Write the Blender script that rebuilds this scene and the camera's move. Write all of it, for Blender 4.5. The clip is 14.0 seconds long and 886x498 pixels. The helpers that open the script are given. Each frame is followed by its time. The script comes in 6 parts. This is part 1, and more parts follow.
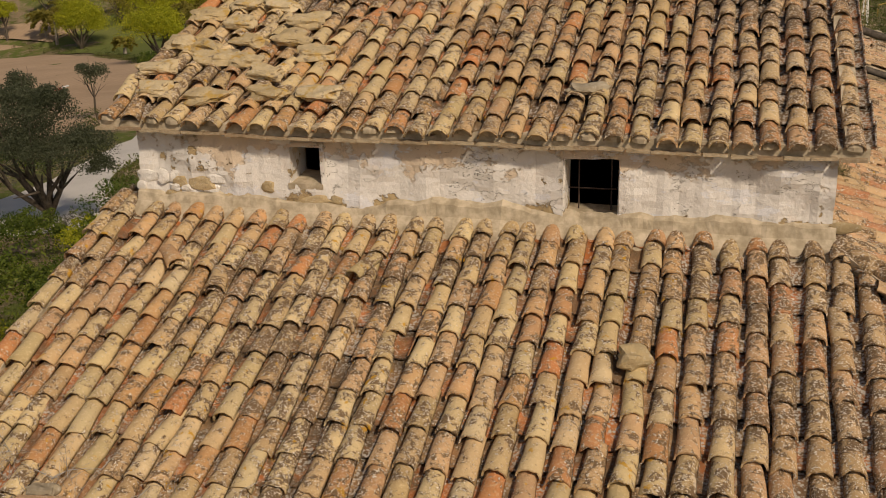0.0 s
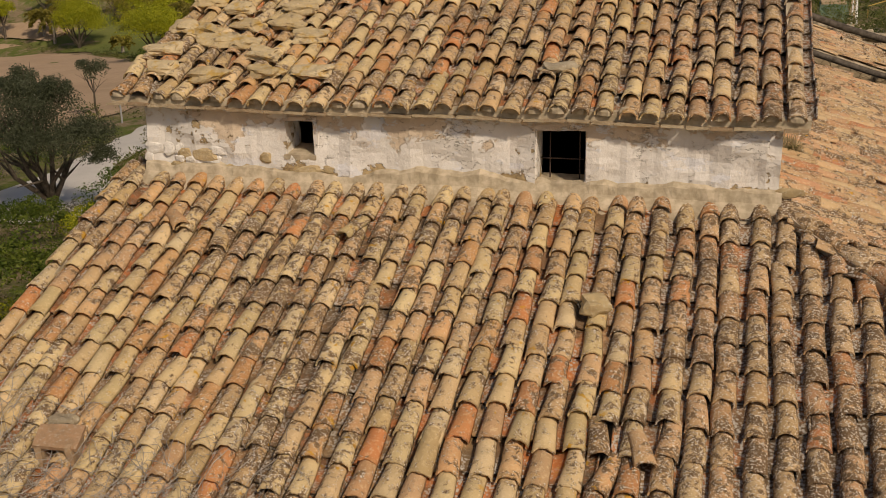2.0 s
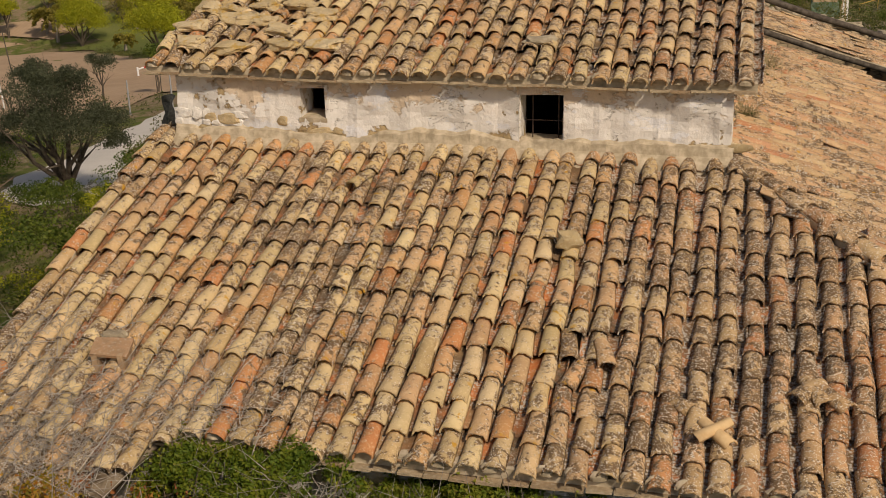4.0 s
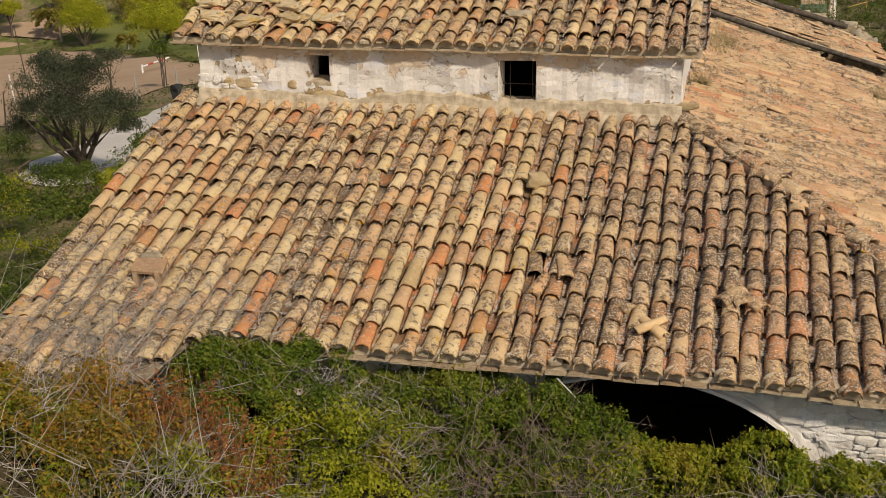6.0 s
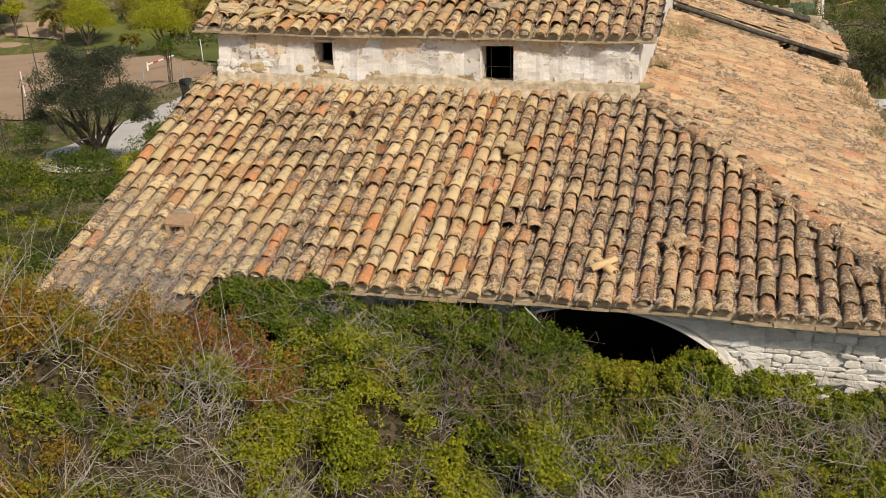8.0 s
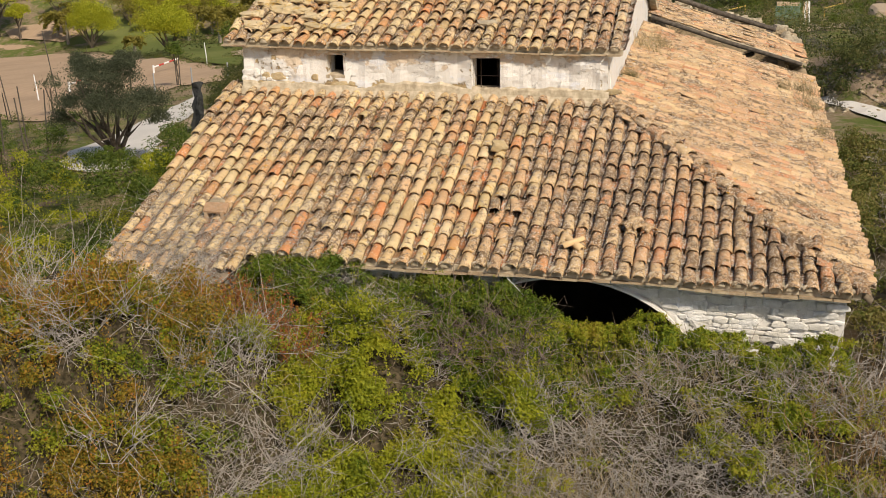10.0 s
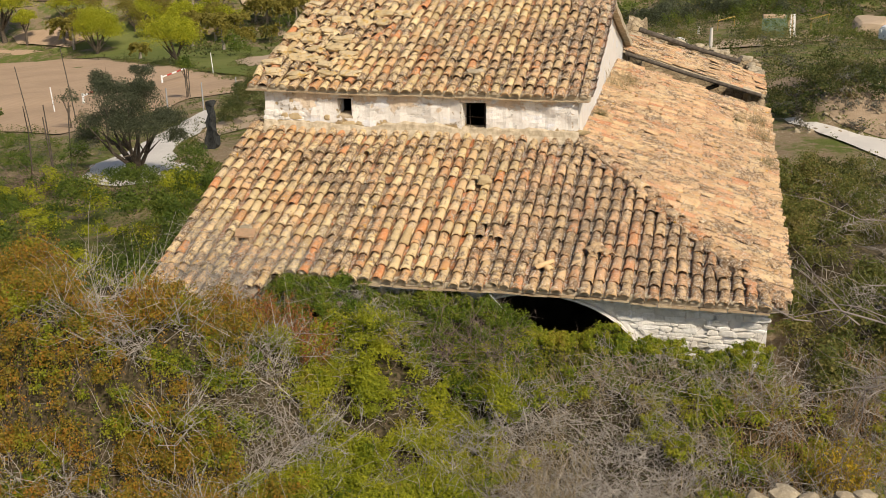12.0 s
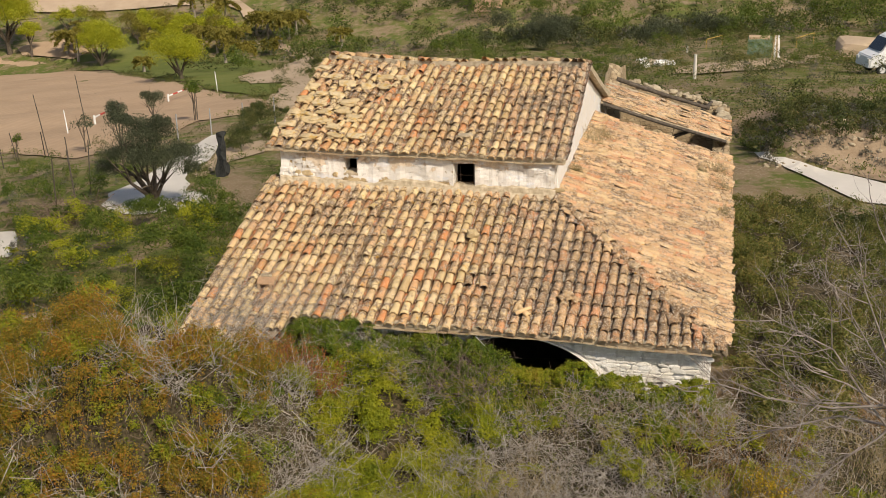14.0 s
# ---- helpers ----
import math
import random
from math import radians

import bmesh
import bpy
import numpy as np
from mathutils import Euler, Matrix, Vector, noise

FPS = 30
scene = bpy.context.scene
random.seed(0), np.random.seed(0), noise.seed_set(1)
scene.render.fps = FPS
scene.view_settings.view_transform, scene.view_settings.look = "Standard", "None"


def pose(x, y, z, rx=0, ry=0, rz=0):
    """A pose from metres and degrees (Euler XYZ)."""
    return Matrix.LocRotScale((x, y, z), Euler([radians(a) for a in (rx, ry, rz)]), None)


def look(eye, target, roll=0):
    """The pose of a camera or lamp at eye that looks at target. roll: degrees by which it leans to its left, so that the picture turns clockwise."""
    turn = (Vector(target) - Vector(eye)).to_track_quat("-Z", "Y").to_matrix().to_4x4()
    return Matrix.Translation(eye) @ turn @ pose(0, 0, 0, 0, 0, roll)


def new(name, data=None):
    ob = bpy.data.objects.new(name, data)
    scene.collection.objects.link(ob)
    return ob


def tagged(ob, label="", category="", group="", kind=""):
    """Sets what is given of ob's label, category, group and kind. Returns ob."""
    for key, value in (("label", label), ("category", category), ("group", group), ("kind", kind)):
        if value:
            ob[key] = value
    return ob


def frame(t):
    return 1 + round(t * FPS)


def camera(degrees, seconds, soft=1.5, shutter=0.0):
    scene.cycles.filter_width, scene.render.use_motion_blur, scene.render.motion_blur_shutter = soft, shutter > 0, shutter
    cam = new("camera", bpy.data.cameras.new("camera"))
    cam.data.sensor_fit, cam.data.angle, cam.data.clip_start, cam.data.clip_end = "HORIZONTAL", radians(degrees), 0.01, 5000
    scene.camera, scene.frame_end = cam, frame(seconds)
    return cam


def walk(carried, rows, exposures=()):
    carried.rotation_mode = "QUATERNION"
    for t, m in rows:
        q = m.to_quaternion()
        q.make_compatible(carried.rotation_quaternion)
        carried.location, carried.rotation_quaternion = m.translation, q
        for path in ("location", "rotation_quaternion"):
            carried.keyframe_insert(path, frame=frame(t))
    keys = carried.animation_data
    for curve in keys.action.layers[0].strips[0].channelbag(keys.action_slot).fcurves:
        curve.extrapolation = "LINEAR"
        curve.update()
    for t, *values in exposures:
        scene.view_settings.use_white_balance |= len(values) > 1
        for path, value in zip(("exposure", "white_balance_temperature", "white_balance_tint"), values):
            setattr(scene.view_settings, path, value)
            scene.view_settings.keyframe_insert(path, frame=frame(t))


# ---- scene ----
cam = camera(42.6, 14.0, soft=0.7)
PATH = [
    (0, (0.85, -9.105, 7.376), (0.382, -7.294, 6.667), -1.6),
    (0.5, (0.913, -9.285, 7.359), (0.447, -7.473, 6.652), -1.5),
    (1, (1.015, -9.544, 7.367), (0.551, -7.731, 6.66), -1.4),
    (1.5, (1.127, -9.808, 7.373), (0.664, -7.996, 6.665), -1.4),
    (2, (1.21, -10.02, 7.373), (0.748, -8.206, 6.666), -1.4),
    (2.5, (1.302, -10.283, 7.397), (0.84, -8.47, 6.689), -1.4),
    (3, (1.412, -10.644, 7.397), (0.951, -8.831, 6.689), -1.5),
    (5.5, (2.033, -13.004, 7.388), (1.574, -11.187, 6.689), -1.1),
    (6, (2.208, -13.432, 7.362), (1.75, -11.614, 6.664), -1.1),
    (6.5, (2.351, -13.914, 7.333), (1.893, -12.096, 6.636), -1.2),
    (7, (2.504, -14.434, 7.367), (2.047, -12.617, 6.669), -1.2),
    (7.5, (2.67, -14.886, 7.457), (2.213, -13.068, 6.759), -1.2),
    (8, (2.844, -15.397, 7.554), (2.386, -13.579, 6.857), -1.2),
    (8.5, (2.993, -15.914, 7.699), (2.536, -14.096, 7.002), -1.2),
    (11, (3.806, -19.003, 8.695), (3.352, -17.184, 7.998), -1.3),
    (11.5, (4.008, -19.644, 9.076), (3.553, -17.825, 8.379), -1.3),
    (12, (4.203, -20.316, 9.544), (3.75, -18.498, 8.846), -1.2),
    (12.5, (4.377, -20.927, 10.001), (3.926, -19.108, 9.304), -1.2),
    (13, (4.574, -21.539, 10.509), (4.123, -19.719, 9.811), -1.2),
    (13.5, (4.76, -22.138, 10.947), (4.31, -20.317, 10.251), -1.2),
    (14, (4.916, -22.795, 11.416), (4.467, -20.974, 10.721), -1.1),
]
walk(cam, [(t, look(eye, target, roll)) for t, eye, target, roll in PATH],
     [(0.0, -0.66, 7400, 15), (3.0, -0.62, 7400, 15), (6.5, -0.31, 6850, 12), (8.5, -0.1, 6700, 11), (11.0, 0.06, 6750, 11), (14.0, 0.04, 6850, 11)])

# ---- light ----
SUN_TO = Vector((0.55, -0.56, 0.72)).normalized()
world = bpy.data.worlds.new("world")
scene.world = world
world.use_nodes = True
sky = world.node_tree.nodes.new("ShaderNodeTexSky")
sky.sky_type, sky.sun_disc = "NISHITA", False
sky.sun_elevation = math.asin(SUN_TO.z)
sky.sun_rotation = math.atan2(SUN_TO.x, SUN_TO.y)
sky.air_density, sky.dust_density = 1.0, 2.0
background = world.node_tree.nodes["Background"]
background.inputs["Strength"].default_value = 0.092
world.node_tree.links.new(sky.outputs[0], background.inputs["Color"])
sun = new("sun", bpy.data.lights.new("sun", "SUN"))
sun.data.energy, sun.data.angle, sun.data.color = 4.1, radians(4.5), (1.0, 0.90, 0.75)
sun.matrix_world = look(SUN_TO * 50, (0, 0, 0))

# ---- materials ----


class Nodes:
    """Short-hand for building one node material."""

    def __init__(self, name, rough=0.9, spec=0.2):
        self.mat = bpy.data.materials.new(name)
        self.mat.use_nodes = True
        self.tree = self.mat.node_tree
        self.bsdf = self.tree.nodes["Principled BSDF"]
        self.bsdf.inputs["Roughness"].default_value = rough
        self.bsdf.inputs["Specular IOR Level"].default_value = spec
        self.place = self.node("ShaderNodeNewGeometry").outputs["Position"]

    def node(self, kind):
        return self.tree.nodes.new(kind)

    def put(self, socket, value):
        if isinstance(value, bpy.types.NodeSocket):
            self.tree.links.new(value, socket)
        elif isinstance(value, tuple) and len(value) == 3 and socket.type == "RGBA":
            socket.default_value = (*value, 1)
        else:
            socket.default_value = value

    def noise(self, scale, detail=4, rough=0.6, at=None, warp=0.0, w=None):
        n = self.node("ShaderNodeTexNoise")
        self.put(n.inputs["Vector"], at or self.place)
        n.inputs["Scale"].default_value, n.inputs["Detail"].default_value = scale, detail
        n.inputs["Roughness"].default_value, n.inputs["Distortion"].default_value = rough, warp
        return n.outputs["Fac"]

    def cells(self, scale, feature="F1", out="Distance", at=None, rnd=1.0):
        n = self.node("ShaderNodeTexVoronoi")
        n.feature = feature
        self.put(n.inputs["Vector"], at or self.place)
        n.inputs["Scale"].default_value, n.inputs["Randomness"].default_value = scale, rnd
        return n.outputs[out]

    def step(self, value, lo, hi, a=0.0, b=1.0):
        n = self.node("ShaderNodeMapRange")
        n.interpolation_type = "SMOOTHSTEP"
        self.put(n.inputs[0], value)
        for i, v in enumerate((lo, hi, a, b)):
            n.inputs[i + 1].default_value = v
        return n.outputs[0]

    def math(self, op, a, b=0.0):
        n = self.node("ShaderNodeMath")
        n.operation = op
        self.put(n.inputs[0], a), self.put(n.inputs[1], b)
        return n.outputs[0]

    def mix(self, fac, a, b, blend="MIX"):
        n = self.node("ShaderNodeMix")
        n.data_type, n.blend_type = "RGBA", blend
        self.put(n.inputs[0], fac), self.put(n.inputs[6], a), self.put(n.inputs[7], b)
        return n.outputs[2]

    def ramp(self, fac, stops, mode="LINEAR"):
        n = self.node("ShaderNodeValToRGB")
        n.color_ramp.interpolation = mode
        while len(n.color_ramp.elements) < len(stops):
            n.color_ramp.elements.new(0.5)
        for e, (p, c) in zip(n.color_ramp.elements, stops):
            e.position, e.color = p, (*c, 1)
        self.put(n.inputs[0], fac)
        return n.outputs[0]

    def random(self, island):
        if island:
            return self.tree.nodes["Geometry"].outputs["Random Per Island"]
        return self.node("ShaderNodeObjectInfo").outputs["Random"]

    def scaled(self, sx, sy, sz):
        n = self.node("ShaderNodeMapping")
        self.put(n.inputs[0], self.place)
        n.inputs["Scale"].default_value = (sx, sy, sz)
        return n.outputs[0]

    def finish(self, color, bump=None, strength=0.4, depth=0.01):
        self.put(self.bsdf.inputs["Base Color"], color)
        if bump is not None:
            b = self.node("ShaderNodeBump")
            b.inputs["Strength"].default_value, b.inputs["Distance"].default_value = strength, depth
            self.put(b.inputs["Height"], bump)
            self.put(self.bsdf.inputs["Normal"], b.outputs[0])
        return self.mat


def tile_material(name, island, pan=False, age=1.0, side=False):
    """Weathered clay: firing colours from tile to tile, brown and white lichen, soot and orange spots."""
    n = Nodes(name, 0.92, 0.12)
    r = n.random(island)
    if pan:
        clay = n.ramp(r, [(0, (0.44, 0.15, 0.05)), (0.4, (0.54, 0.19, 0.07)), (0.6, (0.34, 0.17, 0.08)), (1, (0.38, 0.24, 0.12))])
    elif side:
        clay = n.ramp(r, [(0.0, (0.59, 0.39, 0.22)), (0.2, (0.65, 0.45, 0.26)), (0.36, (0.56, 0.32, 0.18)), (0.5, (0.61, 0.40, 0.24)), (0.62, (0.53, 0.22, 0.11)),
                          (0.70, (0.62, 0.44, 0.25)), (0.86, (0.50, 0.32, 0.17)), (1.0, (0.66, 0.50, 0.30))])
    else:
        clay = n.ramp(r, [(0.0, (0.59, 0.45, 0.23)), (0.16, (0.67, 0.52, 0.29)), (0.32, (0.53, 0.38, 0.19)), (0.46, (0.58, 0.36, 0.20)), (0.58, (0.65, 0.51, 0.28)),
                          (0.70, (0.55, 0.22, 0.09)), (0.78, (0.54, 0.31, 0.14)), (0.90, (0.69, 0.55, 0.33)), (1.0, (0.48, 0.26, 0.13))])
    if side:
        clay = n.mix(n.step(n.noise(0.9, 4, 0.65), 0.42, 0.68, 0.0, 0.42), clay, (0.54, 0.30, 0.18))
        clay = n.mix(n.step(n.noise(1.3, 4, 0.65, at=n.scaled(1, 1.4, 0.7)), 0.50, 0.68, 0.0, 0.6), clay, (0.70, 0.55, 0.33))
    tone = n.step(n.math("FRACT", n.math("MULTIPLY", r, 13.7)), 0.0, 1.0, 0.84, 1.10)
    clay = n.mix(1.0, clay, tone, "MULTIPLY")
    apart = n.node("ShaderNodeSeparateXYZ")
    n.put(apart.inputs[0], n.place)
    east = n.math("ADD", apart.outputs[0], n.math("MULTIPLY", n.noise(0.8, 3), 1.6))
    damp = n.step(east, 0.9, 3.0, 0.0, age)                    # the older, lichened half of the roofs
    clay = n.mix(n.math("MULTIPLY", damp, 0.30), clay, (0.50, 0.22, 0.12))
    clay = n.mix(n.step(n.noise(5, 5), 0.42, 0.75, 0.0, 0.32), clay, (0.40, 0.26, 0.11))
    clay = n.mix(n.step(n.noise(30, 6, 0.75), 0.50, 0.64, 0.0, 0.4), clay, (0.76, 0.60, 0.37))
    own = n.math("SUBTRACT", n.math("FRACT", n.math("MULTIPLY", r, 7.31)), 0.5)
    drift = n.math("ADD", n.math("MULTIPLY", n.noise(0.7, 3), 0.5), n.math("MULTIPLY", n.noise(3.2, 3), 0.5))
    spread = n.math("ADD", n.math("ADD", drift, n.math("MULTIPLY", own, 0.13)), n.math("MULTIPLY", n.math("SUBTRACT", damp, 0.45), 0.06))
    patchy = n.noise(13, 8, 0.70, warp=0.6)
    blotch = n.math("ADD", n.math("MULTIPLY", patchy, 0.80), n.math("MULTIPLY", spread, 0.52))
    crust = n.step(blotch, 0.675, 0.705)
    halo = n.step(blotch, 0.61, 0.71)
    clay = n.mix(n.math("MULTIPLY", halo, 0.55), clay, (0.31, 0.20, 0.10))
    grime = n.mix(n.noise(45, 5, 0.7), (0.085, 0.055, 0.032), (0.27, 0.175, 0.10))
    clay = n.mix(n.math("MULTIPLY", crust, 0.92), clay, grime)
    flecks = n.math("MULTIPLY", n.step(n.noise(75, 4, 0.7), 0.60, 0.66), n.step(blotch, 0.56, 0.66))
    clay = n.mix(n.math("MULTIPLY", flecks, 0.85), clay, (0.12, 0.08, 0.045))
    speck = n.step(n.noise(60, 3, 0.6, warp=0.5), 0.56, 0.62)
    film = n.math("MULTIPLY", n.step(n.noise(22, 8, 0.8), 0.57, 0.64), 0.8)
    white = n.math("MULTIPLY", n.math("MAXIMUM", speck, film), n.step(n.math("ADD", blotch, n.math("MULTIPLY", damp, 0.07)), 0.60, 0.67))
    clay = n.mix(n.math("MULTIPLY", white, 0.95), clay, (0.84, 0.76, 0.64))
    pale = n.math("MULTIPLY", n.step(n.noise(6, 7, 0.72), 0.60, 0.67), n.step(own, 0.12, 0.3))
    clay = n.mix(n.math("MULTIPLY", pale, 0.7), clay, (0.72, 0.61, 0.45))
    spots = n.math("MULTIPLY", n.step(n.noise(10, 5, 0.6), 0.63, 0.67), n.step(n.math("SUBTRACT", n.noise(0.9, 2), n.math("MULTIPLY", damp, 0.2)), 0.45, 0.55))
    clay = n.mix(n.math("MULTIPLY", spots, 0.85), clay, (0.58, 0.31, 0.03))
    if pan:
        grit = n.math("MULTIPLY", n.step(n.cells(38), 0.52, 0.36), n.step(n.math("ADD", n.noise(2.5, 3), n.math("MULTIPLY", damp, 0.22)), 0.44, 0.62))
        clay = n.mix(n.step(n.noise(3, 4), 0.40, 0.62, 0.0, 0.75), clay, (0.13, 0.09, 0.055))
        clay = n.mix(grit, clay, (0.50, 0.46, 0.40))
    bump = n.math("ADD", n.noise(60, 5), n.math("ADD", n.math("MULTIPLY", blotch, 0.9), n.math("MULTIPLY", white, 0.7)))
    return n.finish(clay, bump, 0.8, 0.008)


def plaster_material(name, bare, clean=0.0, foot=0.0):
    """Limewash over rubble: white coats flaked to cream render, and stone and earth where all has gone."""
    n = Nodes(name, 0.95, 0.1)
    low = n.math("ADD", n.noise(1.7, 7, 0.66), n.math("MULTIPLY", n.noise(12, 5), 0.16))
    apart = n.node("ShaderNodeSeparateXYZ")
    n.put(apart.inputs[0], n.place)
    # more cream near the eave, more lime below: eave shade put into the colour
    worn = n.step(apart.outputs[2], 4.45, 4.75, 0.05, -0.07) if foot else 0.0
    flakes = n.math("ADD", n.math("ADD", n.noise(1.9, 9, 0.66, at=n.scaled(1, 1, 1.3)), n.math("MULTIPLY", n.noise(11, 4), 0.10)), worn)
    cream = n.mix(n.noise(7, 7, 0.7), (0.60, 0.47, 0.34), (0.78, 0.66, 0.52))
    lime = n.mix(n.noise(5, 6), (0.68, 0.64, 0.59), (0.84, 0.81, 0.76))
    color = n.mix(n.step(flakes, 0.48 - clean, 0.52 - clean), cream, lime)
    blue = n.noise(2.2, 8, 0.7, at=n.scaled(1, 1, 1.9))
    color = n.mix(n.step(blue, 0.56, 0.575, 0.0, 0.8), color, (0.74, 0.74, 0.76))
    stain = n.step(n.noise(1.6, 6, 0.7), 0.54 + clean, 0.74 + clean, 0.0, 0.3)
    color = n.mix(stain, color, (0.58, 0.38, 0.22))
    stone = n.mix(n.noise(4, 5), (0.40, 0.29, 0.15), (0.56, 0.43, 0.25))
    stone = n.mix(n.step(n.noise(30, 5), 0.45, 0.7), stone, (0.26, 0.20, 0.13))
    splash = n.step(apart.outputs[2], 4.32, 4.12, 0.0, foot)
    gone = n.step(n.math("ADD", low, splash), bare, bare + 0.02)
    color = n.mix(gone, color, stone)
    pits = n.math("MULTIPLY", n.step(n.noise(20, 5, 0.7), 0.66, 0.71), n.step(n.noise(3.0, 3), 0.48 + clean, 0.6 + clean))
    color = n.mix(n.math("MULTIPLY", pits, 0.85), color, (0.22, 0.16, 0.10))
    vein = n.math("ABSOLUTE", n.math("SUBTRACT", n.noise(2.2, 6, 0.65, at=n.scaled(1, 1, 2.2)), 0.5))
    crack = n.math("MULTIPLY", n.step(vein, 0.005, 0.001), n.step(n.noise(1.4, 3), 0.50 + clean, 0.58 + clean))
    color = n.mix(n.math("MULTIPLY", crack, 0.85), color, (0.14, 0.10, 0.07))
    edge = n.step(flakes, 0.48, 0.51)
    bump = n.math("ADD", n.math("MULTIPLY", n.noise(22, 6), 0.5), n.math("SUBTRACT", n.math("MULTIPLY", edge, 0.45), n.math("ADD", n.math("MULTIPLY", gone, 0.7), n.math("ADD", crack, n.math("MULTIPLY", pits, 0.6)))))
    return n.finish(color, bump, 0.8 - 2.5 * clean, 0.03)


def stone_material(name, a=(0.34, 0.28, 0.19), b=(0.52, 0.45, 0.33), lichen=0.0, island=False, dirt=0.6):
    n = Nodes(name, 0.95, 0.15)
    color = n.mix(n.random(island), a, b)
    color = n.mix(n.step(n.noise(9, 6, 0.65), 0.35, 0.7, 0, dirt), color, (0.22, 0.17, 0.11))
    color = n.mix(n.step(n.noise(34, 4), 0.5, 0.75, 0, 0.5), color, (0.60, 0.55, 0.45))
    if lichen:
        color = n.mix(n.step(n.noise(7, 6, 0.7), 0.52, 0.62, 0, lichen), color, (0.50, 0.30, 0.05))
        color = n.mix(n.step(n.noise(9, 6, 0.7, at=n.scaled(1, 1.3, 0.8)), 0.58, 0.64, 0, 0.8), color, (0.20, 0.15, 0.10))
    return n.finish(color, n.noise(25, 7, 0.65), 0.8, 0.02)


def leaf_material(name, stops, patch=0.6, rough=0.6):
    """Leaves of mixed ages; the mix shifts in drifts."""
    n = Nodes(name, rough, 0.3)
    drift = n.math("ADD", n.math("MULTIPLY", n.step(n.noise(0.8, 3), 0.28, 0.72), 0.5), n.math("MULTIPLY", n.step(n.noise(3.6, 3), 0.3, 0.7), 0.5))
    f = n.math("ADD", n.math("MULTIPLY", n.random(True), (1.0 - patch) * 0.8), n.math("MULTIPLY", drift, 1.0 - (1.0 - patch) * 0.8))
    color = n.ramp(f, stops)
    n.put(n.bsdf.inputs["Base Color"], color)
    thin = n.node("ShaderNodeBsdfTranslucent")
    n.put(thin.inputs["Color"], color)
    blend = n.node("ShaderNodeMixShader")
    blend.inputs[0].default_value = 0.4
    n.tree.links.new(n.bsdf.outputs[0], blend.inputs[1]), n.tree.links.new(thin.outputs[0], blend.inputs[2])
    n.tree.links.new(blend.outputs[0], n.tree.nodes["Material Output"].inputs["Surface"])
    return n.mat


def plain_material(name, a, b, scale=20, rough=0.8, bump=0.3, spec=0.2, metal=0.0):
    n = Nodes(name, rough, spec)
    n.bsdf.inputs["Metallic"].default_value = metal
    f = n.noise(scale, 5)
    return n.finish(n.mix(n.step(f, 0.3, 0.7), a, b), f, bump, 0.005)


def ground_material():
    """Dry earth, weeds and grass in drifts, stony patches."""
    n = Nodes("ground_cover", 0.97, 0.1)
    earth = n.mix(n.noise(1.7, 6), (0.19, 0.135, 0.08), (0.34, 0.26, 0.165))
    earth = n.mix(n.step(n.noise(11, 5), 0.5, 0.7, 0, 0.6), earth, (0.46, 0.39, 0.29))
    grass = n.mix(n.noise(2.3, 6), (0.075, 0.11, 0.022), (0.17, 0.19, 0.05))
    grass = n.mix(n.step(n.noise(0.5, 5), 0.45, 0.65, 0, 0.7), grass, (0.22, 0.18, 0.085))
    cover = n.math("ADD", n.math("MULTIPLY", n.noise(0.12, 6, 0.72, warp=1.2), 0.5), n.math("MULTIPLY", n.noise(1.1, 7, 0.75), 0.5))
    color = n.mix(n.step(cover, 0.45, 0.54), earth, grass)
    return n.finish(color, n.noise(6, 8, 0.7), 0.9, 0.12)


TILE = tile_material("roof_clay", False)
TILE_JOINED = tile_material("roof_clay_field", True)
TILE_SIDE = tile_material("roof_clay_side", False, age=0.1, side=True)
TILE_SIDE_JOINED = tile_material("roof_clay_side_field", True, age=0.1, side=True)
TILE_PAN = tile_material("roof_clay_pan", True, pan=True)
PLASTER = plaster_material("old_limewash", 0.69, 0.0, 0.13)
PLASTER_LOW = plaster_material("old_limewash_low", 0.76, 0.03)
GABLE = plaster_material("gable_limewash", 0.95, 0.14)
MORTAR = plain_material("lime_mortar", (0.34, 0.28, 0.19), (0.58, 0.49, 0.36), 9, 0.95, 1.0)
STONE = stone_material("rubble_stone")
WHITE_STONE = stone_material("whitewashed_stone", (0.76, 0.72, 0.65), (0.88, 0.86, 0.82), dirt=0.25)
SLAB = stone_material("lichened_slab", (0.54, 0.41, 0.22), (0.70, 0.57, 0.36), 0.7, dirt=0.35)
FOOT_STONE = stone_material("ochre_rubble", (0.46, 0.35, 0.19), (0.60, 0.47, 0.28), dirt=0.3)
DUST = plain_material("roof_dust", (0.12, 0.09, 0.06), (0.26, 0.21, 0.15), 7, 0.97, 0.6)
# near-black tone stands in for the shade inside the room and the vent
DARK_ROOM = plain_material("inside_shade", (0.05, 0.045, 0.04), (0.10, 0.09, 0.08), 4, 0.95)
WOOD = plain_material("grey_timber", (0.055, 0.045, 0.035), (0.13, 0.11, 0.09), 12, 0.9, 0.5)
IRON = plain_material("rusty_iron", (0.05, 0.035, 0.03), (0.09, 0.06, 0.045), 30, 0.7, 0.3)
GROUND = ground_material()

# ---- building helpers ----
rng = np.random.default_rng(7)


def mesh_of(name, verts, faces, material=None, smooth=False):
    me = bpy.data.meshes.new(name)
    me.from_pydata([tuple(v) for v in verts], [], [tuple(f) for f in faces])
    if material:
        me.materials.append(material)
    if smooth:
        me.polygons.foreach_set("use_smooth", [True] * len(me.polygons))
    me.update()
    return me


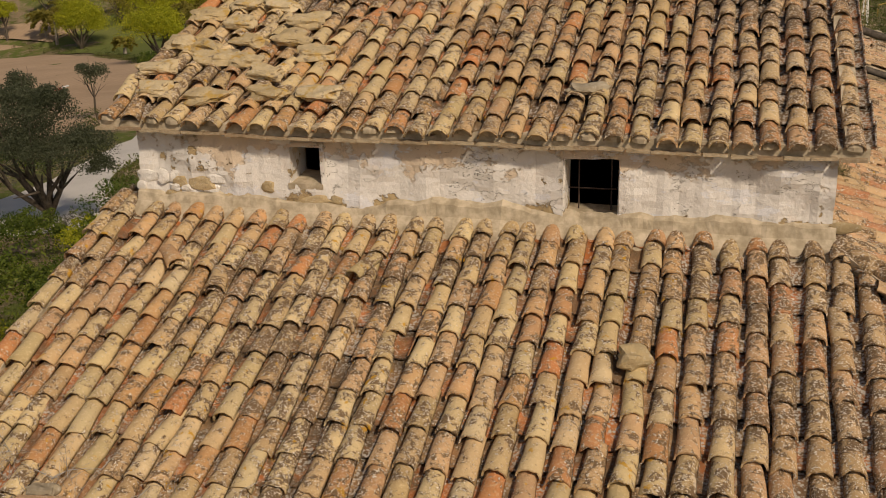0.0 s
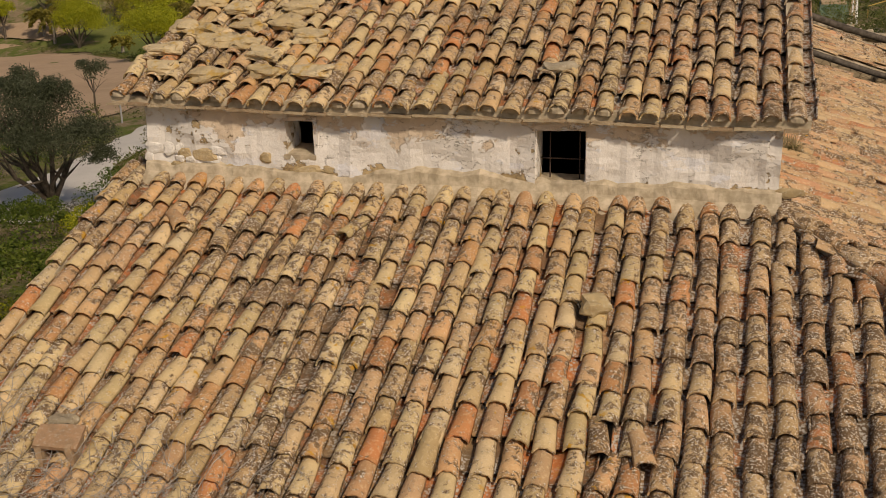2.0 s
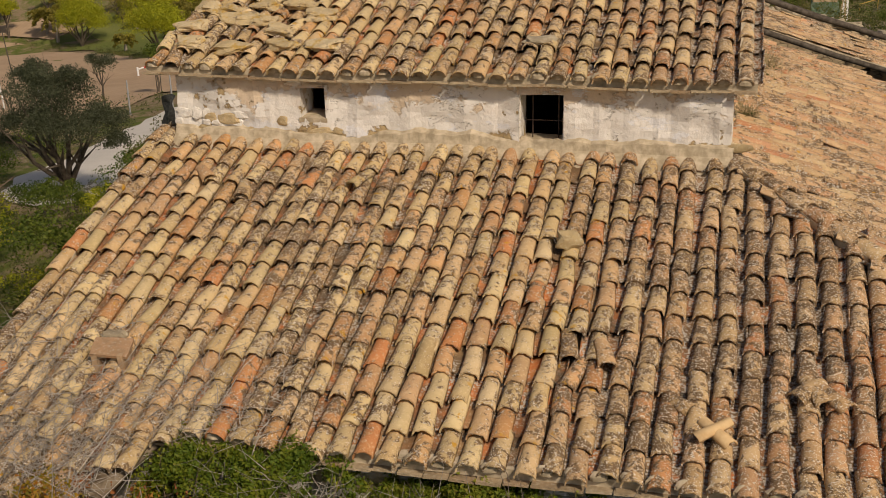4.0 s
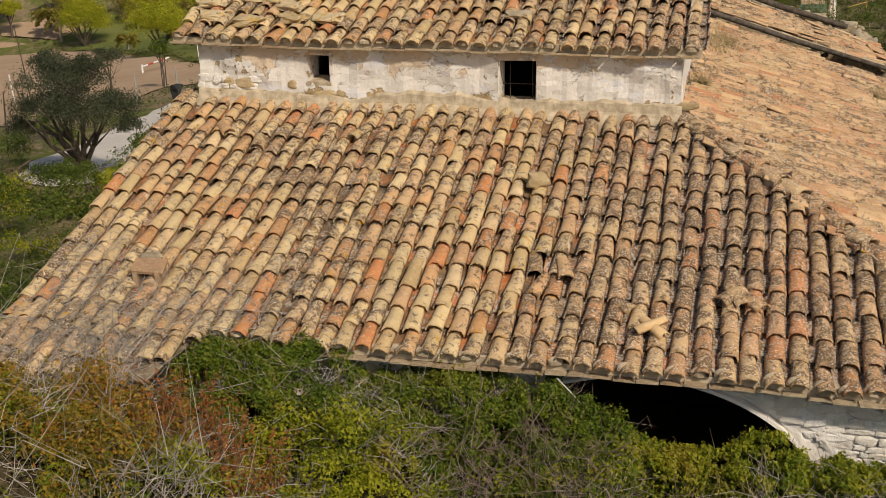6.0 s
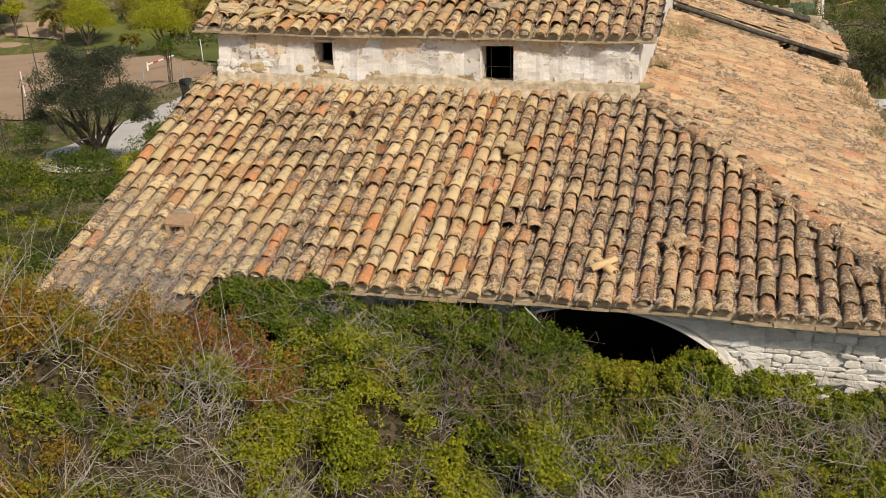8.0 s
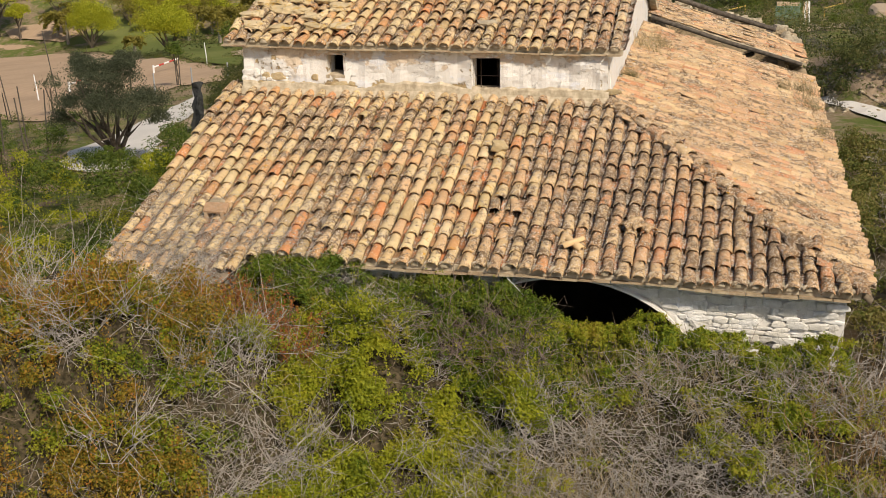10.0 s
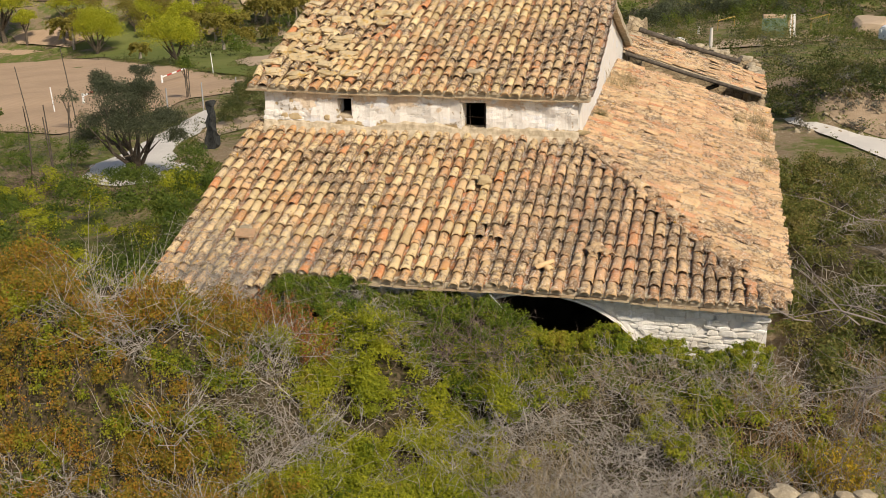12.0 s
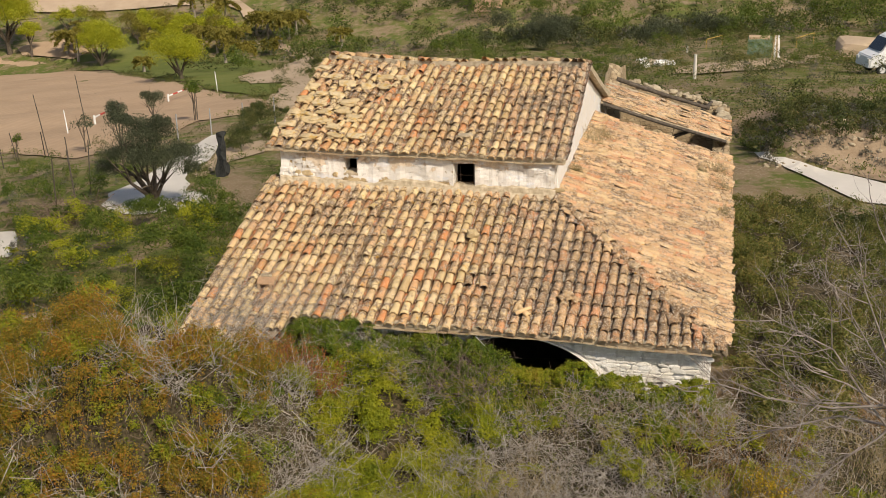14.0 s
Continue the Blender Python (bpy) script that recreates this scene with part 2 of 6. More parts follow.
def big_mesh(name, verts, faces, material, smooth=False):
    """A large mesh from arrays: faces all triangles or all quads."""
    me = bpy.data.meshes.new(name)
    verts, faces = np.asarray(verts, np.float32), np.asarray(faces, np.int32)
    k = faces.shape[1]
    me.vertices.add(len(verts)), me.loops.add(faces.size), me.polygons.add(len(faces))
    me.vertices.foreach_set("co", verts.ravel())
    me.loops.foreach_set("vertex_index", faces.ravel())
    me.polygons.foreach_set("loop_start", np.arange(0, faces.size, k, dtype=np.int32))
    me.polygons.foreach_set("loop_total", np.full(len(faces), k, np.int32))
    me.polygons.foreach_set("use_smooth", np.full(len(faces), smooth))
    me.materials.append(material)
    me.update(calc_edges=True)
    return me


def put(name, me, parent=None, label="", category="", group="", kind="", m=None):
    ob = new(name, me)
    if parent:
        ob.parent = parent
    if m is not None:
        ob.matrix_local = m
    return tagged(ob, label, category, group, kind)


def part(name, bm, material, parent, label=""):
    me = bpy.data.meshes.new(name)
    bm.to_mesh(me), bm.free()
    if material:
        me.materials.append(material)
    return put(name, me, parent, label)


def box(bm, x0, x1, y0, y1, z0, z1, m=None, bevel=0.0):
    made = bmesh.ops.create_cube(bm, size=1, matrix=(m or Matrix()) @ Matrix.Translation(((x0 + x1) / 2, (y0 + y1) / 2, (z0 + z1) / 2)) @ Matrix.Diagonal((x1 - x0, y1 - y0, z1 - z0, 1)))
    if bevel:
        bmesh.ops.bevel(bm, geom=list({e for v in made["verts"] for e in v.link_edges}), offset=bevel, segments=2, affect="EDGES")
    return bm


def rough_box(x0, x1, y0, y1, z0, z1, amount=0.02, cuts=3, m=None, seed=0):
    bm = box(bmesh.new(), x0, x1, y0, y1, z0, z1)
    bmesh.ops.subdivide_edges(bm, edges=bm.edges[:], cuts=cuts, use_grid_fill=True)
    for v in bm.verts:
        v.co += noise.noise_vector(v.co * 2.3 + Vector((seed, seed * 0.7, 3))) * amount
    if m:
        bm.transform(m)
    return bm


def empty(name, label, category, group="", kind=""):
    ob = new(name)
    return tagged(ob, label, category, group, kind)


def fbm(x, y, scale, seed=0.0):
    """Smooth bumps between about -1 and 1 for arrays, the same every time."""
    x, y = np.asarray(x, float) * scale, np.asarray(y, float) * scale
    out = np.zeros_like(x + y)
    for k, (a, b, p, q) in enumerate(((1.0, 0.37, 0.3, 1.1), (-0.53, 1.21, 1.7, 0.4), (1.7, -1.13, 2.9, 2.2), (-2.3, -1.9, 0.8, 3.3), (3.1, 2.7, 4.2, 0.9), (-4.4, 3.9, 1.2, 2.5))):
        out = out + np.sin(a * x + b * y + p + seed * (k + 1.3)) * np.cos(0.6 * b * x - 0.8 * a * y + q + seed * 1.7) / (1 + 0.55 * k)
    return out / 1.6


def stone_lump(seed, sx, sy, sz, level=2, amount=0.22, square=0.7):
    bm = bmesh.new()
    bmesh.ops.create_icosphere(bm, subdivisions=level, radius=0.5)
    for v in bm.verts:
        c = v.co.copy()
        k = max(abs(c.x), abs(c.y), abs(c.z))
        c = c.lerp(c * (0.42 / k), square)
        c *= 1 + amount * noise.noise(c * 2.2 + Vector((seed * 3.7, seed, 0))) + 0.18 * amount * noise.noise(c * 8.3 + Vector((seed * 1.7, seed, 5)))
        v.co = Vector((c.x * sx, c.y * sy, c.z * sz))
    return bm


def tubes(paths, sides=3):
    """Tapered tubes: paths is a list of (points, radii); returns vertices and quads."""
    verts, faces = [], []
    for pts, radii in paths:
        pts = np.asarray(pts, float)
        d = np.gradient(pts, axis=0)
        d /= np.linalg.norm(d, axis=1, keepdims=True) + 1e-9
        ref = np.where(np.abs(d[:, 2:3]) < 0.9, [[0, 0, 1.0]], [[1.0, 0, 0]])
        a = np.cross(d, ref)
        a /= np.linalg.norm(a, axis=1, keepdims=True) + 1e-9
        b = np.cross(d, a)
        base = sum(len(v) for v in verts)
        ang = np.arange(sides) * 2 * math.pi / sides
        ring = pts[:, None] + np.asarray(radii)[:, None, None] * (np.cos(ang)[None, :, None] * a[:, None] + np.sin(ang)[None, :, None] * b[:, None])
        verts.append(ring.reshape(-1, 3))
        n = len(pts)
        for i in range(n - 1):
            for j in range(sides):
                k = (j + 1) % sides
                faces.append((base + i * sides + j, base + i * sides + k, base + (i + 1) * sides + k, base + (i + 1) * sides + j))
    return np.concatenate(verts), np.asarray(faces)


def stems_mesh(name, feet, tips, radius, material, bend=0.25, segs=3):
    """Many thin bent twigs at once, from feet to tips (arrays)."""
    feet, tips = np.asarray(feet, float), np.asarray(tips, float)
    n = len(feet)
    t = np.linspace(0, 1, segs + 1)
    length = np.linalg.norm(tips - feet, axis=1)[:, None]
    off = rng.normal(0, 1, (n, 3)) * length * bend
    pts = feet[:, None] * (1 - t)[None, :, None] + tips[:, None] * t[None, :, None] + off[:, None] * (t * (1 - t))[None, :, None]
    pts += rng.normal(0, 1, pts.shape) * length[:, None] * 0.02
    d = (tips - feet) / (length + 1e-9)
    a = np.cross(d, [0.31, 0.2, 0.93])
    a /= np.linalg.norm(a, axis=1, keepdims=True) + 1e-9
    b = np.cross(d, a)
    ang = np.arange(3) * 2 * math.pi / 3
    rad = np.asarray(radius, float) * np.ones(n)
    rr = rad[:, None] * (1 - 0.75 * t)[None]
    ring = pts[:, :, None] + rr[:, :, None, None] * (np.cos(ang)[None, None, :, None] * a[:, None, None] + np.sin(ang)[None, None, :, None] * b[:, None, None])
    base = (np.arange(n) * (segs + 1) * 3)[:, None, None]
    i, j = np.arange(segs)[None, :, None] * 3, np.arange(3)[None, None, :]
    k = (j + 1) % 3
    faces = np.stack([base + i + j, base + i + k, base + i + 3 + k, base + i + 3 + j], -1).reshape(-1, 4)
    return big_mesh(name, ring.reshape(-1, 3), faces, material)


def leaves_mesh(name, at, size, material, up=0.7, narrow=0.55, tri=False, out=None):
    """A pointed leaf (one folded quad) at every place of the array, facing roughly along out where that is given."""
    at = np.asarray(at, float)
    n = len(at)
    nrm = rng.normal(0, 1, (n, 3))
    nrm /= np.linalg.norm(nrm, axis=1, keepdims=True)
    if out is None:
        nrm[:, 2] = np.abs(nrm[:, 2]) + up
    else:
        nrm = out + 0.95 * nrm + (0, 0, 0.15)
    nrm /= np.linalg.norm(nrm, axis=1, keepdims=True)
    a = np.cross(nrm, rng.normal(0, 1, (n, 3)))
    a /= np.linalg.norm(a, axis=1, keepdims=True) + 1e-9
    b = np.cross(nrm, a)
    s = (np.asarray(size, float) * np.ones(n) * rng.uniform(0.6, 1.35, n))[:, None]
    if tri:
        v = np.stack([at - a * s * 0.55, at + a * s * 0.35 + b * s * narrow * 0.6, at + a * s * 0.35 - b * s * narrow * 0.6], 1)
        return big_mesh(name, v.reshape(-1, 3), np.arange(3 * n).reshape(-1, 3), material)
    v = np.stack([at - a * s * 0.5, at + b * s * narrow * 0.5 + nrm * s * 0.08, at + a * s * 0.5, at - b * s * narrow * 0.5 + nrm * s * 0.08], 1)
    return big_mesh(name, v.reshape(-1, 3), np.arange(4 * n).reshape(-1, 4), material)


def bush_cloud(spots, per, seed, lobes=9, loose=0.95):
    """Leaf places and the ways they face, over lobed bushes; spots has rows of x, y, z, radius, height over radius."""
    g = np.random.default_rng(seed)
    spots = np.asarray(spots, float)
    n = len(spots)
    way = g.normal(0, 1, (n, lobes, 3))
    way /= np.linalg.norm(way, axis=2, keepdims=True)
    way[:, :, 2] = np.where(way[:, :, 2] < -0.2, -way[:, :, 2], way[:, :, 2])
    stretch = np.stack([np.ones(n), np.ones(n), spots[:, 4]], 1)
    hub = spots[:, None, :3] + way * (spots[:, 3:4] * g.uniform(0.35, 0.85, (n, lobes)))[:, :, None] * stretch[:, None]
    knob = spots[:, 3:4] * g.uniform(0.22, 0.5, (n, lobes))
    count = np.maximum(8, per * (spots[:, 3] / spots[:, 3].mean()) ** 2 * g.uniform(0.6, 1.2, n)).astype(int)
    own = np.repeat(np.arange(n), count)
    which = (g.random(len(own)) ** 0.8 * lobes).astype(int)
    d = g.normal(0, 1, (len(own), 3))
    d /= np.linalg.norm(d, axis=1, keepdims=True)
    d[:, 2] = np.where(d[:, 2] < -0.45, -d[:, 2], d[:, 2])
    at = hub[own, which] + d * (knob[own, which] * (0.4 + loose * g.random(len(own)) ** 0.8))[:, None] * (1, 1, 0.9)
    return at, d


# ---- ground ----


def smooth01(t):
    t = np.clip(t, 0, 1)
    return t * t * (3 - 2 * t)


def ground_height(x, y):
    """The lie of the land: down to the back and the left, a hill far behind."""
    x, y = np.asarray(x, float), np.asarray(y, float)
    z = 0.9 - 0.062 * np.clip(y + 4, 0, 33) - 0.115 * np.clip(y - 29, 0, 90) + 0.09 * (np.clip(x, -90, 6) - 6)
    z = z + 0.32 * np.clip(y - 112, 0, 500) + 0.10 * np.clip(x - 20, 0, 200) * smooth01((y - 20) / 60)
    # up towards the near terrace and its dry-stone wall
    z = z + 0.13 * np.clip(-5 - y, 0, 12) + 1.5 * smooth01((x - 3.8) / 1.2) * smooth01((-9.35 - y) / 0.5)
    # earth bank behind the pale track
    z = z + 1.3 * smooth01((x - 6.2) / 2.5) * smooth01((y - 18.5) / 2.0) * smooth01((36 - y) / 14)
    return z + 0.12 * fbm(x, y, 0.35) + 0.5 * fbm(x, y, 0.06, 2.0) * smooth01((np.hypot(x, y) - 25) / 30)


def ground_sheet():
    """One sheet from under the camera to the far hill, finer near the house."""
    def axis(lo, hi, near, fine, growth):
        out, step = [near[0]], fine
        while out[-1] < near[1]:
            out.append(out[-1] + fine)
        while out[-1] < hi:
            step *= growth
            out.append(out[-1] + step)
        step = fine
        while out[0] > lo:
            step *= growth
            out.insert(0, out[0] - step)
        return np.array(out)
    xs, ys = axis(-420, 420, (-30, 16), 0.5, 1.07), axis(-120, 700, (-12, 34), 0.5, 1.06)
    gx, gy = np.meshgrid(xs, ys)
    verts = np.stack([gx, gy, ground_height(gx, gy)], -1).reshape(-1, 3)
    w = len(xs)
    i, j = np.meshgrid(np.arange(w - 1), np.arange(len(ys) - 1))
    k = (j * w + i).ravel()
    return put("ground", big_mesh("ground", verts, np.stack([k, k + 1, k + w + 1, k + w], 1), GROUND, True),
               label="dry earth with patches of grass and stones", category="ground", kind="structure")


ground_sheet()

# ---- the house: plan in metres ----
XL, XR = -4.38, 1.74            # upper block
FRONT, SIDE, BACK = -4.0, 5.15, 8.3   # lower wing walls
UP_EAVE, UP_RIDGE, UP_REAR = (-0.06, 4.83), (4.22, 6.06), (10.7, 3.75)
LOW_TOP, LOW_EAVE = (-0.02, 4.02), (-4.22, 2.73)
SIDE_EAVE = (5.42, 2.72)
PITCH = 0.207                    # from one row of cover tiles to the next

house = empty("farmhouse", "old stone farmhouse with whitewashed walls and clay tile roofs, half ruined", "house")


def sag(x, y):
    """Old timbers: the roofs dip and ripple a little."""
    dip = -0.10 * np.exp(-((np.asarray(x) + 1.9) / 1.7) ** 2) * smooth01((np.asarray(y) - 1.0) / 3.0)
    return dip + 0.022 * fbm(x, y, 1.1, 0.4) + 0.012 * fbm(x, y, 3.0, 1.4)


def grid_wall(name, us, vs, place, keep, material, parent, thick, label="", bulge=0.03, seed=0.0):
    """A rough wall: a grid over us and vs (arrays), placed by place(u, v, w) with w the relief; cells where keep is false are open."""
    verts, index = [], {}
    for j, v in enumerate(vs):
        for i, u in enumerate(us):
            w = bulge * (float(fbm(u, v, 3.1, seed)) + 0.5 * float(fbm(u, v, 9.0, seed + 1)))
            index[i, j] = len(verts)
            verts.append(place(u, v, w))
    faces = [(index[i, j], index[i + 1, j], index[i + 1, j + 1], index[i, j + 1])
             for j in range(len(vs) - 1) for i in range(len(us) - 1) if keep((us[i] + us[i + 1]) / 2, (vs[j] + vs[j + 1]) / 2)]
    n = len(verts)
    verts += [(x, y + thick + (FRONT if y < -2 else 0.0) - (y if y < -2 else 0.0), z) for x, y, z in verts]
    sides = {}
    for f in faces:
        for a, b in zip(f, f[1:] + f[:1]):
            sides[a, b] = sides.get((a, b), 0) + 1
    rim = [(b, a, a + n, b + n) for a, b in sides if (b, a) not in sides]
    faces += [tuple(k + n for k in f[::-1]) for f in faces] + rim
    return put(name, mesh_of(name, verts, faces, material, False), parent, label)


def lines(lo, hi, step, *must):
    got = sorted({lo, hi, *must})
    out = []
    for a, b in zip(got, got[1:]):
        out += list(np.linspace(a, b, max(1, round((b - a) / step)), endpoint=False))
    return out + [hi]


W1, W2 = (-2.90, -2.60, 4.35, 4.69), (-0.44, 0.03, 4.16, 4.70)
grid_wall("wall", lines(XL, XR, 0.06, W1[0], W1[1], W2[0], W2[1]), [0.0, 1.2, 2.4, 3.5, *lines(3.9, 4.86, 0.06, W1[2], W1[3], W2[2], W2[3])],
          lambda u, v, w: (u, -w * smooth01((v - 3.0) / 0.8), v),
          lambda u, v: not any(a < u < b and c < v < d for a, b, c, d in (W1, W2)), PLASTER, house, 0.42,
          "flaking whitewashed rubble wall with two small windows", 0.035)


def gable(x, name, material, label):
    """An end wall that follows the roof, from the ground up."""
    ys = lines(0.42, 10.45, 0.25, UP_RIDGE[0])
    top = [np.interp(y, (UP_EAVE[0], UP_RIDGE[0], UP_REAR[0]), (UP_EAVE[1], UP_RIDGE[1], UP_REAR[1])) - 0.10 for y in ys]
    verts, faces = [], []
    out = 1 if x > 0 else -1
    for y, z in zip(ys, top):
        for k in range(9):
            zz = -1.5 + (z + 1.5) * k / 8
            verts.append((x + out * 0.015 * float(fbm(y, zz, 1.9, 3)), y, zz))
    for i in range(len(ys) - 1):
        for k in range(8):
            a = i * 9 + k
            f = (a, a + 9, a + 10, a + 1)
            faces.append(f if out > 0 else f[::-1])
    ob = put(name, mesh_of(name, verts, faces, material), house, label)
    mod = ob.modifiers.new("thickness", "SOLIDIFY")
    mod.thickness, mod.offset = 0.4, -1
    return ob


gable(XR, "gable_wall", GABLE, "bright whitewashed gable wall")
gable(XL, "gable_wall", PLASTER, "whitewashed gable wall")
part("rear_wall", rough_box(XL + 0.4, XR - 0.4, 10.05, 10.45, -1.8, 3.8, 0.02, 4), STONE, house)

# arched front wall of the lower wing: above and beside the opening
ARCH_C, ARCH_A, ARCH_Z, ARCH_H = 1.70, 1.73, 1.28, 1.36


def arch_foot(u):
    return ARCH_Z + ARCH_H * math.sqrt(max(0.0, 1 - ((u - ARCH_C) / ARCH_A) ** 2))


def front_wall():
    a, b = ARCH_C - ARCH_A, ARCH_C + ARCH_A
    for lo, hi, over in ((XL + 0.02, a, False), (a, b, True), (b, SIDE, False)):
        us = lines(lo, hi, 0.09)
        if over:
            us = [ARCH_C - ARCH_A * math.cos(math.pi * k / 60) for k in range(61)]
        top = 2.66
        grid_wall("front_wall", us, [k / 16 for k in range(17)],
                  lambda u, v, w: (u, FRONT - w, (arch_foot(u) if over else -0.4) * (1 - v) + top * v),
                  lambda u, v: True, PLASTER_LOW, house, 0.5, "whitewashed rubble wall", 0.04, 2.0)


front_wall()
# plastered lip round the arch
lip = bmesh.new()
prev = None
for k in range(61):
    s = math.pi * k / 60
    ring = [lip.verts.new((ARCH_C - (ARCH_A + r) * math.cos(s), FRONT + d, ARCH_Z + (ARCH_H + r) * math.sin(s))) for r, d in ((-0.012, -0.045), (0.02, -0.04), (0.022, 0.05), (-0.012, 0.3))]
    if prev:
        for i in range(4):
            lip.faces.new((prev[i], prev[(i + 1) % 4], ring[(i + 1) % 4], ring[i]))
    prev = ring
part("arch_edge", lip, GABLE, house, "smooth white plaster edge of the arch")
part("side_wall", rough_box(SIDE - 0.45, SIDE, FRONT + 0.5, BACK, -0.5, 2.72, 0.03, 8), PLASTER_LOW, house, "whitewashed side wall")
part("west_wall", rough_box(XL, XL + 0.42, FRONT + 0.5, 0.0, -1.2, 2.7, 0.03, 6), PLASTER_LOW, house)
bm = bmesh.new()   # the triangular cheek below the left verge
pts = [(XL, FRONT + 0.5, 2.6), (XL, 0.0, 2.6), (XL, 0.0, 3.98), (XL, FRONT + 0.5, 2.92)]
front = [bm.verts.new(p) for p in pts]
back = [bm.verts.new((p[0] + 0.4, p[1], p[2])) for p in pts]
bm.faces.new(front[::-1]), bm.faces.new(back)
for i in range(4):
    bm.faces.new((front[i], front[(i + 1) % 4], back[(i + 1) % 4], back[i]))
part("west_cheek", bm, PLASTER_LOW, house)
part("rear_side_wall", rough_box(XR, SIDE - 0.45, 7.4, 7.75, -0.6, 2.3, 0.02, 4), STONE, house)
part("inner_floor", rough_box(XL + 0.3, SIDE - 0.3, FRONT + 0.3, 0.2, -0.6, 0.05, 0.01, 4), DUST, house, "trodden earth floor")
# added lining, coloured dark so that the arch opening looks shaded
part("inner_lining", rough_box(XL + 0.45, SIDE - 0.5, -0.14, -0.06, 0.0, 2.62, 0.01, 4), DARK_ROOM, house, "dark lining that stands in for the shade behind the arch")


# ---- roofs ----
def tile_shape(seed, ridge=False, pan=False):
    """One hand-made barrel tile: wide below, narrow above, with real thickness. Returns vertices and faces."""
    r = random.Random(seed)
    long_, seg = r.uniform(0.40, 0.44), 8
    w0, w1 = r.uniform(0.083, 0.090), r.uniform(0.068, 0.074)
    h0, h1, thick = r.uniform(0.074, 0.086), r.uniform(0.058, 0.066), 0.013
    lift, twist, bend = 0.028, r.uniform(-0.010, 0.010), r.uniform(-0.006, 0.006)
    chip = [r.uniform(0, 0.018) for _ in range(seg + 1)]
    verts = []
    for inner in (0, 1):
        for row, t in enumerate((0.0, 0.5, 1.0)):
            w, h = w0 + (w1 - w0) * t - inner * thick, h0 + (h1 - h0) * t - inner * thick
            for k in range(seg + 1):
                a = math.pi * k / seg
                y = long_ * t + (chip[k] if row == 0 else 0)
                verts.append((-w * math.cos(a) + twist * t + bend * (1 - (2 * t - 1) ** 2), y, h * math.sin(a) + lift * (1 - t)))
    n = seg + 1
    faces = []
    for row in (0, 1):
        for k in range(seg):
            a = row * n + k
            faces.append((a, a + 1, a + n + 1, a + n))
            b = a + 3 * n
            faces.append((b, b + n, b + n + 1, b + 1))
    for k in range(seg):
        faces.append((k, 3 * n + k, 3 * n + k + 1, k + 1))
    for row in (0, 1):
        for k, flip in ((0, 0), (seg, 1)):
            a, b = row * n + k, row * n + k + n
            f = (a, b, b + 3 * n, a + 3 * n)
            faces.append(f[::-1] if flip else f)
    v = np.array(verts)
    if pan:
        v[:, 2] = 0.085 - v[:, 2]
        v[:, 1] = long_ - v[:, 1]
        v[:, 0] *= -1
    return v, np.array(faces)


SHAPES = [tile_shape(s) for s in range(10)]
COVERS = [mesh_of("roof_tile", v, f, TILE, True) for v, f in SHAPES]
for me in COVERS:
    me.polygons.foreach_set("use_smooth", [i < 32 for i in range(len(me.polygons))])
COVERS_SIDE = []
for me in COVERS:
    me = me.copy()
    me.materials[0] = TILE_SIDE
    COVERS_SIDE.append(me)
PANS = [tile_shape(s, pan=True) for s in range(20, 24)]


def joined(name, placed, shapes, material, parent, label=""):
    """Many tiles as one mesh: placed is a list of (shape number, matrix)."""
    if not placed:
        return None
    verts, faces, base = [], [], 0
    for k, m in placed:
        v, f = shapes[k]
        a = np.array(m)
        verts.append(v @ a[:3, :3].T + a[:3, 3])
        faces.append(f + base)
        base += len(v)
    return put(name, big_mesh(name, np.concatenate(verts), np.concatenate(faces), material, True), parent, label, kind="stuff")


def slope_matrix(origin, along, up):
    along, up = Vector(along).normalized(), Vector(up).normalized()
    return Matrix.Translation(origin) @ Matrix((along, up, along.cross(up))).transposed().to_4x4()


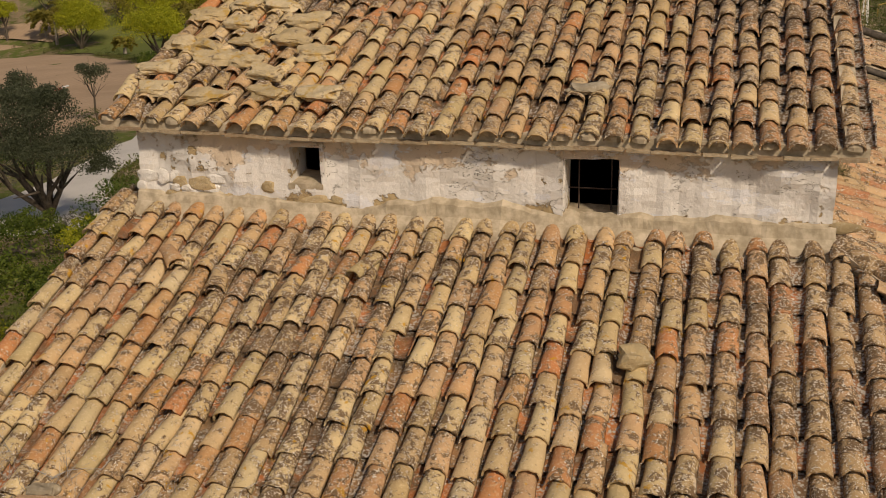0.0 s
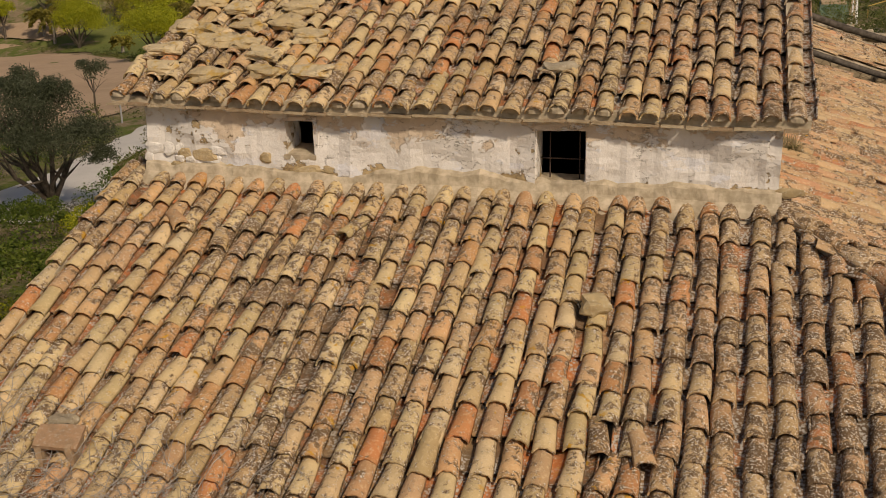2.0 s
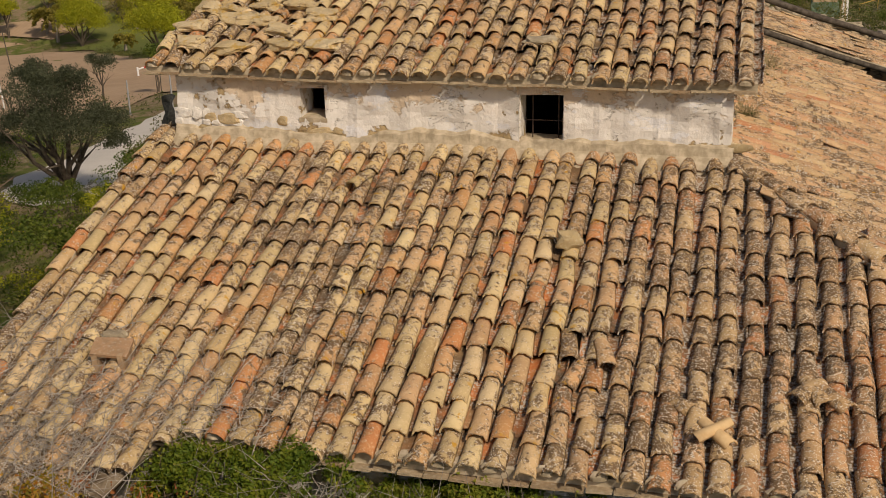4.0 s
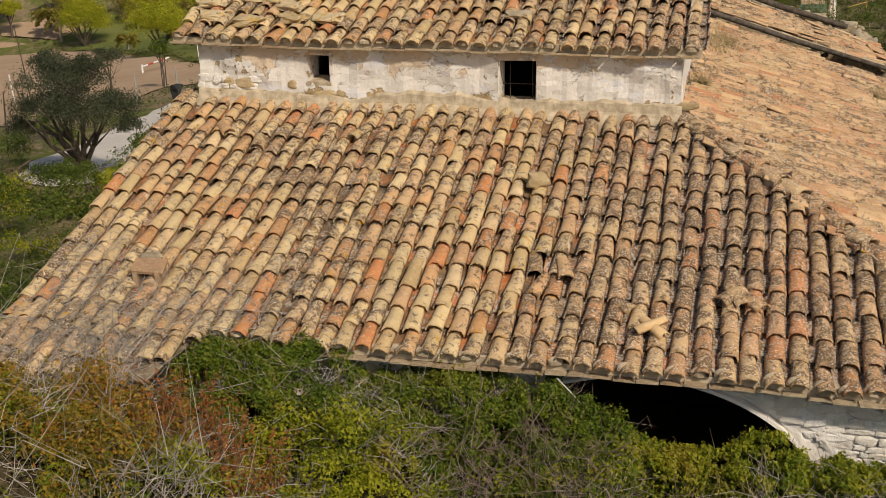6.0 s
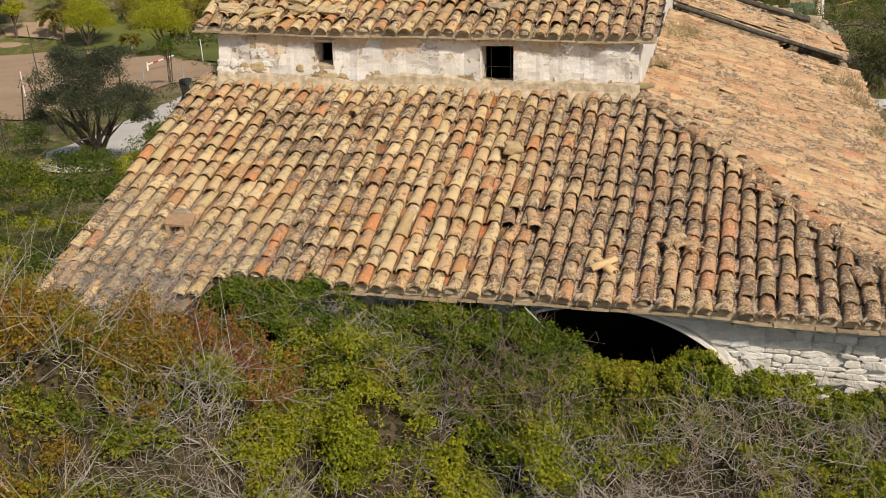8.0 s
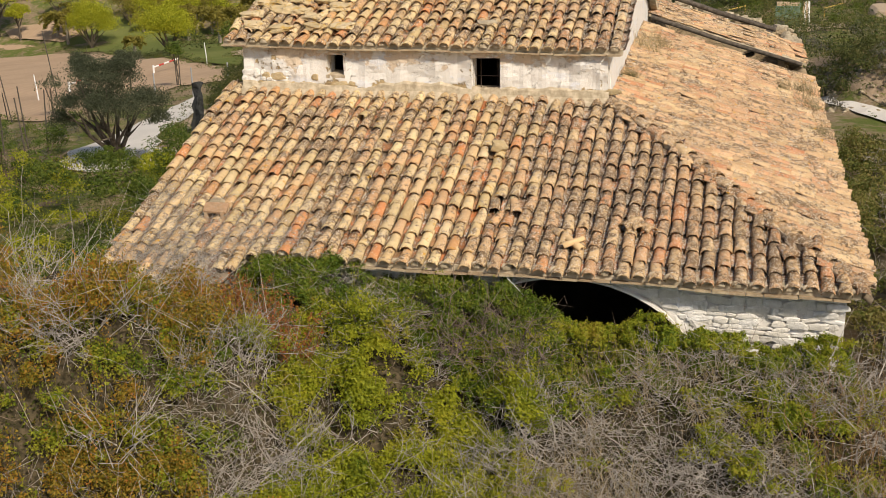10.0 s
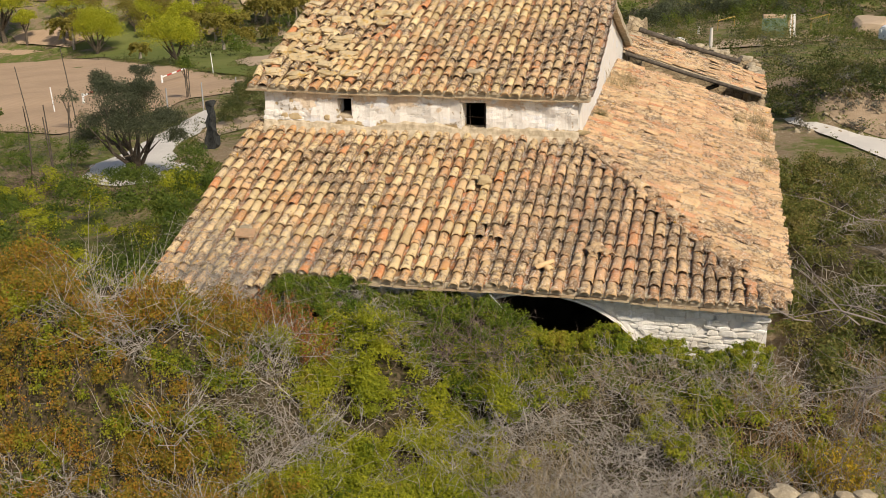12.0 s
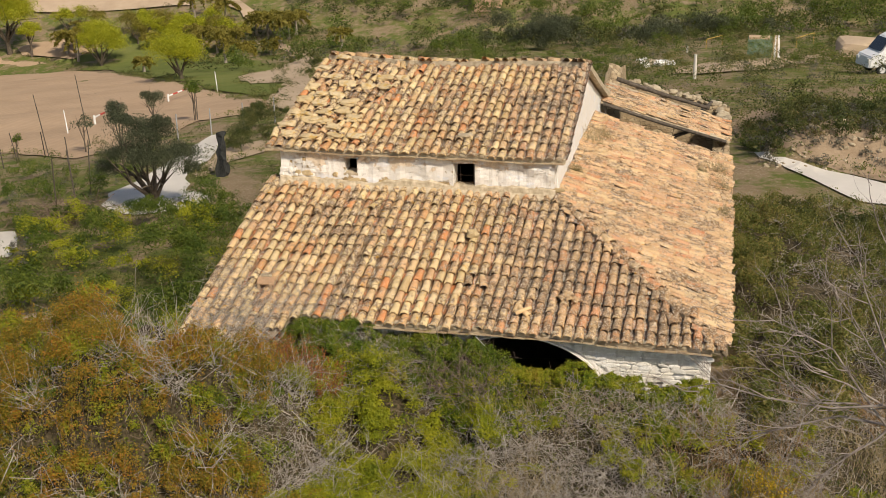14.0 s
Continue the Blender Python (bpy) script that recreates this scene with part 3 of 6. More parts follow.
def tile_slope(roof, origin, along, up, width, length, inside, near, seed, skip=0.0, wild=1.0, row=0.325, covers=COVERS, field=TILE_JOINED, loose=None, channels=True, flat=1.0):
    """Lay a slope: rows of covers running up it over rows of pans. inside(x, y) bounds it, near(x, y) picks the tiles made singly."""
    r = random.Random(seed)
    frame_m = slope_matrix(origin, along, up)
    turn = frame_m.to_3x3()
    singles, rest, pans = [], [], []
    cols = int(width / PITCH)
    for c in range(cols + 1):
        u = c * PITCH + 0.09 + r.uniform(-0.012, 0.012)
        lean, start, drift = r.uniform(-0.006, 0.006), r.uniform(-0.05, 0.03), 0.0
        v = start
        while v < length - 0.05:
            drift = 0.75 * drift + r.gauss(0, 0.007) * wild
            step = row * r.uniform(0.92, 1.07)
            p = frame_m @ Vector((u + drift, v + 0.08, 0))
            if inside(p.x, p.y) and r.random() > skip:
                tilt = pose(0, 0, 0, r.gauss(0, 1.2) * wild, r.gauss(0, 3.5) * wild, r.gauss(0, 1.8) * wild)
                if r.random() < (0.008 * wild if loose is None else loose(p.x, p.y)):
                    tilt = pose(0, 0, 0, r.uniform(-3, 6), r.uniform(-14, 14), r.uniform(-16, 16))
                at = frame_m @ Vector((u + drift + lean * v, v, 0.036 + r.uniform(-0.004, 0.008)))
                at.z += float(sag(p.x, p.y))
                m = Matrix.Translation(at) @ turn.to_4x4() @ tilt @ Matrix.Diagonal((2 - flat, 1, flat, 1))
                k = r.randrange(10)
                (singles if near(p.x, p.y) else rest).append((k, m))
            p = frame_m @ Vector((u + PITCH / 2, v + 0.12, 0))
            if inside(p.x, p.y):
                at = frame_m @ Vector((u + PITCH / 2, v + 0.10, 0.012 + r.uniform(0, 0.01)))
                at.z += float(sag(p.x, p.y))
                pans.append((r.randrange(4), Matrix.Translation(at) @ turn.to_4x4() @ pose(0, 0, 0, 0, 0, r.gauss(0, 1)) @ Matrix.Diagonal((1, 1, 0.7, 1))))
            v += step
    for k, m in singles:
        put("roof_tile", covers[k], roof, m=m)
    joined("roof_tiles", rest, SHAPES, field, roof)
    if channels:
        joined("channel_tiles", pans, PANS, TILE_PAN, roof, "reddish channel tiles lying hollow side up")


def deck(name, corners, label, cuts=14, thick=0.07):
    """The bed under the tiles: a sagging sheet over four corners."""
    a, b, c, d = (Vector(p) for p in corners)
    verts, faces = [], []
    for j in range(cuts + 1):
        for i in range(cuts + 1):
            s, t = i / cuts, j / cuts
            p = (a * (1 - s) + b * s) * (1 - t) + (d * (1 - s) + c * s) * t
            p.z += float(sag(p.x, p.y))
            verts.append(p)
    n = cuts + 1
    for j in range(cuts):
        for i in range(cuts):
            k = j * n + i
            faces.append((k, k + 1, k + n + 1, k + n))
    ob = put(name, mesh_of(name, verts, faces, DUST, True), house, label)
    mod = ob.modifiers.new("thickness", "SOLIDIFY")
    mod.thickness, mod.offset = thick, -1
    return ob


VERGE_L, VERGE_R = -4.62, 1.90
upper_roof = deck("upper_roof", [(VERGE_L + 0.06, UP_EAVE[0] + 0.1, UP_EAVE[1] + 0.03), (VERGE_R - 0.13, UP_EAVE[0] + 0.1, UP_EAVE[1] + 0.03), (VERGE_R - 0.13, *UP_RIDGE), (VERGE_L + 0.06, *UP_RIDGE)], "steep upper roof of weathered barrel tiles")
rear_roof = deck("rear_roof", [(VERGE_R - 0.13, *UP_REAR), (VERGE_L, *UP_REAR), (VERGE_L, *UP_RIDGE), (VERGE_R - 0.13, *UP_RIDGE)], "rear slope of barrel tiles")
lower_roof = deck("lower_roof", [(-4.62, LOW_EAVE[0] + 0.1, LOW_EAVE[1] + 0.03), (SIDE_EAVE[0] - 0.05, LOW_EAVE[0] + 0.1, LOW_EAVE[1] + 0.03), (XR, *LOW_TOP), (-4.62, *LOW_TOP)], "broad lower roof of weathered barrel tiles")
side_roof = deck("side_roof", [(SIDE_EAVE[0], LOW_EAVE[0], SIDE_EAVE[1]), (SIDE_EAVE[0], BACK, SIDE_EAVE[1]), (XR, 7.6, LOW_TOP[1]), (XR, LOW_TOP[0], LOW_TOP[1])], "side roof of sunlit barrel tiles")


def hip_x(y):
    """Where the hip stands at y."""
    t = (LOW_TOP[0] - y) / (LOW_TOP[0] - LOW_EAVE[0])
    return XR + (SIDE_EAVE[0] - XR) * t


def rise(eave, top):
    return (top[0] - eave[0], top[1] - eave[1])


d = rise(UP_EAVE, UP_RIDGE)
tile_slope(upper_roof, (VERGE_L - 0.05, UP_EAVE[0] - 0.06, UP_EAVE[1] - 0.015), (1, 0, 0), (0, *d), VERGE_R - VERGE_L - 0.02, math.hypot(*d) + 0.02,
           lambda x, y: y < UP_RIDGE[0] - 0.38, lambda x, y: x > -0.6 and y < 5, 11, loose=lambda x, y: 0.25 if x < -2.7 + 0.3 * y and x < -2.0 else 0.02)
d = rise(LOW_EAVE, LOW_TOP)
# the west end of the slope runs on lower, over a lean-to wall lost in the bushes
LEAN_Y = -4.96
lean_z = LOW_EAVE[1] + (LEAN_Y - LOW_EAVE[0]) * d[1] / d[0]
lean_roof = deck("lean_to_roof", [(-4.62, LEAN_Y + 0.1, lean_z + 0.05), (-2.85, LEAN_Y + 0.1, lean_z + 0.05), (-2.6, LOW_EAVE[0] + 0.1, LOW_EAVE[1] + 0.03), (-4.62, LOW_EAVE[0] + 0.1, LOW_EAVE[1] + 0.03)], "lower corner of the roof with slipped and broken tiles", 6)
tile_slope(lean_roof, (-4.72, LEAN_Y - 0.04, lean_z - 0.02), (1, 0, 0), (0, *d), 2.27, 0.74,
           lambda x, y: x < -2.95 + 0.45 * (y - LEAN_Y) + 0.1 * math.sin(9 * x), lambda x, y: True, 15, skip=0.06, wild=2.2)
part("lean_to_wall", rough_box(XL, -3.1, LEAN_Y + 0.25, FRONT - 0.02, -0.4, lean_z + 0.02, 0.03, 6), PLASTER_LOW, house, "rubble wall hidden by bushes")
tile_slope(lower_roof, (-4.72, LOW_EAVE[0] - 0.06, LOW_EAVE[1] - 0.015), (1, 0, 0), (0, *d), SIDE_EAVE[0] + 4.62, math.hypot(*d) - 0.05,
           lambda x, y: x < hip_x(y) - 0.02 and y < LOW_TOP[0] - 0.06, lambda x, y: -1.9 < x < 3.0, 12)
d = (XR - SIDE_EAVE[0], LOW_TOP[1] - SIDE_EAVE[1])
tile_slope(side_roof, (SIDE_EAVE[0] + 0.05, LOW_EAVE[0] - 0.02, SIDE_EAVE[1] - 0.015), (0, 1, 0), (d[0], 0, d[1]), BACK - LOW_EAVE[0], math.hypot(*d) - 0.02,
           lambda x, y: x > hip_x(y) + 0.06 and x > XR + 0.08 and y < 7.6 + 0.19 * (x - XR) + 0.12 * math.sin(7 * x), lambda x, y: y < 0.6, 13, wild=1.5, covers=COVERS_SIDE, field=TILE_SIDE_JOINED, flat=0.78)
d = (UP_RIDGE[0] - UP_REAR[0], UP_RIDGE[1] - UP_REAR[1])
tile_slope(rear_roof, (VERGE_R, UP_REAR[0] + 0.06, UP_REAR[1] - 0.015), (-1, 0, 0), (0, *d), VERGE_R - VERGE_L - 0.15, math.hypot(*d),
           lambda x, y: True, lambda x, y: False, 14, channels=False)


def cap_course(roof, a, b, seed, name="ridge_tile", big=1.1):
    """A course of tiles along a ridge or hip, from a up to b, each over the one before."""
    r = random.Random(seed)
    a, b = Vector(a), Vector(b)
    way = (b - a).normalized()
    side = way.cross(Vector((0, 0, 1))).normalized()
    turn = Matrix((side, way, side.cross(way))).transposed().to_4x4()
    n = int((b - a).length / 0.31)
    for i in range(n):
        p = a + (b - a) * (i / n)
        p.z += float(sag(p.x, p.y)) + r.uniform(-0.01, 0.01)
        put(name, COVERS[r.randrange(10)], roof, m=Matrix.Translation(p) @ turn @ pose(0, 0, 0, 0, r.gauss(0, 3), r.gauss(0, 2)) @ Matrix.Diagonal((big, 1, big, 1)))


cap_course(upper_roof, (VERGE_L + 0.1, UP_RIDGE[0], UP_RIDGE[1] + 0.045), (VERGE_R, UP_RIDGE[0], UP_RIDGE[1] + 0.035), 5, "ridge_tile", 1.25)
cap_course(side_roof, (SIDE_EAVE[0] - 0.05, LOW_EAVE[0] + 0.05, LOW_EAVE[1] + 0.05), (XR + 0.15, LOW_TOP[0] - 0.15, LOW_TOP[1] + 0.03), 6, "hip_tile", 1.25)

# mortar bed along the ridge, hip, left verge and wall foot
def bed(name, a, b, wide, high, parent, seed, label="", material=None):
    a, b = Vector(a), Vector(b)
    way = (b - a).normalized()
    side = way.cross(Vector((0, 0, 1))).normalized()
    turn = Matrix.Translation(a) @ Matrix((way, -side, (-way).cross(side))).transposed().to_4x4()
    bm = rough_box(0, (b - a).length, -wide, wide, -high, high, 0.02, 18, seed=seed)
    bm.transform(turn)
    for v in bm.verts:
        v.co.z += float(sag(v.co.x, v.co.y))
    return part(name, bm, material or MORTAR, parent, label)


bed("ridge_bed", (VERGE_L + 0.06, UP_RIDGE[0], UP_RIDGE[1] + 0.02), (VERGE_R - 0.04, UP_RIDGE[0], UP_RIDGE[1] + 0.02), 0.14, 0.07, upper_roof, 2)
for y0, z0 in (UP_EAVE, UP_REAR):
    bed("verge_bed", (VERGE_R - 0.06, y0, z0 + 0.03), (VERGE_R - 0.06, UP_RIDGE[0], UP_RIDGE[1] + 0.02), 0.07, 0.07, upper_roof, 8, "pale mortar along the gable edge")
bed("hip_bed", (SIDE_EAVE[0] - 0.15, LOW_EAVE[0] + 0.17, LOW_EAVE[1] + 0.07), (XR + 0.1, LOW_TOP[0] - 0.1, LOW_TOP[1] + 0.04), 0.10, 0.05, side_roof, 3)
bed("verge_bed", (-4.63, LOW_EAVE[0] + 0.1, LOW_EAVE[1] + 0.02), (-4.63, LOW_TOP[0] - 0.1, LOW_TOP[1] + 0.01), 0.06, 0.045, lower_roof, 4, "grey mortar and stones along the verge")
# wall foot
def fillet():
    """Lime mortar smeared along the joint of wall and roof, thick and thin by turns."""
    bm = bmesh.new()
    prev = None
    for k in range(150):
        x = XL - 0.02 + (XR - XL + 0.05) * k / 149
        r = 0.5 + 0.5 * float(fbm(x, 0.3, 2.7, 4)) + 0.3 * float(fbm(x, 0.9, 9.0, 5))
        z = 4.03 + float(sag(x, -0.1))
        row = [(0.05, 0.17 + 0.10 * r), (-0.035 - 0.02 * r, 0.14 + 0.08 * r), (-0.07, 0.09 + 0.015 * r), (-0.12 - 0.06 * r, 0.035), (-0.17 - 0.07 * r, -0.06), (0.05, -0.1)]
        ring = [bm.verts.new((x, a + 0.012 * float(fbm(x, b, 14.0, 7)), z + b)) for a, b in row]
        if prev:
            for i in range(len(row)):
                j = (i + 1) % len(row)
                bm.faces.new((prev[i], prev[j], ring[j], ring[i]))
        prev = ring
    return bm


part("mortar_fillet", fillet(), MORTAR, house, "grey lime mortar sealing the roof against the wall")


def plug_mesh(seed):
    """Mortar stuffed into a tile's mouth, with a chip of stone."""
    bm = bmesh.new()
    bmesh.ops.create_uvsphere(bm, u_segments=8, v_segments=5, radius=1)
    for v in bm.verts:
        v.co = Vector((v.co.x * 0.074, v.co.y * 0.03, max(v.co.z, -0.2) * 0.07 + 0.018))
        v.co += noise.noise_vector(v.co * 22 + Vector((seed * 5, 0, 0))) * 0.012
    me = bpy.data.meshes.new("mouth_mortar")
    bm.to_mesh(me), bm.free()
    me.materials.append(MORTAR)
    return me


PLUGS = [plug_mesh(s) for s in range(4)]
BRICK_MAT = stone_material("eave_brick", (0.36, 0.25, 0.15), (0.52, 0.42, 0.28))
bm = rough_box(-0.099, 0.099, -0.06, 0.2, -0.022, 0.0, 0.006, 1)
EAVE_BRICK = bpy.data.meshes.new("eave_brick")
bm.to_mesh(EAVE_BRICK), bm.free()
EAVE_BRICK.materials.append(BRICK_MAT)


def eave_row(roof, x0, x1, y, z, seed, drop):
    r = random.Random(seed)
    bed = rough_box(x0 - 0.02, x1 + 0.16, y + 0.035, y + 0.24, z - 0.03, z + 0.065, 0.014, 12, seed=seed)
    part("eave_bed", bed, MORTAR, roof, "mortar bed under the eave tiles")
    for c in range(int((x1 - x0) / PITCH) + 1):
        x = x0 + c * PITCH + 0.09
        zz = z + float(sag(x, y))
        if r.random() < 0.9:
            put("mouth_mortar", PLUGS[r.randrange(4)], roof, m=pose(x + r.uniform(-0.01, 0.01), y + 0.02, zz + 0.045, r.uniform(-8, 8), 0, r.uniform(-20, 20)))
        put("eave_brick", EAVE_BRICK, roof, m=pose(x + r.uniform(-0.012, 0.012), y + 0.015 + r.uniform(-0.012, 0.012), zz + 0.012 - drop, -4 + r.uniform(-2, 2), r.uniform(-2, 2), r.uniform(-3, 3)))


eave_row(upper_roof, VERGE_L - 0.05, VERGE_R - 0.1, UP_EAVE[0] - 0.04, UP_EAVE[1], 3, 0.02)
eave_row(lower_roof, -4.55, SIDE_EAVE[0] - 0.3, LOW_EAVE[0] - 0.03, LOW_EAVE[1], 4, 0.03)


def wall_stones(parent, cells, y, material, seed, proud, name="stone", fill=0.93):
    """Stones laid in rough courses in a wall's face; cells gives (x0, x1, z0, z1, keep)."""
    r = random.Random(seed)
    shapes = []
    for s in range(7):
        bm = stone_lump(seed + s, 1.0, 1.0, 1.0, 2, 0.45, 0.9)
        me = bpy.data.meshes.new(name)
        bm.to_mesh(me), bm.free()
        me.materials.append(material)
        shapes.append(me)
    x0, x1, z0, z1, keep = cells
    z = z0
    while z < z1:
        h = r.uniform(0.06, 0.13)
        x = x0 + r.uniform(-0.2, 0)
        while x < x1:
            w = r.uniform(0.08, 0.34)
            if keep(x + w / 2, z + h / 2) and r.random() < fill:
                put(name, shapes[r.randrange(7)], parent, m=pose(x + w / 2, y + r.uniform(-0.012, 0.012), z + h / 2, r.uniform(-8, 8), r.uniform(-9, 9), r.uniform(-6, 6)) @ Matrix.Diagonal((w * 1.1, proud * 2, h * r.uniform(0.9, 1.3), 1)))
            x += w
        z += h


front_parts = [o for o in house.children if o.name.startswith("front_wall")]
wall_stones(front_parts[2], (3.3, SIDE, 1.25, 2.62, lambda x, z: x < SIDE - 0.08 and math.hypot((x - ARCH_C) / ARCH_A, (z - ARCH_Z) / ARCH_H) > 1.09), FRONT - 0.022, WHITE_STONE, 31, 0.015)
wall_stones(front_parts[1], (2.3, 3.3, 1.9, 2.6, lambda x, z: math.hypot((x - ARCH_C) / ARCH_A, (z - ARCH_Z) / ARCH_H) > 1.09), FRONT - 0.022, WHITE_STONE, 33, 0.015)
upper_wall = [o for o in house.children if o.name.startswith("wall")][0]
clear = lambda x, z: not (-3.05 < x < -2.45 and z > 4.27) and not -0.6 < x < 0.2
wall_stones(upper_wall, (XL + 0.05, XR, 4.17, 4.36, lambda x, z: clear(x, z) and z < 4.32 and fbm(x, z, 2.3, 6) > -0.25), 0.004, FOOT_STONE, 41, 0.022, fill=0.42)
wall_stones(upper_wall, (XL + 0.05, XR, 4.22, 4.50, lambda x, z: clear(x, z) and fbm(x, z, 1.9, 2) > (0.0 if x < -2.5 or x > 1.2 else 0.35)), 0.004, WHITE_STONE, 45, 0.020, fill=0.45)

# ---- thicket before the house ----
BRAMBLE = leaf_material("bramble_leaf", [(0.0, (0.05, 0.10, 0.010)), (0.3, (0.16, 0.22, 0.016)), (0.55, (0.33, 0.34, 0.024)), (0.8, (0.35, 0.30, 0.035)), (1.0, (0.30, 0.18, 0.04))], 0.55)
# leaf greens lowered, so the thicket's inner shade is in their colour
INNER = leaf_material("shaded_inner_leaf", [(0.0, (0.03, 0.05, 0.010)), (0.4, (0.08, 0.10, 0.018)), (0.7, (0.14, 0.13, 0.03)), (1.0, (0.20, 0.13, 0.05))], 0.3)
SIDE_LEAF = leaf_material("side_leaf", [(0.0, (0.05, 0.07, 0.016)), (0.4, (0.12, 0.14, 0.028)), (0.7, (0.23, 0.20, 0.055)), (1.0, (0.33, 0.26, 0.11))], 0.55)
RUSSET = leaf_material("russet_leaf", [(0.0, (0.09, 0.10, 0.015)), (0.35, (0.22, 0.19, 0.025)), (0.6, (0.40, 0.26, 0.03)), (0.85, (0.44, 0.18, 0.03)), (1.0, (0.30, 0.09, 0.025))], 0.3)
TWIG = plain_material("grey_twig", (0.24, 0.21, 0.18), (0.47, 0.43, 0.38), 9, 0.9, 0.2)
TWIG_DARK = plain_material("brown_twig", (0.12, 0.085, 0.06), (0.24, 0.18, 0.13), 9, 0.9, 0.2)
STRAW = plain_material("dry_grass", (0.22, 0.17, 0.085), (0.42, 0.34, 0.21), 3, 0.9, 0.2)
# litter brown taken darker, with the shade below the brambles put into it
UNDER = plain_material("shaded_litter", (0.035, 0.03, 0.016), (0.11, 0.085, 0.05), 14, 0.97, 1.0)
HEDGE_X = [-5.6, -4.6, -3.4, -2.7, -2.2, -1.6, -1.2, -0.7, 0.5, 1.0, 1.3, 1.55, 1.8, 3.05, 3.45, 3.9, 4.5, 5.0, 5.5, 6.2]
HEDGE_Z = [2.4, 2.3, 2.3, 2.4, 2.7, 2.8, 2.7, 2.5, 2.55, 2.5, 2.35, 2.17, 2.05, 2.13, 2.22, 2.14, 2.0, 2.08, 1.85, 1.6]
MOUNDS = [(-5.0, -7.2, 3.45, 1.35), (-6.9, -7.4, 2.85, 1.4), (-3.5, -6.7, 3.15, 1.15), (-6.0, -5.9, 3.55, 0.95), (-7.3, -6.3, 3.0, 1.2), (-4.1, -5.55, 2.5, 0.8), (-3.1, -5.5, 2.6, 0.7), (-2.1, -6.1, 2.65, 1.0), (-0.6, -5.2, 2.3, 0.9), (6.9, -4.6, 1.9, 1.4),
          (7.2, -1.0, 1.7, 1.5), (7.0, 3.4, 1.5, 1.5), (6.8, 7.5, 1.2, 1.4), (-8.6, -5.6, 1.8, 1.7)]


def thicket_top(x, y):
    x, y = np.asarray(x, float), np.asarray(y, float)
    z = ground_height(x, y) + 0.4
    for mx, my, mz, mr in MOUNDS:
        w = np.exp(-(((x - mx) ** 2 + (y - my) ** 2) / mr**2) ** 1.2)
        z = np.maximum(z, z + (mz - z) * w)
    top = np.interp(x, HEDGE_X, HEDGE_Z) + 0.07 * fbm(x, y, 4.0, 2)
    w = np.exp(-np.clip((-4.45 - y) / (0.75 + 0.95 * smooth01((x - 0.6) / 1.0)), 0, 9) ** 2) * (x > -6.2) * (x < 6.4) * (y < -3.6)
    z = np.maximum(z, z + (top - z) * w)
    return z + 0.13 * fbm(x, y, 2.1, 5) + 0.07 * fbm(x, y, 5.0, 6)


def in_thicket(x, y):
    front = (y < np.where((x > -4.8) & (x < -2.75), -5.05, np.where(x < 0.4, FRONT - 0.02, FRONT - 0.22))) & (x > -11 + 0.5 * fbm(y, x, 1.3, 3)) & (x < 12 - 0.5 * fbm(y, x, 1.1, 5)) & (y > -11.3 + 0.7 * fbm(x, y, 0.9, 7)) & ~((x > 4.0) & (y < -9.2))
    right = (x > SIDE_EAVE[0] + 0.15) & (x < 10.5) & (y > -5) & (y < 13)
    left = (x < XL - 0.3) & (x > -9) & (y > -5) & (y < 3)
    return front | right | left


def shell(n, x0, x1, y0, y1, deep, lift=0.05, where=None):
    """Places in the outer layer of the thicket."""
    x, y = rng.uniform(x0, x1, n), rng.uniform(y0, y1, n)
    ok = in_thicket(x, y)
    if where is not None:
        ok &= where(x, y)
    x, y = x[ok], y[ok]
    return np.stack([x, y, thicket_top(x, y) - np.abs(rng.normal(0, deep, len(x))) + lift], 1)


# dark sheet below the leaves, so that gaps between bushes read as shade
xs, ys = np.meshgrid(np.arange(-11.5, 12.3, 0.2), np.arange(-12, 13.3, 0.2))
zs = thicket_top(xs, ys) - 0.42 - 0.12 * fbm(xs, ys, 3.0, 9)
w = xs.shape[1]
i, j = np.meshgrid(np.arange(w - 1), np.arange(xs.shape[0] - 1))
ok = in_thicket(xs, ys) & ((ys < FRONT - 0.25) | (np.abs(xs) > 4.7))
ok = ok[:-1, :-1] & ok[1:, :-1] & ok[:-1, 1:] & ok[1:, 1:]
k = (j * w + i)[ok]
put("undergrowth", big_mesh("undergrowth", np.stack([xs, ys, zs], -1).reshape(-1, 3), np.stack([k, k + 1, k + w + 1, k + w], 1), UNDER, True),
    label="brown litter and dead stems under brambles, coloured dark for the shade there", category="undergrowth", kind="stuff")


def russet_spots(x, y):
    """Above nought where the russet shrubs grow."""
    return (-1.5 - x) * 0.8 + 0.9 * fbm(x, y, 1.3, 3) - 1.6 * (y > -5.0)


def dry_spots(x, y):
    """Above nought where dead canes and grass show rather than leaves."""
    return fbm(x, y, 1.2, 8) + 0.35 * fbm(x, y, 3.7, 3) + 0.75 * smooth01((x - 0.9) / 1.0) - 0.35 - 1.1 * (y > -5.1) * (x < 1.3)


def thicket_spots(n, x0, x1, y0, y1, size, lift, where, seed, tall=0.9):
    """Feet of small bushes over the thicket: x, y, z, radius, height over radius."""
    g = np.random.default_rng(seed)
    x, y = g.uniform(x0, x1, n), g.uniform(y0, y1, n)
    ok = in_thicket(x, y) & where(x, y)
    x, y = x[ok], y[ok]
    r = g.uniform(*size, len(x))
    return np.stack([x, y, thicket_top(x, y) + lift - 0.45 * r * tall, r, tall * g.uniform(0.8, 1.25, len(x))], 1)


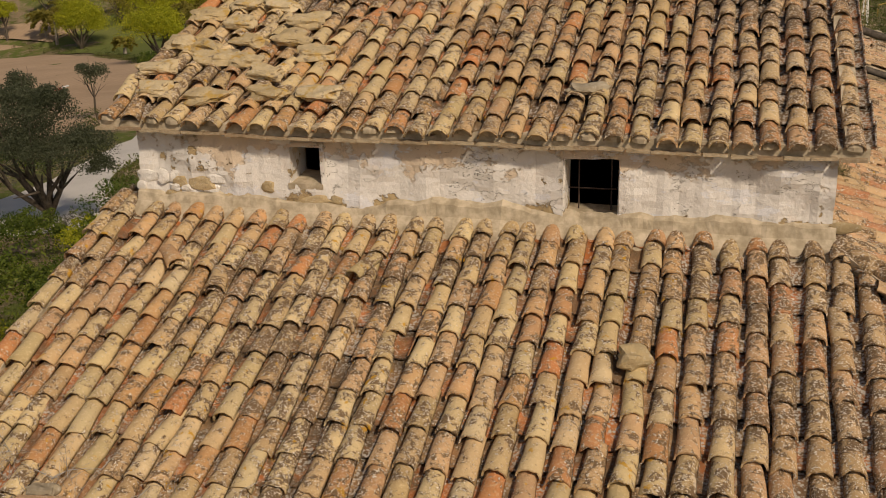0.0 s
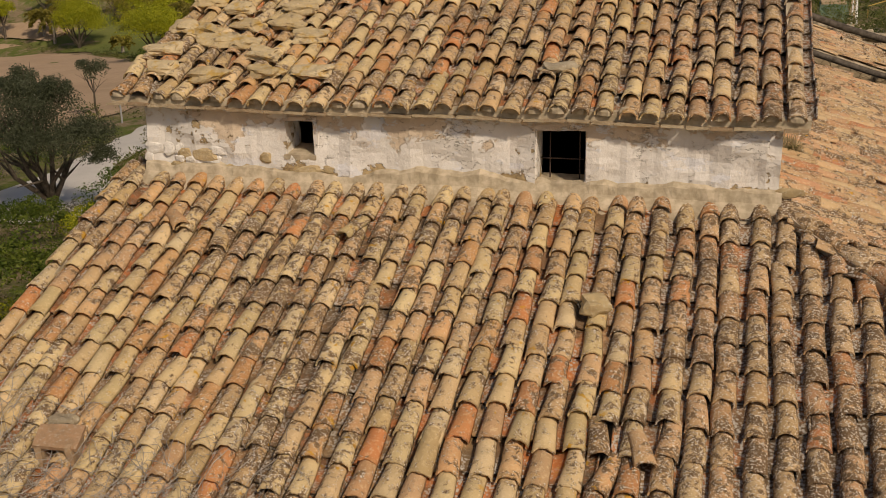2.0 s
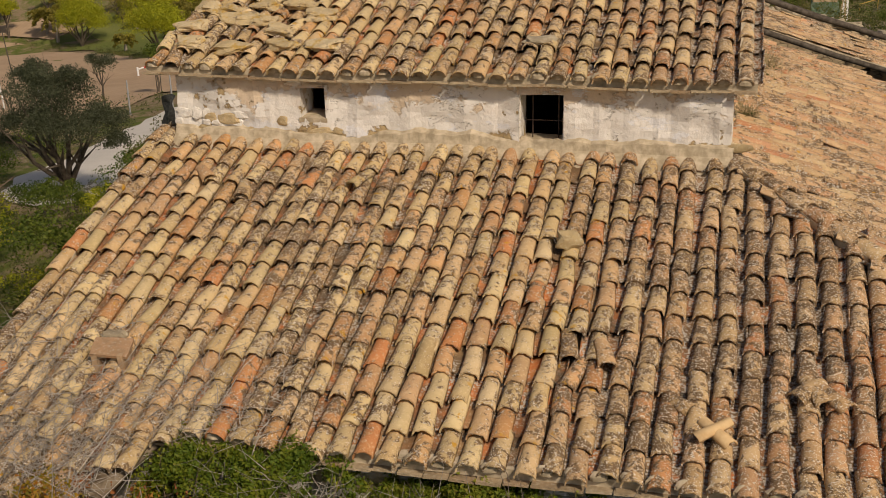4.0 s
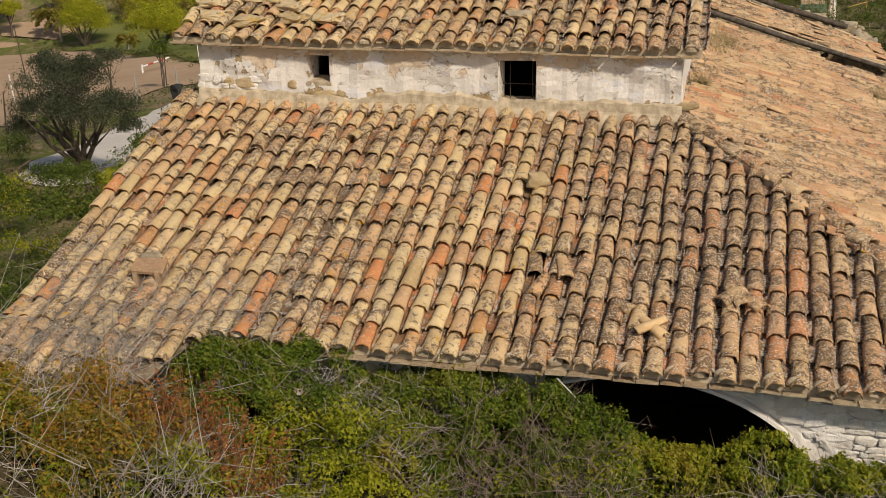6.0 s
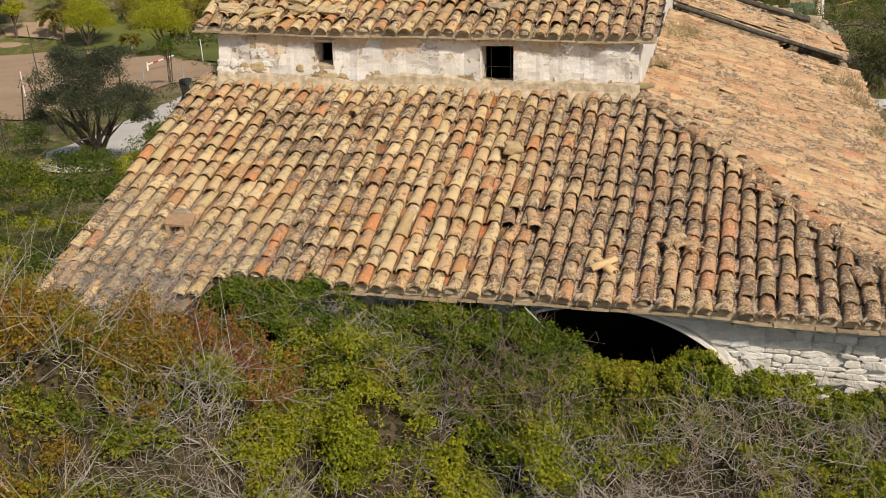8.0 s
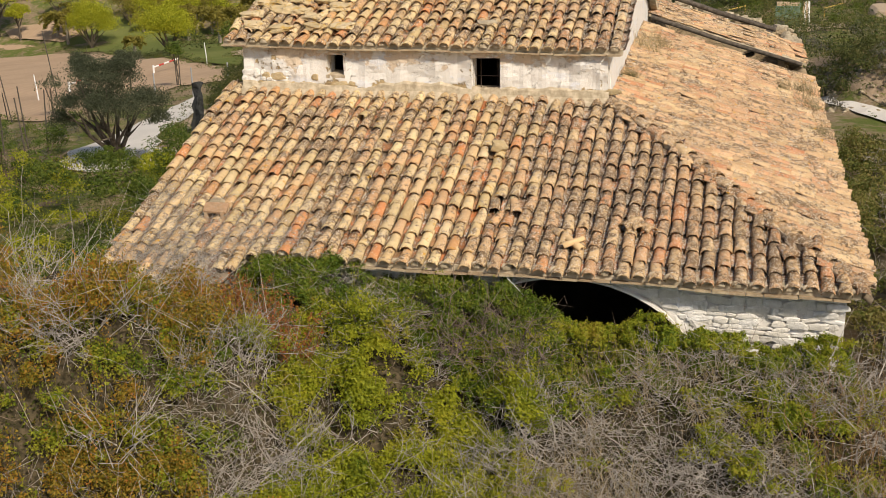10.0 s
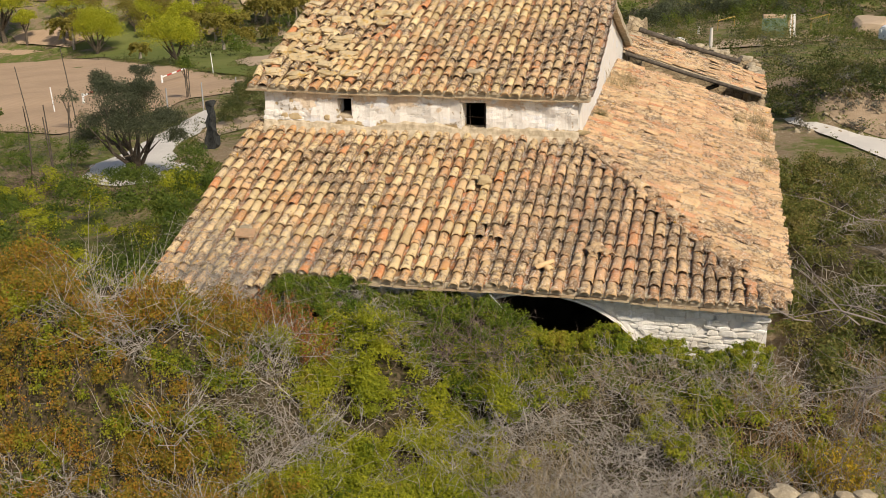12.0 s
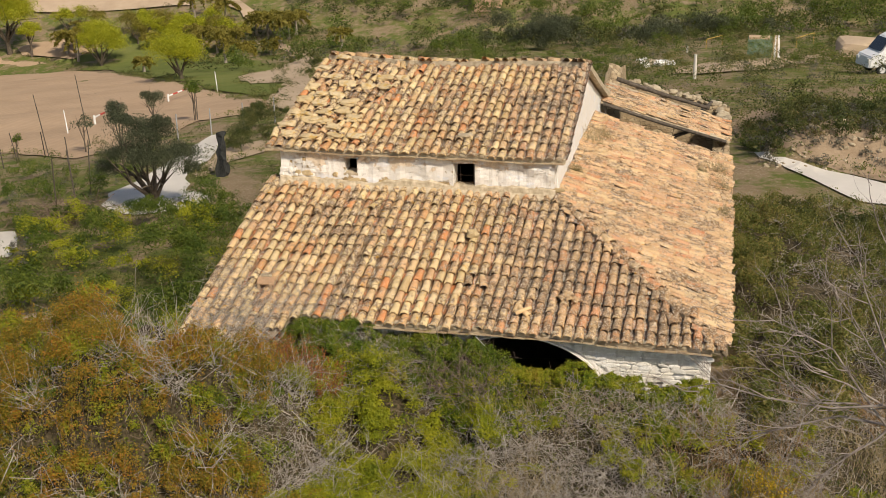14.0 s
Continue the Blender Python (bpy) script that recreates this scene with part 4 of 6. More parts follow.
def thicket_bushes(name, spots, per, size, leaf, label, category, seed):
    at, out = bush_cloud(spots, per, seed, 8)
    put(name, leaves_mesh(name, at, size, leaf, tri=True, out=out), label=label, category=category, kind="stuff")


def anywhere(x, y):
    return x > -99


LIME = leaf_material("lime_leaf", [(0, (0.13, 0.18, 0.014)), (0.5, (0.33, 0.35, 0.02)), (1, (0.50, 0.45, 0.035))], 0.5)
HEDGE = leaf_material("hedge_leaf", [(0, (0.045, 0.09, 0.010)), (0.35, (0.11, 0.17, 0.015)), (0.65, (0.21, 0.24, 0.022)), (0.85, (0.27, 0.24, 0.04)), (1, (0.28, 0.18, 0.05))], 0.5)
thicket_bushes("russet_shrubs", thicket_spots(430, -8.6, -0.3, -10.0, -4.6, (0.16, 0.42), 0.14, lambda x, y: russet_spots(x, y) > 0.0, 41, 1.15), 560, 0.036, RUSSET, "shrubs with russet and olive leaves before the house", "shrubs", 51)
thicket_bushes("olive_shrubs", thicket_spots(300, -8.6, 0.6, -10.0, -4.6, (0.16, 0.40), -0.02, lambda x, y: russet_spots(x, y) > -0.7, 42), 520, 0.038, BRAMBLE, "olive-green shrubs among russet ones", "shrubs", 52)
thicket_bushes("hedge_brambles", thicket_spots(330, -3.0, 1.6, -5.2, -4.1, (0.08, 0.24), -0.02, anywhere, 43), 400, 0.034, HEDGE, "green brambles grown up to the eaves", "brambles", 53)
thicket_bushes("hedge_brambles", thicket_spots(170, 1.5, 5.15, -4.8, -4.25, (0.07, 0.16), 0.0, anywhere, 49), 230, 0.036, BRAMBLE, "green brambles under the arch and the white wall", "brambles", 59)
thicket_bushes("hedge_brambles", thicket_spots(150, 1.4, 5.2, -5.3, -4.3, (0.12, 0.22), -0.2, anywhere, 50), 260, 0.038, HEDGE, "lower brambles under the arch and the white wall", "brambles", 60)
thicket_bushes("lime_bushes", thicket_spots(230, -1.7, 1.6, -9.5, -4.8, (0.18, 0.42), 0.0, lambda x, y: (dry_spots(x, y) < 0.15) & (russet_spots(x, y) < 0.3), 44, 0.75), 800, 0.038, LIME, "low yellow-green bushes before the house", "bushes", 54)
thicket_bushes("bramble_thicket", thicket_spots(430, 0.4, 9.0, -10.2, -4.8, (0.10, 0.30), -0.02, lambda x, y: dry_spots(x, y) < 0.6, 45, 0.7), 300, 0.038, BRAMBLE, "low green brambles between dry canes", "brambles", 55)
thicket_bushes("bramble_thicket", thicket_spots(300, -8, 1.5, -10.2, -4.6, (0.14, 0.34), -0.16, anywhere, 46, 0.8), 280, 0.04, HEDGE, "dark green brambles filling the thicket", "brambles", 56)
thicket_bushes("bramble_thicket", thicket_spots(260, 5.4, 11, -5, 13, (0.25, 0.6), 0.0, lambda x, y: fbm(x, y, 1.1, 4) < 0.45, 47), 480, 0.05, SIDE_LEAF, "brambles and grass along the side wall", "brambles", 57)
thicket_bushes("bramble_thicket", thicket_spots(110, -11, -4.4, -5, 3, (0.25, 0.55), 0.0, anywhere, 48), 600, 0.05, BRAMBLE, "brambles beside the west wall", "brambles", 58)


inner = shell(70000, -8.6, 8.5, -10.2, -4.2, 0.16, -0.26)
put("bramble_leaves", leaves_mesh("bramble_leaves", inner, 0.05, INNER, tri=True), label="leaves within the bramble thicket, coloured darker for the shade there", category="brambles", kind="stuff")


def canes(n, x0, x1, y0, y1, reach, rise_, radius, material, name, label, where=None, deep=0.12):
    foot = shell(n, x0, x1, y0, y1, deep, 0.0, where)
    m = len(foot)
    tip = foot + np.stack([rng.normal(0, reach, m), rng.normal(0, reach, m), rng.uniform(*rise_, m)], 1)
    put(name, stems_mesh(name, foot, tip, rng.uniform(radius * 0.5, radius * 1.4, m), material, 0.5, 2), label=label, category="dry canes", kind="stuff")


canes(14000, -0.5, 7.0, -9.8, -4.6, 0.20, (-0.05, 0.22), 0.0046, TWIG, "dry_canes", "tangle of pale grey canes before the arch", lambda x, y: dry_spots(x, y) > -0.15, 0.12)
canes(1300, -8.6, 0, -9.8, -4.6, 0.22, (-0.05, 0.35), 0.0048, TWIG, "dry_canes", "grey dry canes among the russet shrubs", lambda x, y: fbm(x, y, 1.5, 23) > 0.0, 0.10)
canes(4500, -8.6, 8, -10.2, -4.2, 0.16, (-0.1, 0.4), 0.0045, TWIG_DARK, "dead_stems", "brown dead stems standing out of the brambles", anywhere, 0.28)
canes(17000, 0.4, 9, -10.2, -4.8, 0.11, (0.10, 0.40), 0.0036, STRAW, "dry_grass", "pale dry grass in tufts", lambda x, y: (fbm(x, y, 1.6, 12) + 0.12 * (x - 3) > -0.1) & (dry_spots(x, y) > 0.0), 0.22)
canes(3600, -2.4, 1.6, -7.5, -4.5, 0.20, (-0.02, 0.3), 0.0044, TWIG, "dry_canes", "dry canes through the low green bushes", lambda x, y: fbm(x, y, 1.8, 29) > -0.1, 0.05)
RUST = plain_material("rusty_grass", (0.20, 0.115, 0.05), (0.34, 0.20, 0.09), 4, 0.9, 0.2)
canes(7000, 4.5, 10.5, -9, -3, 0.10, (0.15, 0.55), 0.0038, RUST, "rusty_grass", "rust-brown dry grass in tufts", lambda x, y: fbm(x, y, 1.3, 17) > 0.15, 0.25)
canes(3000, 6.6, 12, -9, 0, 0.25, (0.0, 0.4), 0.0055, TWIG, "dry_canes", "grey canes and dead stalks below the bare tree")
canes(3800, 5, 12, -5, 13, 0.22, (0.0, 0.35), 0.0055, TWIG, "dry_canes", "grey canes beside the side wall")


# upright shoots with leaves set along them
def sprays(name, n, x0, x1, y0, y1, tall, per, size, leaf, label, where, category="shrubs"):
    foot = shell(n, x0, x1, y0, y1, 0.05, -0.20, where)
    m = len(foot)
    h = rng.uniform(*tall, m)[:, None]
    tip = foot + np.concatenate([rng.normal(0, 0.22, (m, 2)) * h, h], 1)
    shrub = put(name, stems_mesh(name, foot, tip, rng.uniform(0.003, 0.007, m), TWIG_DARK, 0.15), label=label, category=category, kind="stuff")
    t = rng.uniform(0.2, 1.0, (m, per, 1))
    off = rng.normal(0, 0.038, (m, per, 3)) * (1.3 - t)
    at = foot[:, None] * (1 - t) + tip[:, None] * t + off
    put("leaves", leaves_mesh("leaves", at.reshape(-1, 3), size, leaf, tri=True, out=(off / 0.05).reshape(-1, 3)), shrub)


sprays("russet_shoots", 1500, -9, -0.8, -9.8, -4.9, (0.35, 0.8), 42, 0.034, RUSSET, "upright shoots with russet leaves over the thicket", lambda x, y: (russet_spots(x, y) > 0.0) & (fbm(x, y, 2.6, 31) > -0.1))
REDDISH = leaf_material("reddish_leaf", [(0.0, (0.16, 0.07, 0.02)), (0.5, (0.36, 0.12, 0.035)), (1.0, (0.42, 0.20, 0.05))], 0.3)
sprays("red_shoots", 330, -2.7, -1.3, -6.1, -4.9, (0.45, 0.95), 40, 0.034, REDDISH, "upright shoots with dry red-brown leaves", lambda x, y: np.minimum(np.hypot(x + 2.3, y + 5.3), np.hypot(x + 1.6, y + 5.6)) < 0.34)
FLOWER = leaf_material("yellow_flower", [(0, (0.10, 0.14, 0.015)), (0.5, (0.45, 0.30, 0.02)), (1, (0.65, 0.45, 0.03))], 0.2)
sprays("flowering_shoots", 350, 5.3, 6.7, -7.6, -6.6, (0.4, 0.8), 26, 0.04, FLOWER, "shoots with small yellow flowers in dry grass", lambda x, y: np.hypot(x - 6.0, y + 7.0) < 0.35)
sprays("green_shoots", 1300, -9, 4.8, -9.8, -4.4, (0.22, 0.5), 34, 0.036, BRAMBLE, "upright yellow-green shoots over the thicket", lambda x, y: dry_spots(x, y) < 0.1)


# dead bushes: grey stems that fan out of one foot and fork twice
def dead_bush(x, y, reach, seed, label, bark):
    g = np.random.default_rng(seed)
    z = float(thicket_top(x, y)) - 0.40
    n = 11
    foot = np.array([x, y, z]) + g.normal(0, 0.22, (n, 3)) * (1, 1, 0.3)
    a = g.uniform(0, 6.28, n)
    out = reach * g.uniform(0.55, 1.0, n)
    tip = foot + np.stack([np.cos(a) * out * 0.75, np.sin(a) * out * 0.75, out * g.uniform(0.35, 0.95, n)], 1)
    feet, tips, rad = [foot], [tip], [np.full(n, 0.010)]
    for times, share, thick in ((4, 0.6, 0.0062), (4, 0.6, 0.004)):
        f, t = np.repeat(feet[-1], times, 0), np.repeat(tips[-1], times, 0)
        k = g.uniform(0.3, 0.95, (len(f), 1))
        way = (t - f) + g.normal(0, 0.75, f.shape) * np.linalg.norm(t - f, axis=1, keepdims=True)
        start = f + (t - f) * k
        feet.append(start), tips.append(start + way * share * g.uniform(0.5, 1.1, (len(f), 1))), rad.append(np.full(len(f), thick))
    me = stems_mesh("dead_bush", np.concatenate(feet), np.concatenate(tips), np.concatenate(rad) * g.uniform(0.7, 1.2, sum(len(q) for q in rad)), bark, 0.7, 2)
    put("dead_bush", me, label=label, category="dead bush", group="dead bushes in the thicket")


g = np.random.default_rng(91)
bare = [(-1.5, -7.0), (-2.9, -7.6), (-4.2, -8.6), (-3.6, -5.9), (-5.8, -7.9), (-2.2, -8.6), (-4.9, -6.3), (-3.3, -8.2), (-1.9, -7.8), (-5.2, -8.8), (-6.2, -8.6), (-4.0, -7.3), (-0.9, -7.3), (-2.7, -6.6), (-3.4, -6.9), (-4.6, -7.0), (-2.0, -6.5), (-1.2, -6.2),
        (-5.6, -7.0), (-3.0, -5.4), (-2.2, -9.2), (-3.9, -9.4), (-0.5, -8.9), (-4.4, -5.7)]
for k, (x, y) in enumerate(bare):
    dead_bush(x + g.normal(0, 0.1), y + g.normal(0, 0.1), g.uniform(0.5, 0.85), 300 + k, "bare grey bush of dry forked twigs", TWIG)
low = [(0.4, -6.9), (1.6, -7.2), (3.3, -6.0), (4.9, -6.2), (5.6, -5.3), (6.6, -5.6), (5.9, -7.4), (2.9, -8.3), (6.3, -4.2), (6.9, -6.9), (1.9, -5.8), (2.6, -6.6), (4.1, -7.1), (0.9, -8.3), (3.6, -7.6), (5.1, -7.9), (2.3, -7.5), (4.6, -5.2), (1.2, -6.2)]
for k, (x, y) in enumerate(low):
    dead_bush(x, y, g.uniform(0.4, 0.62), 350 + k, "low tangle of dry grey twigs", TWIG)
UMBER = plain_material("umber_twig", (0.12, 0.09, 0.07), (0.27, 0.21, 0.17), 9, 0.9, 0.2)
for k, (x, y) in enumerate([(0.2, -4.75), (0.55, -4.7), (0.85, -4.65), (1.15, -4.7), (0.4, -4.95), (0.95, -4.95), (-0.3, -4.9)]):
    dead_bush(x, y, 0.5, 380 + k, "dark dry bush beside the arch", UMBER)

# dead vines over the lower corner of the roof
n = 6000
x, y = rng.uniform(-4.5, -0.6, n), rng.uniform(-4.95, -2.8, n)
ok = (y > -4.25) | (x < -2.9)
x, y = x[ok], y[ok]
ok = rng.random(len(x)) < np.clip(1.3 - (y + 4.9) / 1.5 - np.clip(x + 2.6, 0, 3) * 0.5 + 0.3 * fbm(x, y, 2.0, 3), 0, 1)
x, y = x[ok], y[ok]
z = LOW_EAVE[1] + (y - LOW_EAVE[0]) * 0.307 + rng.uniform(0.05, 0.15, len(x))
foot = np.stack([x, y, z], 1)
step = np.stack([rng.normal(0, 0.25, len(x)), rng.normal(0, 0.25, len(x))], 1)
tip = foot + np.stack([step[:, 0], step[:, 1], step[:, 1] * 0.307 + rng.uniform(-0.02, 0.14, len(x))], 1)
put("dead_vines", stems_mesh("dead_vines", foot, tip, rng.uniform(0.002, 0.0045, len(x)), TWIG, 0.4), label="grey dead vines lying over the roof tiles", category="vines", kind="stuff")

# ---- ruined outbuilding behind the side roof ----


def rubble_material(name):
    n = Nodes(name, 0.95, 0.1)
    at = n.scaled(1, 1, 1.6)
    color = n.mix(n.cells(5.5, out="Color", at=at), (0.34, 0.25, 0.15), (0.56, 0.46, 0.31))
    color = n.mix(n.step(n.noise(3, 5), 0.4, 0.7, 0, 0.5), color, (0.30, 0.22, 0.13))
    gap = n.step(n.cells(5.5, "DISTANCE_TO_EDGE", at=at), 0.05, 0.01)
    color = n.mix(n.math("MULTIPLY", gap, 0.75), color, (0.13, 0.095, 0.06))
    return n.finish(color, n.math("SUBTRACT", n.noise(18, 5), gap), 0.9, 0.05)


RUBBLE = rubble_material("rubble_masonry")
ruin = empty("ruined_outbuilding", "roofless rubble outbuilding with a last strip of tiled roof", "ruin")


def ragged_wall(x0, x1, y0, y1, z0, top, name="rubble_wall", label=""):
    """A rubble wall with a broken top; top(x, y) gives its height."""
    bm = rough_box(x0, x1, y0, y1, 0, 1, 0.0, 9)
    for v in bm.verts:
        h = top(v.co.x, v.co.y) + 0.12 * float(fbm(v.co.x * 3, v.co.y * 3, 1.7, 2))
        v.co.z = z0 + (h - z0) * v.co.z
        v.co += noise.noise_vector(v.co * 3.0) * 0.05
    return part(name, bm, RUBBLE, ruin, label)


ragged_wall(1.9, 5.4, 14.1, 14.6, -1.2, lambda x, y: 3.35 - 0.22 * (x - 2.5))
ragged_wall(4.95, 5.42, 8.6, 14.1, -1.2, lambda x, y: 2.62)
ragged_wall(1.45, 2.0, 12.6, 14.7, -1.2, lambda x, y: 3.75 + 0.25 * smooth01((y - 12.9) / 0.6), label="taller stump of rubble wall")
ragged_wall(XR, SIDE, BACK - 0.02, BACK + 0.3, -1.2, lambda x, y: 3.5 - 0.36 * (x - XR))
part("earth_floor", rough_box(1.8, 5.0, 8.5, 14.2, -1.5, -0.9, 0.05, 4), DUST, ruin)
d = (XR - 5.42, 4.0 - 2.74)
strip_m = [(1.75, 9.2, 3.96), (5.42, 10.15, 2.70), (5.42, 12.7, 2.70), (1.75, 11.9, 3.96)]
bm = bmesh.new()
lower = [bm.verts.new(p) for p in strip_m]
upper_v = [bm.verts.new((p[0], p[1], p[2] + 0.05)) for p in strip_m]
bm.faces.new(lower[::-1]), bm.faces.new(upper_v)
for i in range(4):
    bm.faces.new((lower[i], lower[(i + 1) % 4], upper_v[(i + 1) % 4], upper_v[i]))
strip = part("roof_strip", bm, MORTAR, ruin, "surviving strip of tiled roof")
r = random.Random(4)
flat = []
turn = slope_matrix((0, 0, 0), (0, 1, 0), (d[0], 0, d[1]))
for c in range(11):
    for q in range(12):
        p = Vector((5.44 + d[0] * q / 12, 10.3 - 1.0 * q / 12 + c * 0.215, 2.735 + d[1] * q / 12 + r.uniform(-0.01, 0.03)))
        if r.random() < 0.9:
            flat.append((r.randrange(10), Matrix.Translation(p) @ turn @ pose(0, 0, 0, r.gauss(0, 3), r.gauss(0, 8), r.gauss(0, 5)) @ Matrix.Diagonal((1.3, 1, 0.6, 1))))
joined("roof_tiles", flat, SHAPES, TILE_SIDE_JOINED, strip)
for a, b, rad in (((1.8, 9.2, 3.95), (5.3, 10.1, 2.75), 0.055), ((1.95, 11.95, 4.1), (4.75, 12.7, 3.12), 0.07), ((2.2, 9.3, 2.5), (4.2, 10.3, 2.95), 0.06), ((4.5, 12.75, 3.0), (4.8, 14.2, 2.95), 0.07)):
    v, f = tubes([(np.array([a, (np.array(a) + b) / 2 + (0, 0, -0.03), b]), (rad, rad * 0.95, rad * 0.85))], 7)
    put("beam", big_mesh("beam", v, f, WOOD, True), ruin, "weathered grey roof beam")
v, f = tubes([(np.array([(1.86, 9.5, 3.2), (1.87, 9.3, 3.9)]), (0.05, 0.05))], 6)
put("prop", big_mesh("prop", v, f, WOOD), ruin, "dark timber prop at the gable corner")
STONES = []
for s in range(6):
    bm = stone_lump(s, 1.0, 0.8, 0.55)
    me = bpy.data.meshes.new("stone")
    bm.to_mesh(me), bm.free()
    me.materials.append(STONE)
    STONES.append(me)
for k in range(44):
    x = 2.1 + 3.2 * (k / 44) + r.uniform(-0.1, 0.1)
    y, z = (14.3 + r.uniform(-0.25, 0.25), 3.4 - 0.22 * (x - 2.5)) if k % 3 else (r.uniform(12.2, 14.1), 2.72)
    x = x if k % 3 else 5.2 + r.uniform(-0.15, 0.15)
    s = r.uniform(0.14, 0.38)
    put("stone", STONES[r.randrange(6)], ruin, m=pose(x, y, z + s * 0.12, r.uniform(-25, 25), r.uniform(-25, 25), r.uniform(0, 360)) @ Matrix.Diagonal((s, s, s, 1)))

# ---- fields, tracks and yard ----


def soil_material(name, a, b, scale, furrow=0.0):
    n = Nodes(name, 0.97, 0.08)
    color = n.mix(n.noise(scale, 6, 0.65), a, b)
    color = n.mix(n.step(n.noise(scale * 0.15, 4), 0.4, 0.7, 0, 0.4), color, tuple(c * 0.8 for c in a))
    bump = n.noise(scale * 6, 6, 0.7)
    if furrow:
        wave = n.node("ShaderNodeTexWave")
        n.put(wave.inputs["Vector"], n.scaled(0.55, 0.85, 0))
        wave.inputs["Scale"].default_value, wave.inputs["Distortion"].default_value = 0.9, 2.0
        color = n.mix(n.math("MULTIPLY", wave.outputs["Fac"], furrow), color, tuple(c * 0.8 for c in a))
    return n.finish(color, bump, 0.6, 0.06)


SOIL = soil_material("tilled_soil", (0.42, 0.295, 0.19), (0.52, 0.38, 0.26), 1.2, 0.2)
PALE_SOIL = soil_material("pale_bare_soil", (0.42, 0.31, 0.21), (0.55, 0.44, 0.32), 0.8)
CONCRETE = soil_material("pale_concrete", (0.58, 0.55, 0.50), (0.70, 0.66, 0.60), 1.5)
TURF = soil_material("green_turf", (0.10, 0.14, 0.03), (0.21, 0.21, 0.075), 0.35)
BANK = soil_material("stony_bank", (0.22, 0.15, 0.09), (0.44, 0.35, 0.25), 3.0)


EDGES = []


def sheet(name, outline, material, label, category, lift=0.05, step=1.5, ragged=0.5, seed=1):
    """A patch of ground cover that lies on the land inside an outline, with an uneven edge."""
    EDGES.append((outline, ragged, material is CONCRETE))
    pts = []
    for a, b in zip(outline, outline[1:] + outline[:1]):
        n = max(1, int(math.dist(a, b) / (ragged * 2.5)))
        for k in range(n):
            pts.append((a[0] + (b[0] - a[0]) * k / n, a[1] + (b[1] - a[1]) * k / n))
    bm = bmesh.new()
    verts = [bm.verts.new((x + ragged * 0.5 * float(fbm(x, y, 1.1 / ragged, seed)), y + ragged * 0.5 * float(fbm(x, y, 1.3 / ragged, seed + 3)), 0)) for x, y in pts]
    bm.faces.new(verts)
    lo = [min(p[i] for p in pts) for i in (0, 1)]
    hi = [max(p[i] for p in pts) for i in (0, 1)]
    for axis in (0, 1):
        c = lo[axis] + step
        while c < hi[axis]:
            normal = [0, 0, 0]
            normal[axis] = 1
            bmesh.ops.bisect_plane(bm, geom=bm.verts[:] + bm.edges[:] + bm.faces[:], plane_co=[c if i == axis else 0 for i in range(3)], plane_no=normal)
            c += step
    bmesh.ops.triangulate(bm, faces=bm.faces[:])
    for v in bm.verts:
        v.co.z = float(ground_height(v.co.x, v.co.y)) + lift
    bmesh.ops.recalc_face_normals(bm, faces=bm.faces[:])
    if sum(f.normal.z for f in bm.faces) < 0:
        bmesh.ops.reverse_faces(bm, faces=bm.faces[:])
    me = bpy.data.meshes.new(name)
    bm.to_mesh(me), bm.free()
    me.materials.append(material)
    return put(name, me, label=label, category=category, kind="structure")


sheet("field", [(-99.2, 118.0), (-94.0, 118.4), (-83.6, 115.1), (-65.7, 99.8), (-51.9, 83.3), (-34.4, 60.5), (-27.6, 52.2), (-22.9, 46.4), (-23.6, 42.9), (-25.0, 38.6), (-25.0, 30.4), (-26.8, 27.5), (-32.8, 30.7), (-36.8, 32.2)], SOIL,
      "bare tilled field of reddish brown soil", "field", 0.06, 1.2, 0.8)
sheet("far_field", [(-90.3, 118.4), (-81.0, 116.1), (-79.5, 119.0), (-80.9, 120.7), (-83.1, 123.0), (-91.0, 122.5), (-92.6, 120.6)], SOIL, "smaller bare field behind the trees", "field", 0.25, 5.0, 0.8)
sheet("bare_terrace", [(-101.3, 135.3), (-96.4, 131.8), (-90.7, 131.9), (-84.7, 131.3), (-77.3, 131.3), (-70.6, 130.8), (-71.8, 133.3), (-77.0, 138.7), (-97.9, 141.4), (-104.6, 139.1)], PALE_SOIL, "pale bare terrace on the far slope", "terrace", 0.3, 8.0, 1.5)
sheet("turf", [(-84.0, 116.0), (-67.8, 104.0), (-49.4, 82.3), (-35.4, 63.0), (-27.1, 53.7), (-27.5, 58.7), (-40.5, 91.0), (-56.2, 116.9), (-66.5, 121.5), (-79.1, 124.0), (-79.2, 118.4)], TURF, "green turf between the orchard trees", "grass", 0.1, 4.0, 1.2)
sheet("dirt_track", [(-38.8, 75.2), (-39.8, 84.5), (-40.5, 91.0), (-43.9, 106.0), (-49.8, 114.6), (-56.0, 118.3), (-54.0, 119.3), (-46.5, 114.0), (-39.5, 99.0), (-32.8, 77.4), (-23.1, 53.7), (-20.1, 41.1), (-23.9, 46.0), (-29.9, 64.8), (-34.2, 67.1)], PALE_SOIL,
      "worn dirt track beside the orchard", "track", 0.2, 3.0, 0.8)
sheet("dirt_slope", [(-66.2, 131.9), (-61.2, 128.1), (-57.9, 124.1), (-56.5, 124.4), (-59.0, 128.1), (-63.9, 132.7), (-67.0, 134.7)], PALE_SOIL, "pale eroded gully on the far slope", "slope", 0.35, 6.0, 1.0)
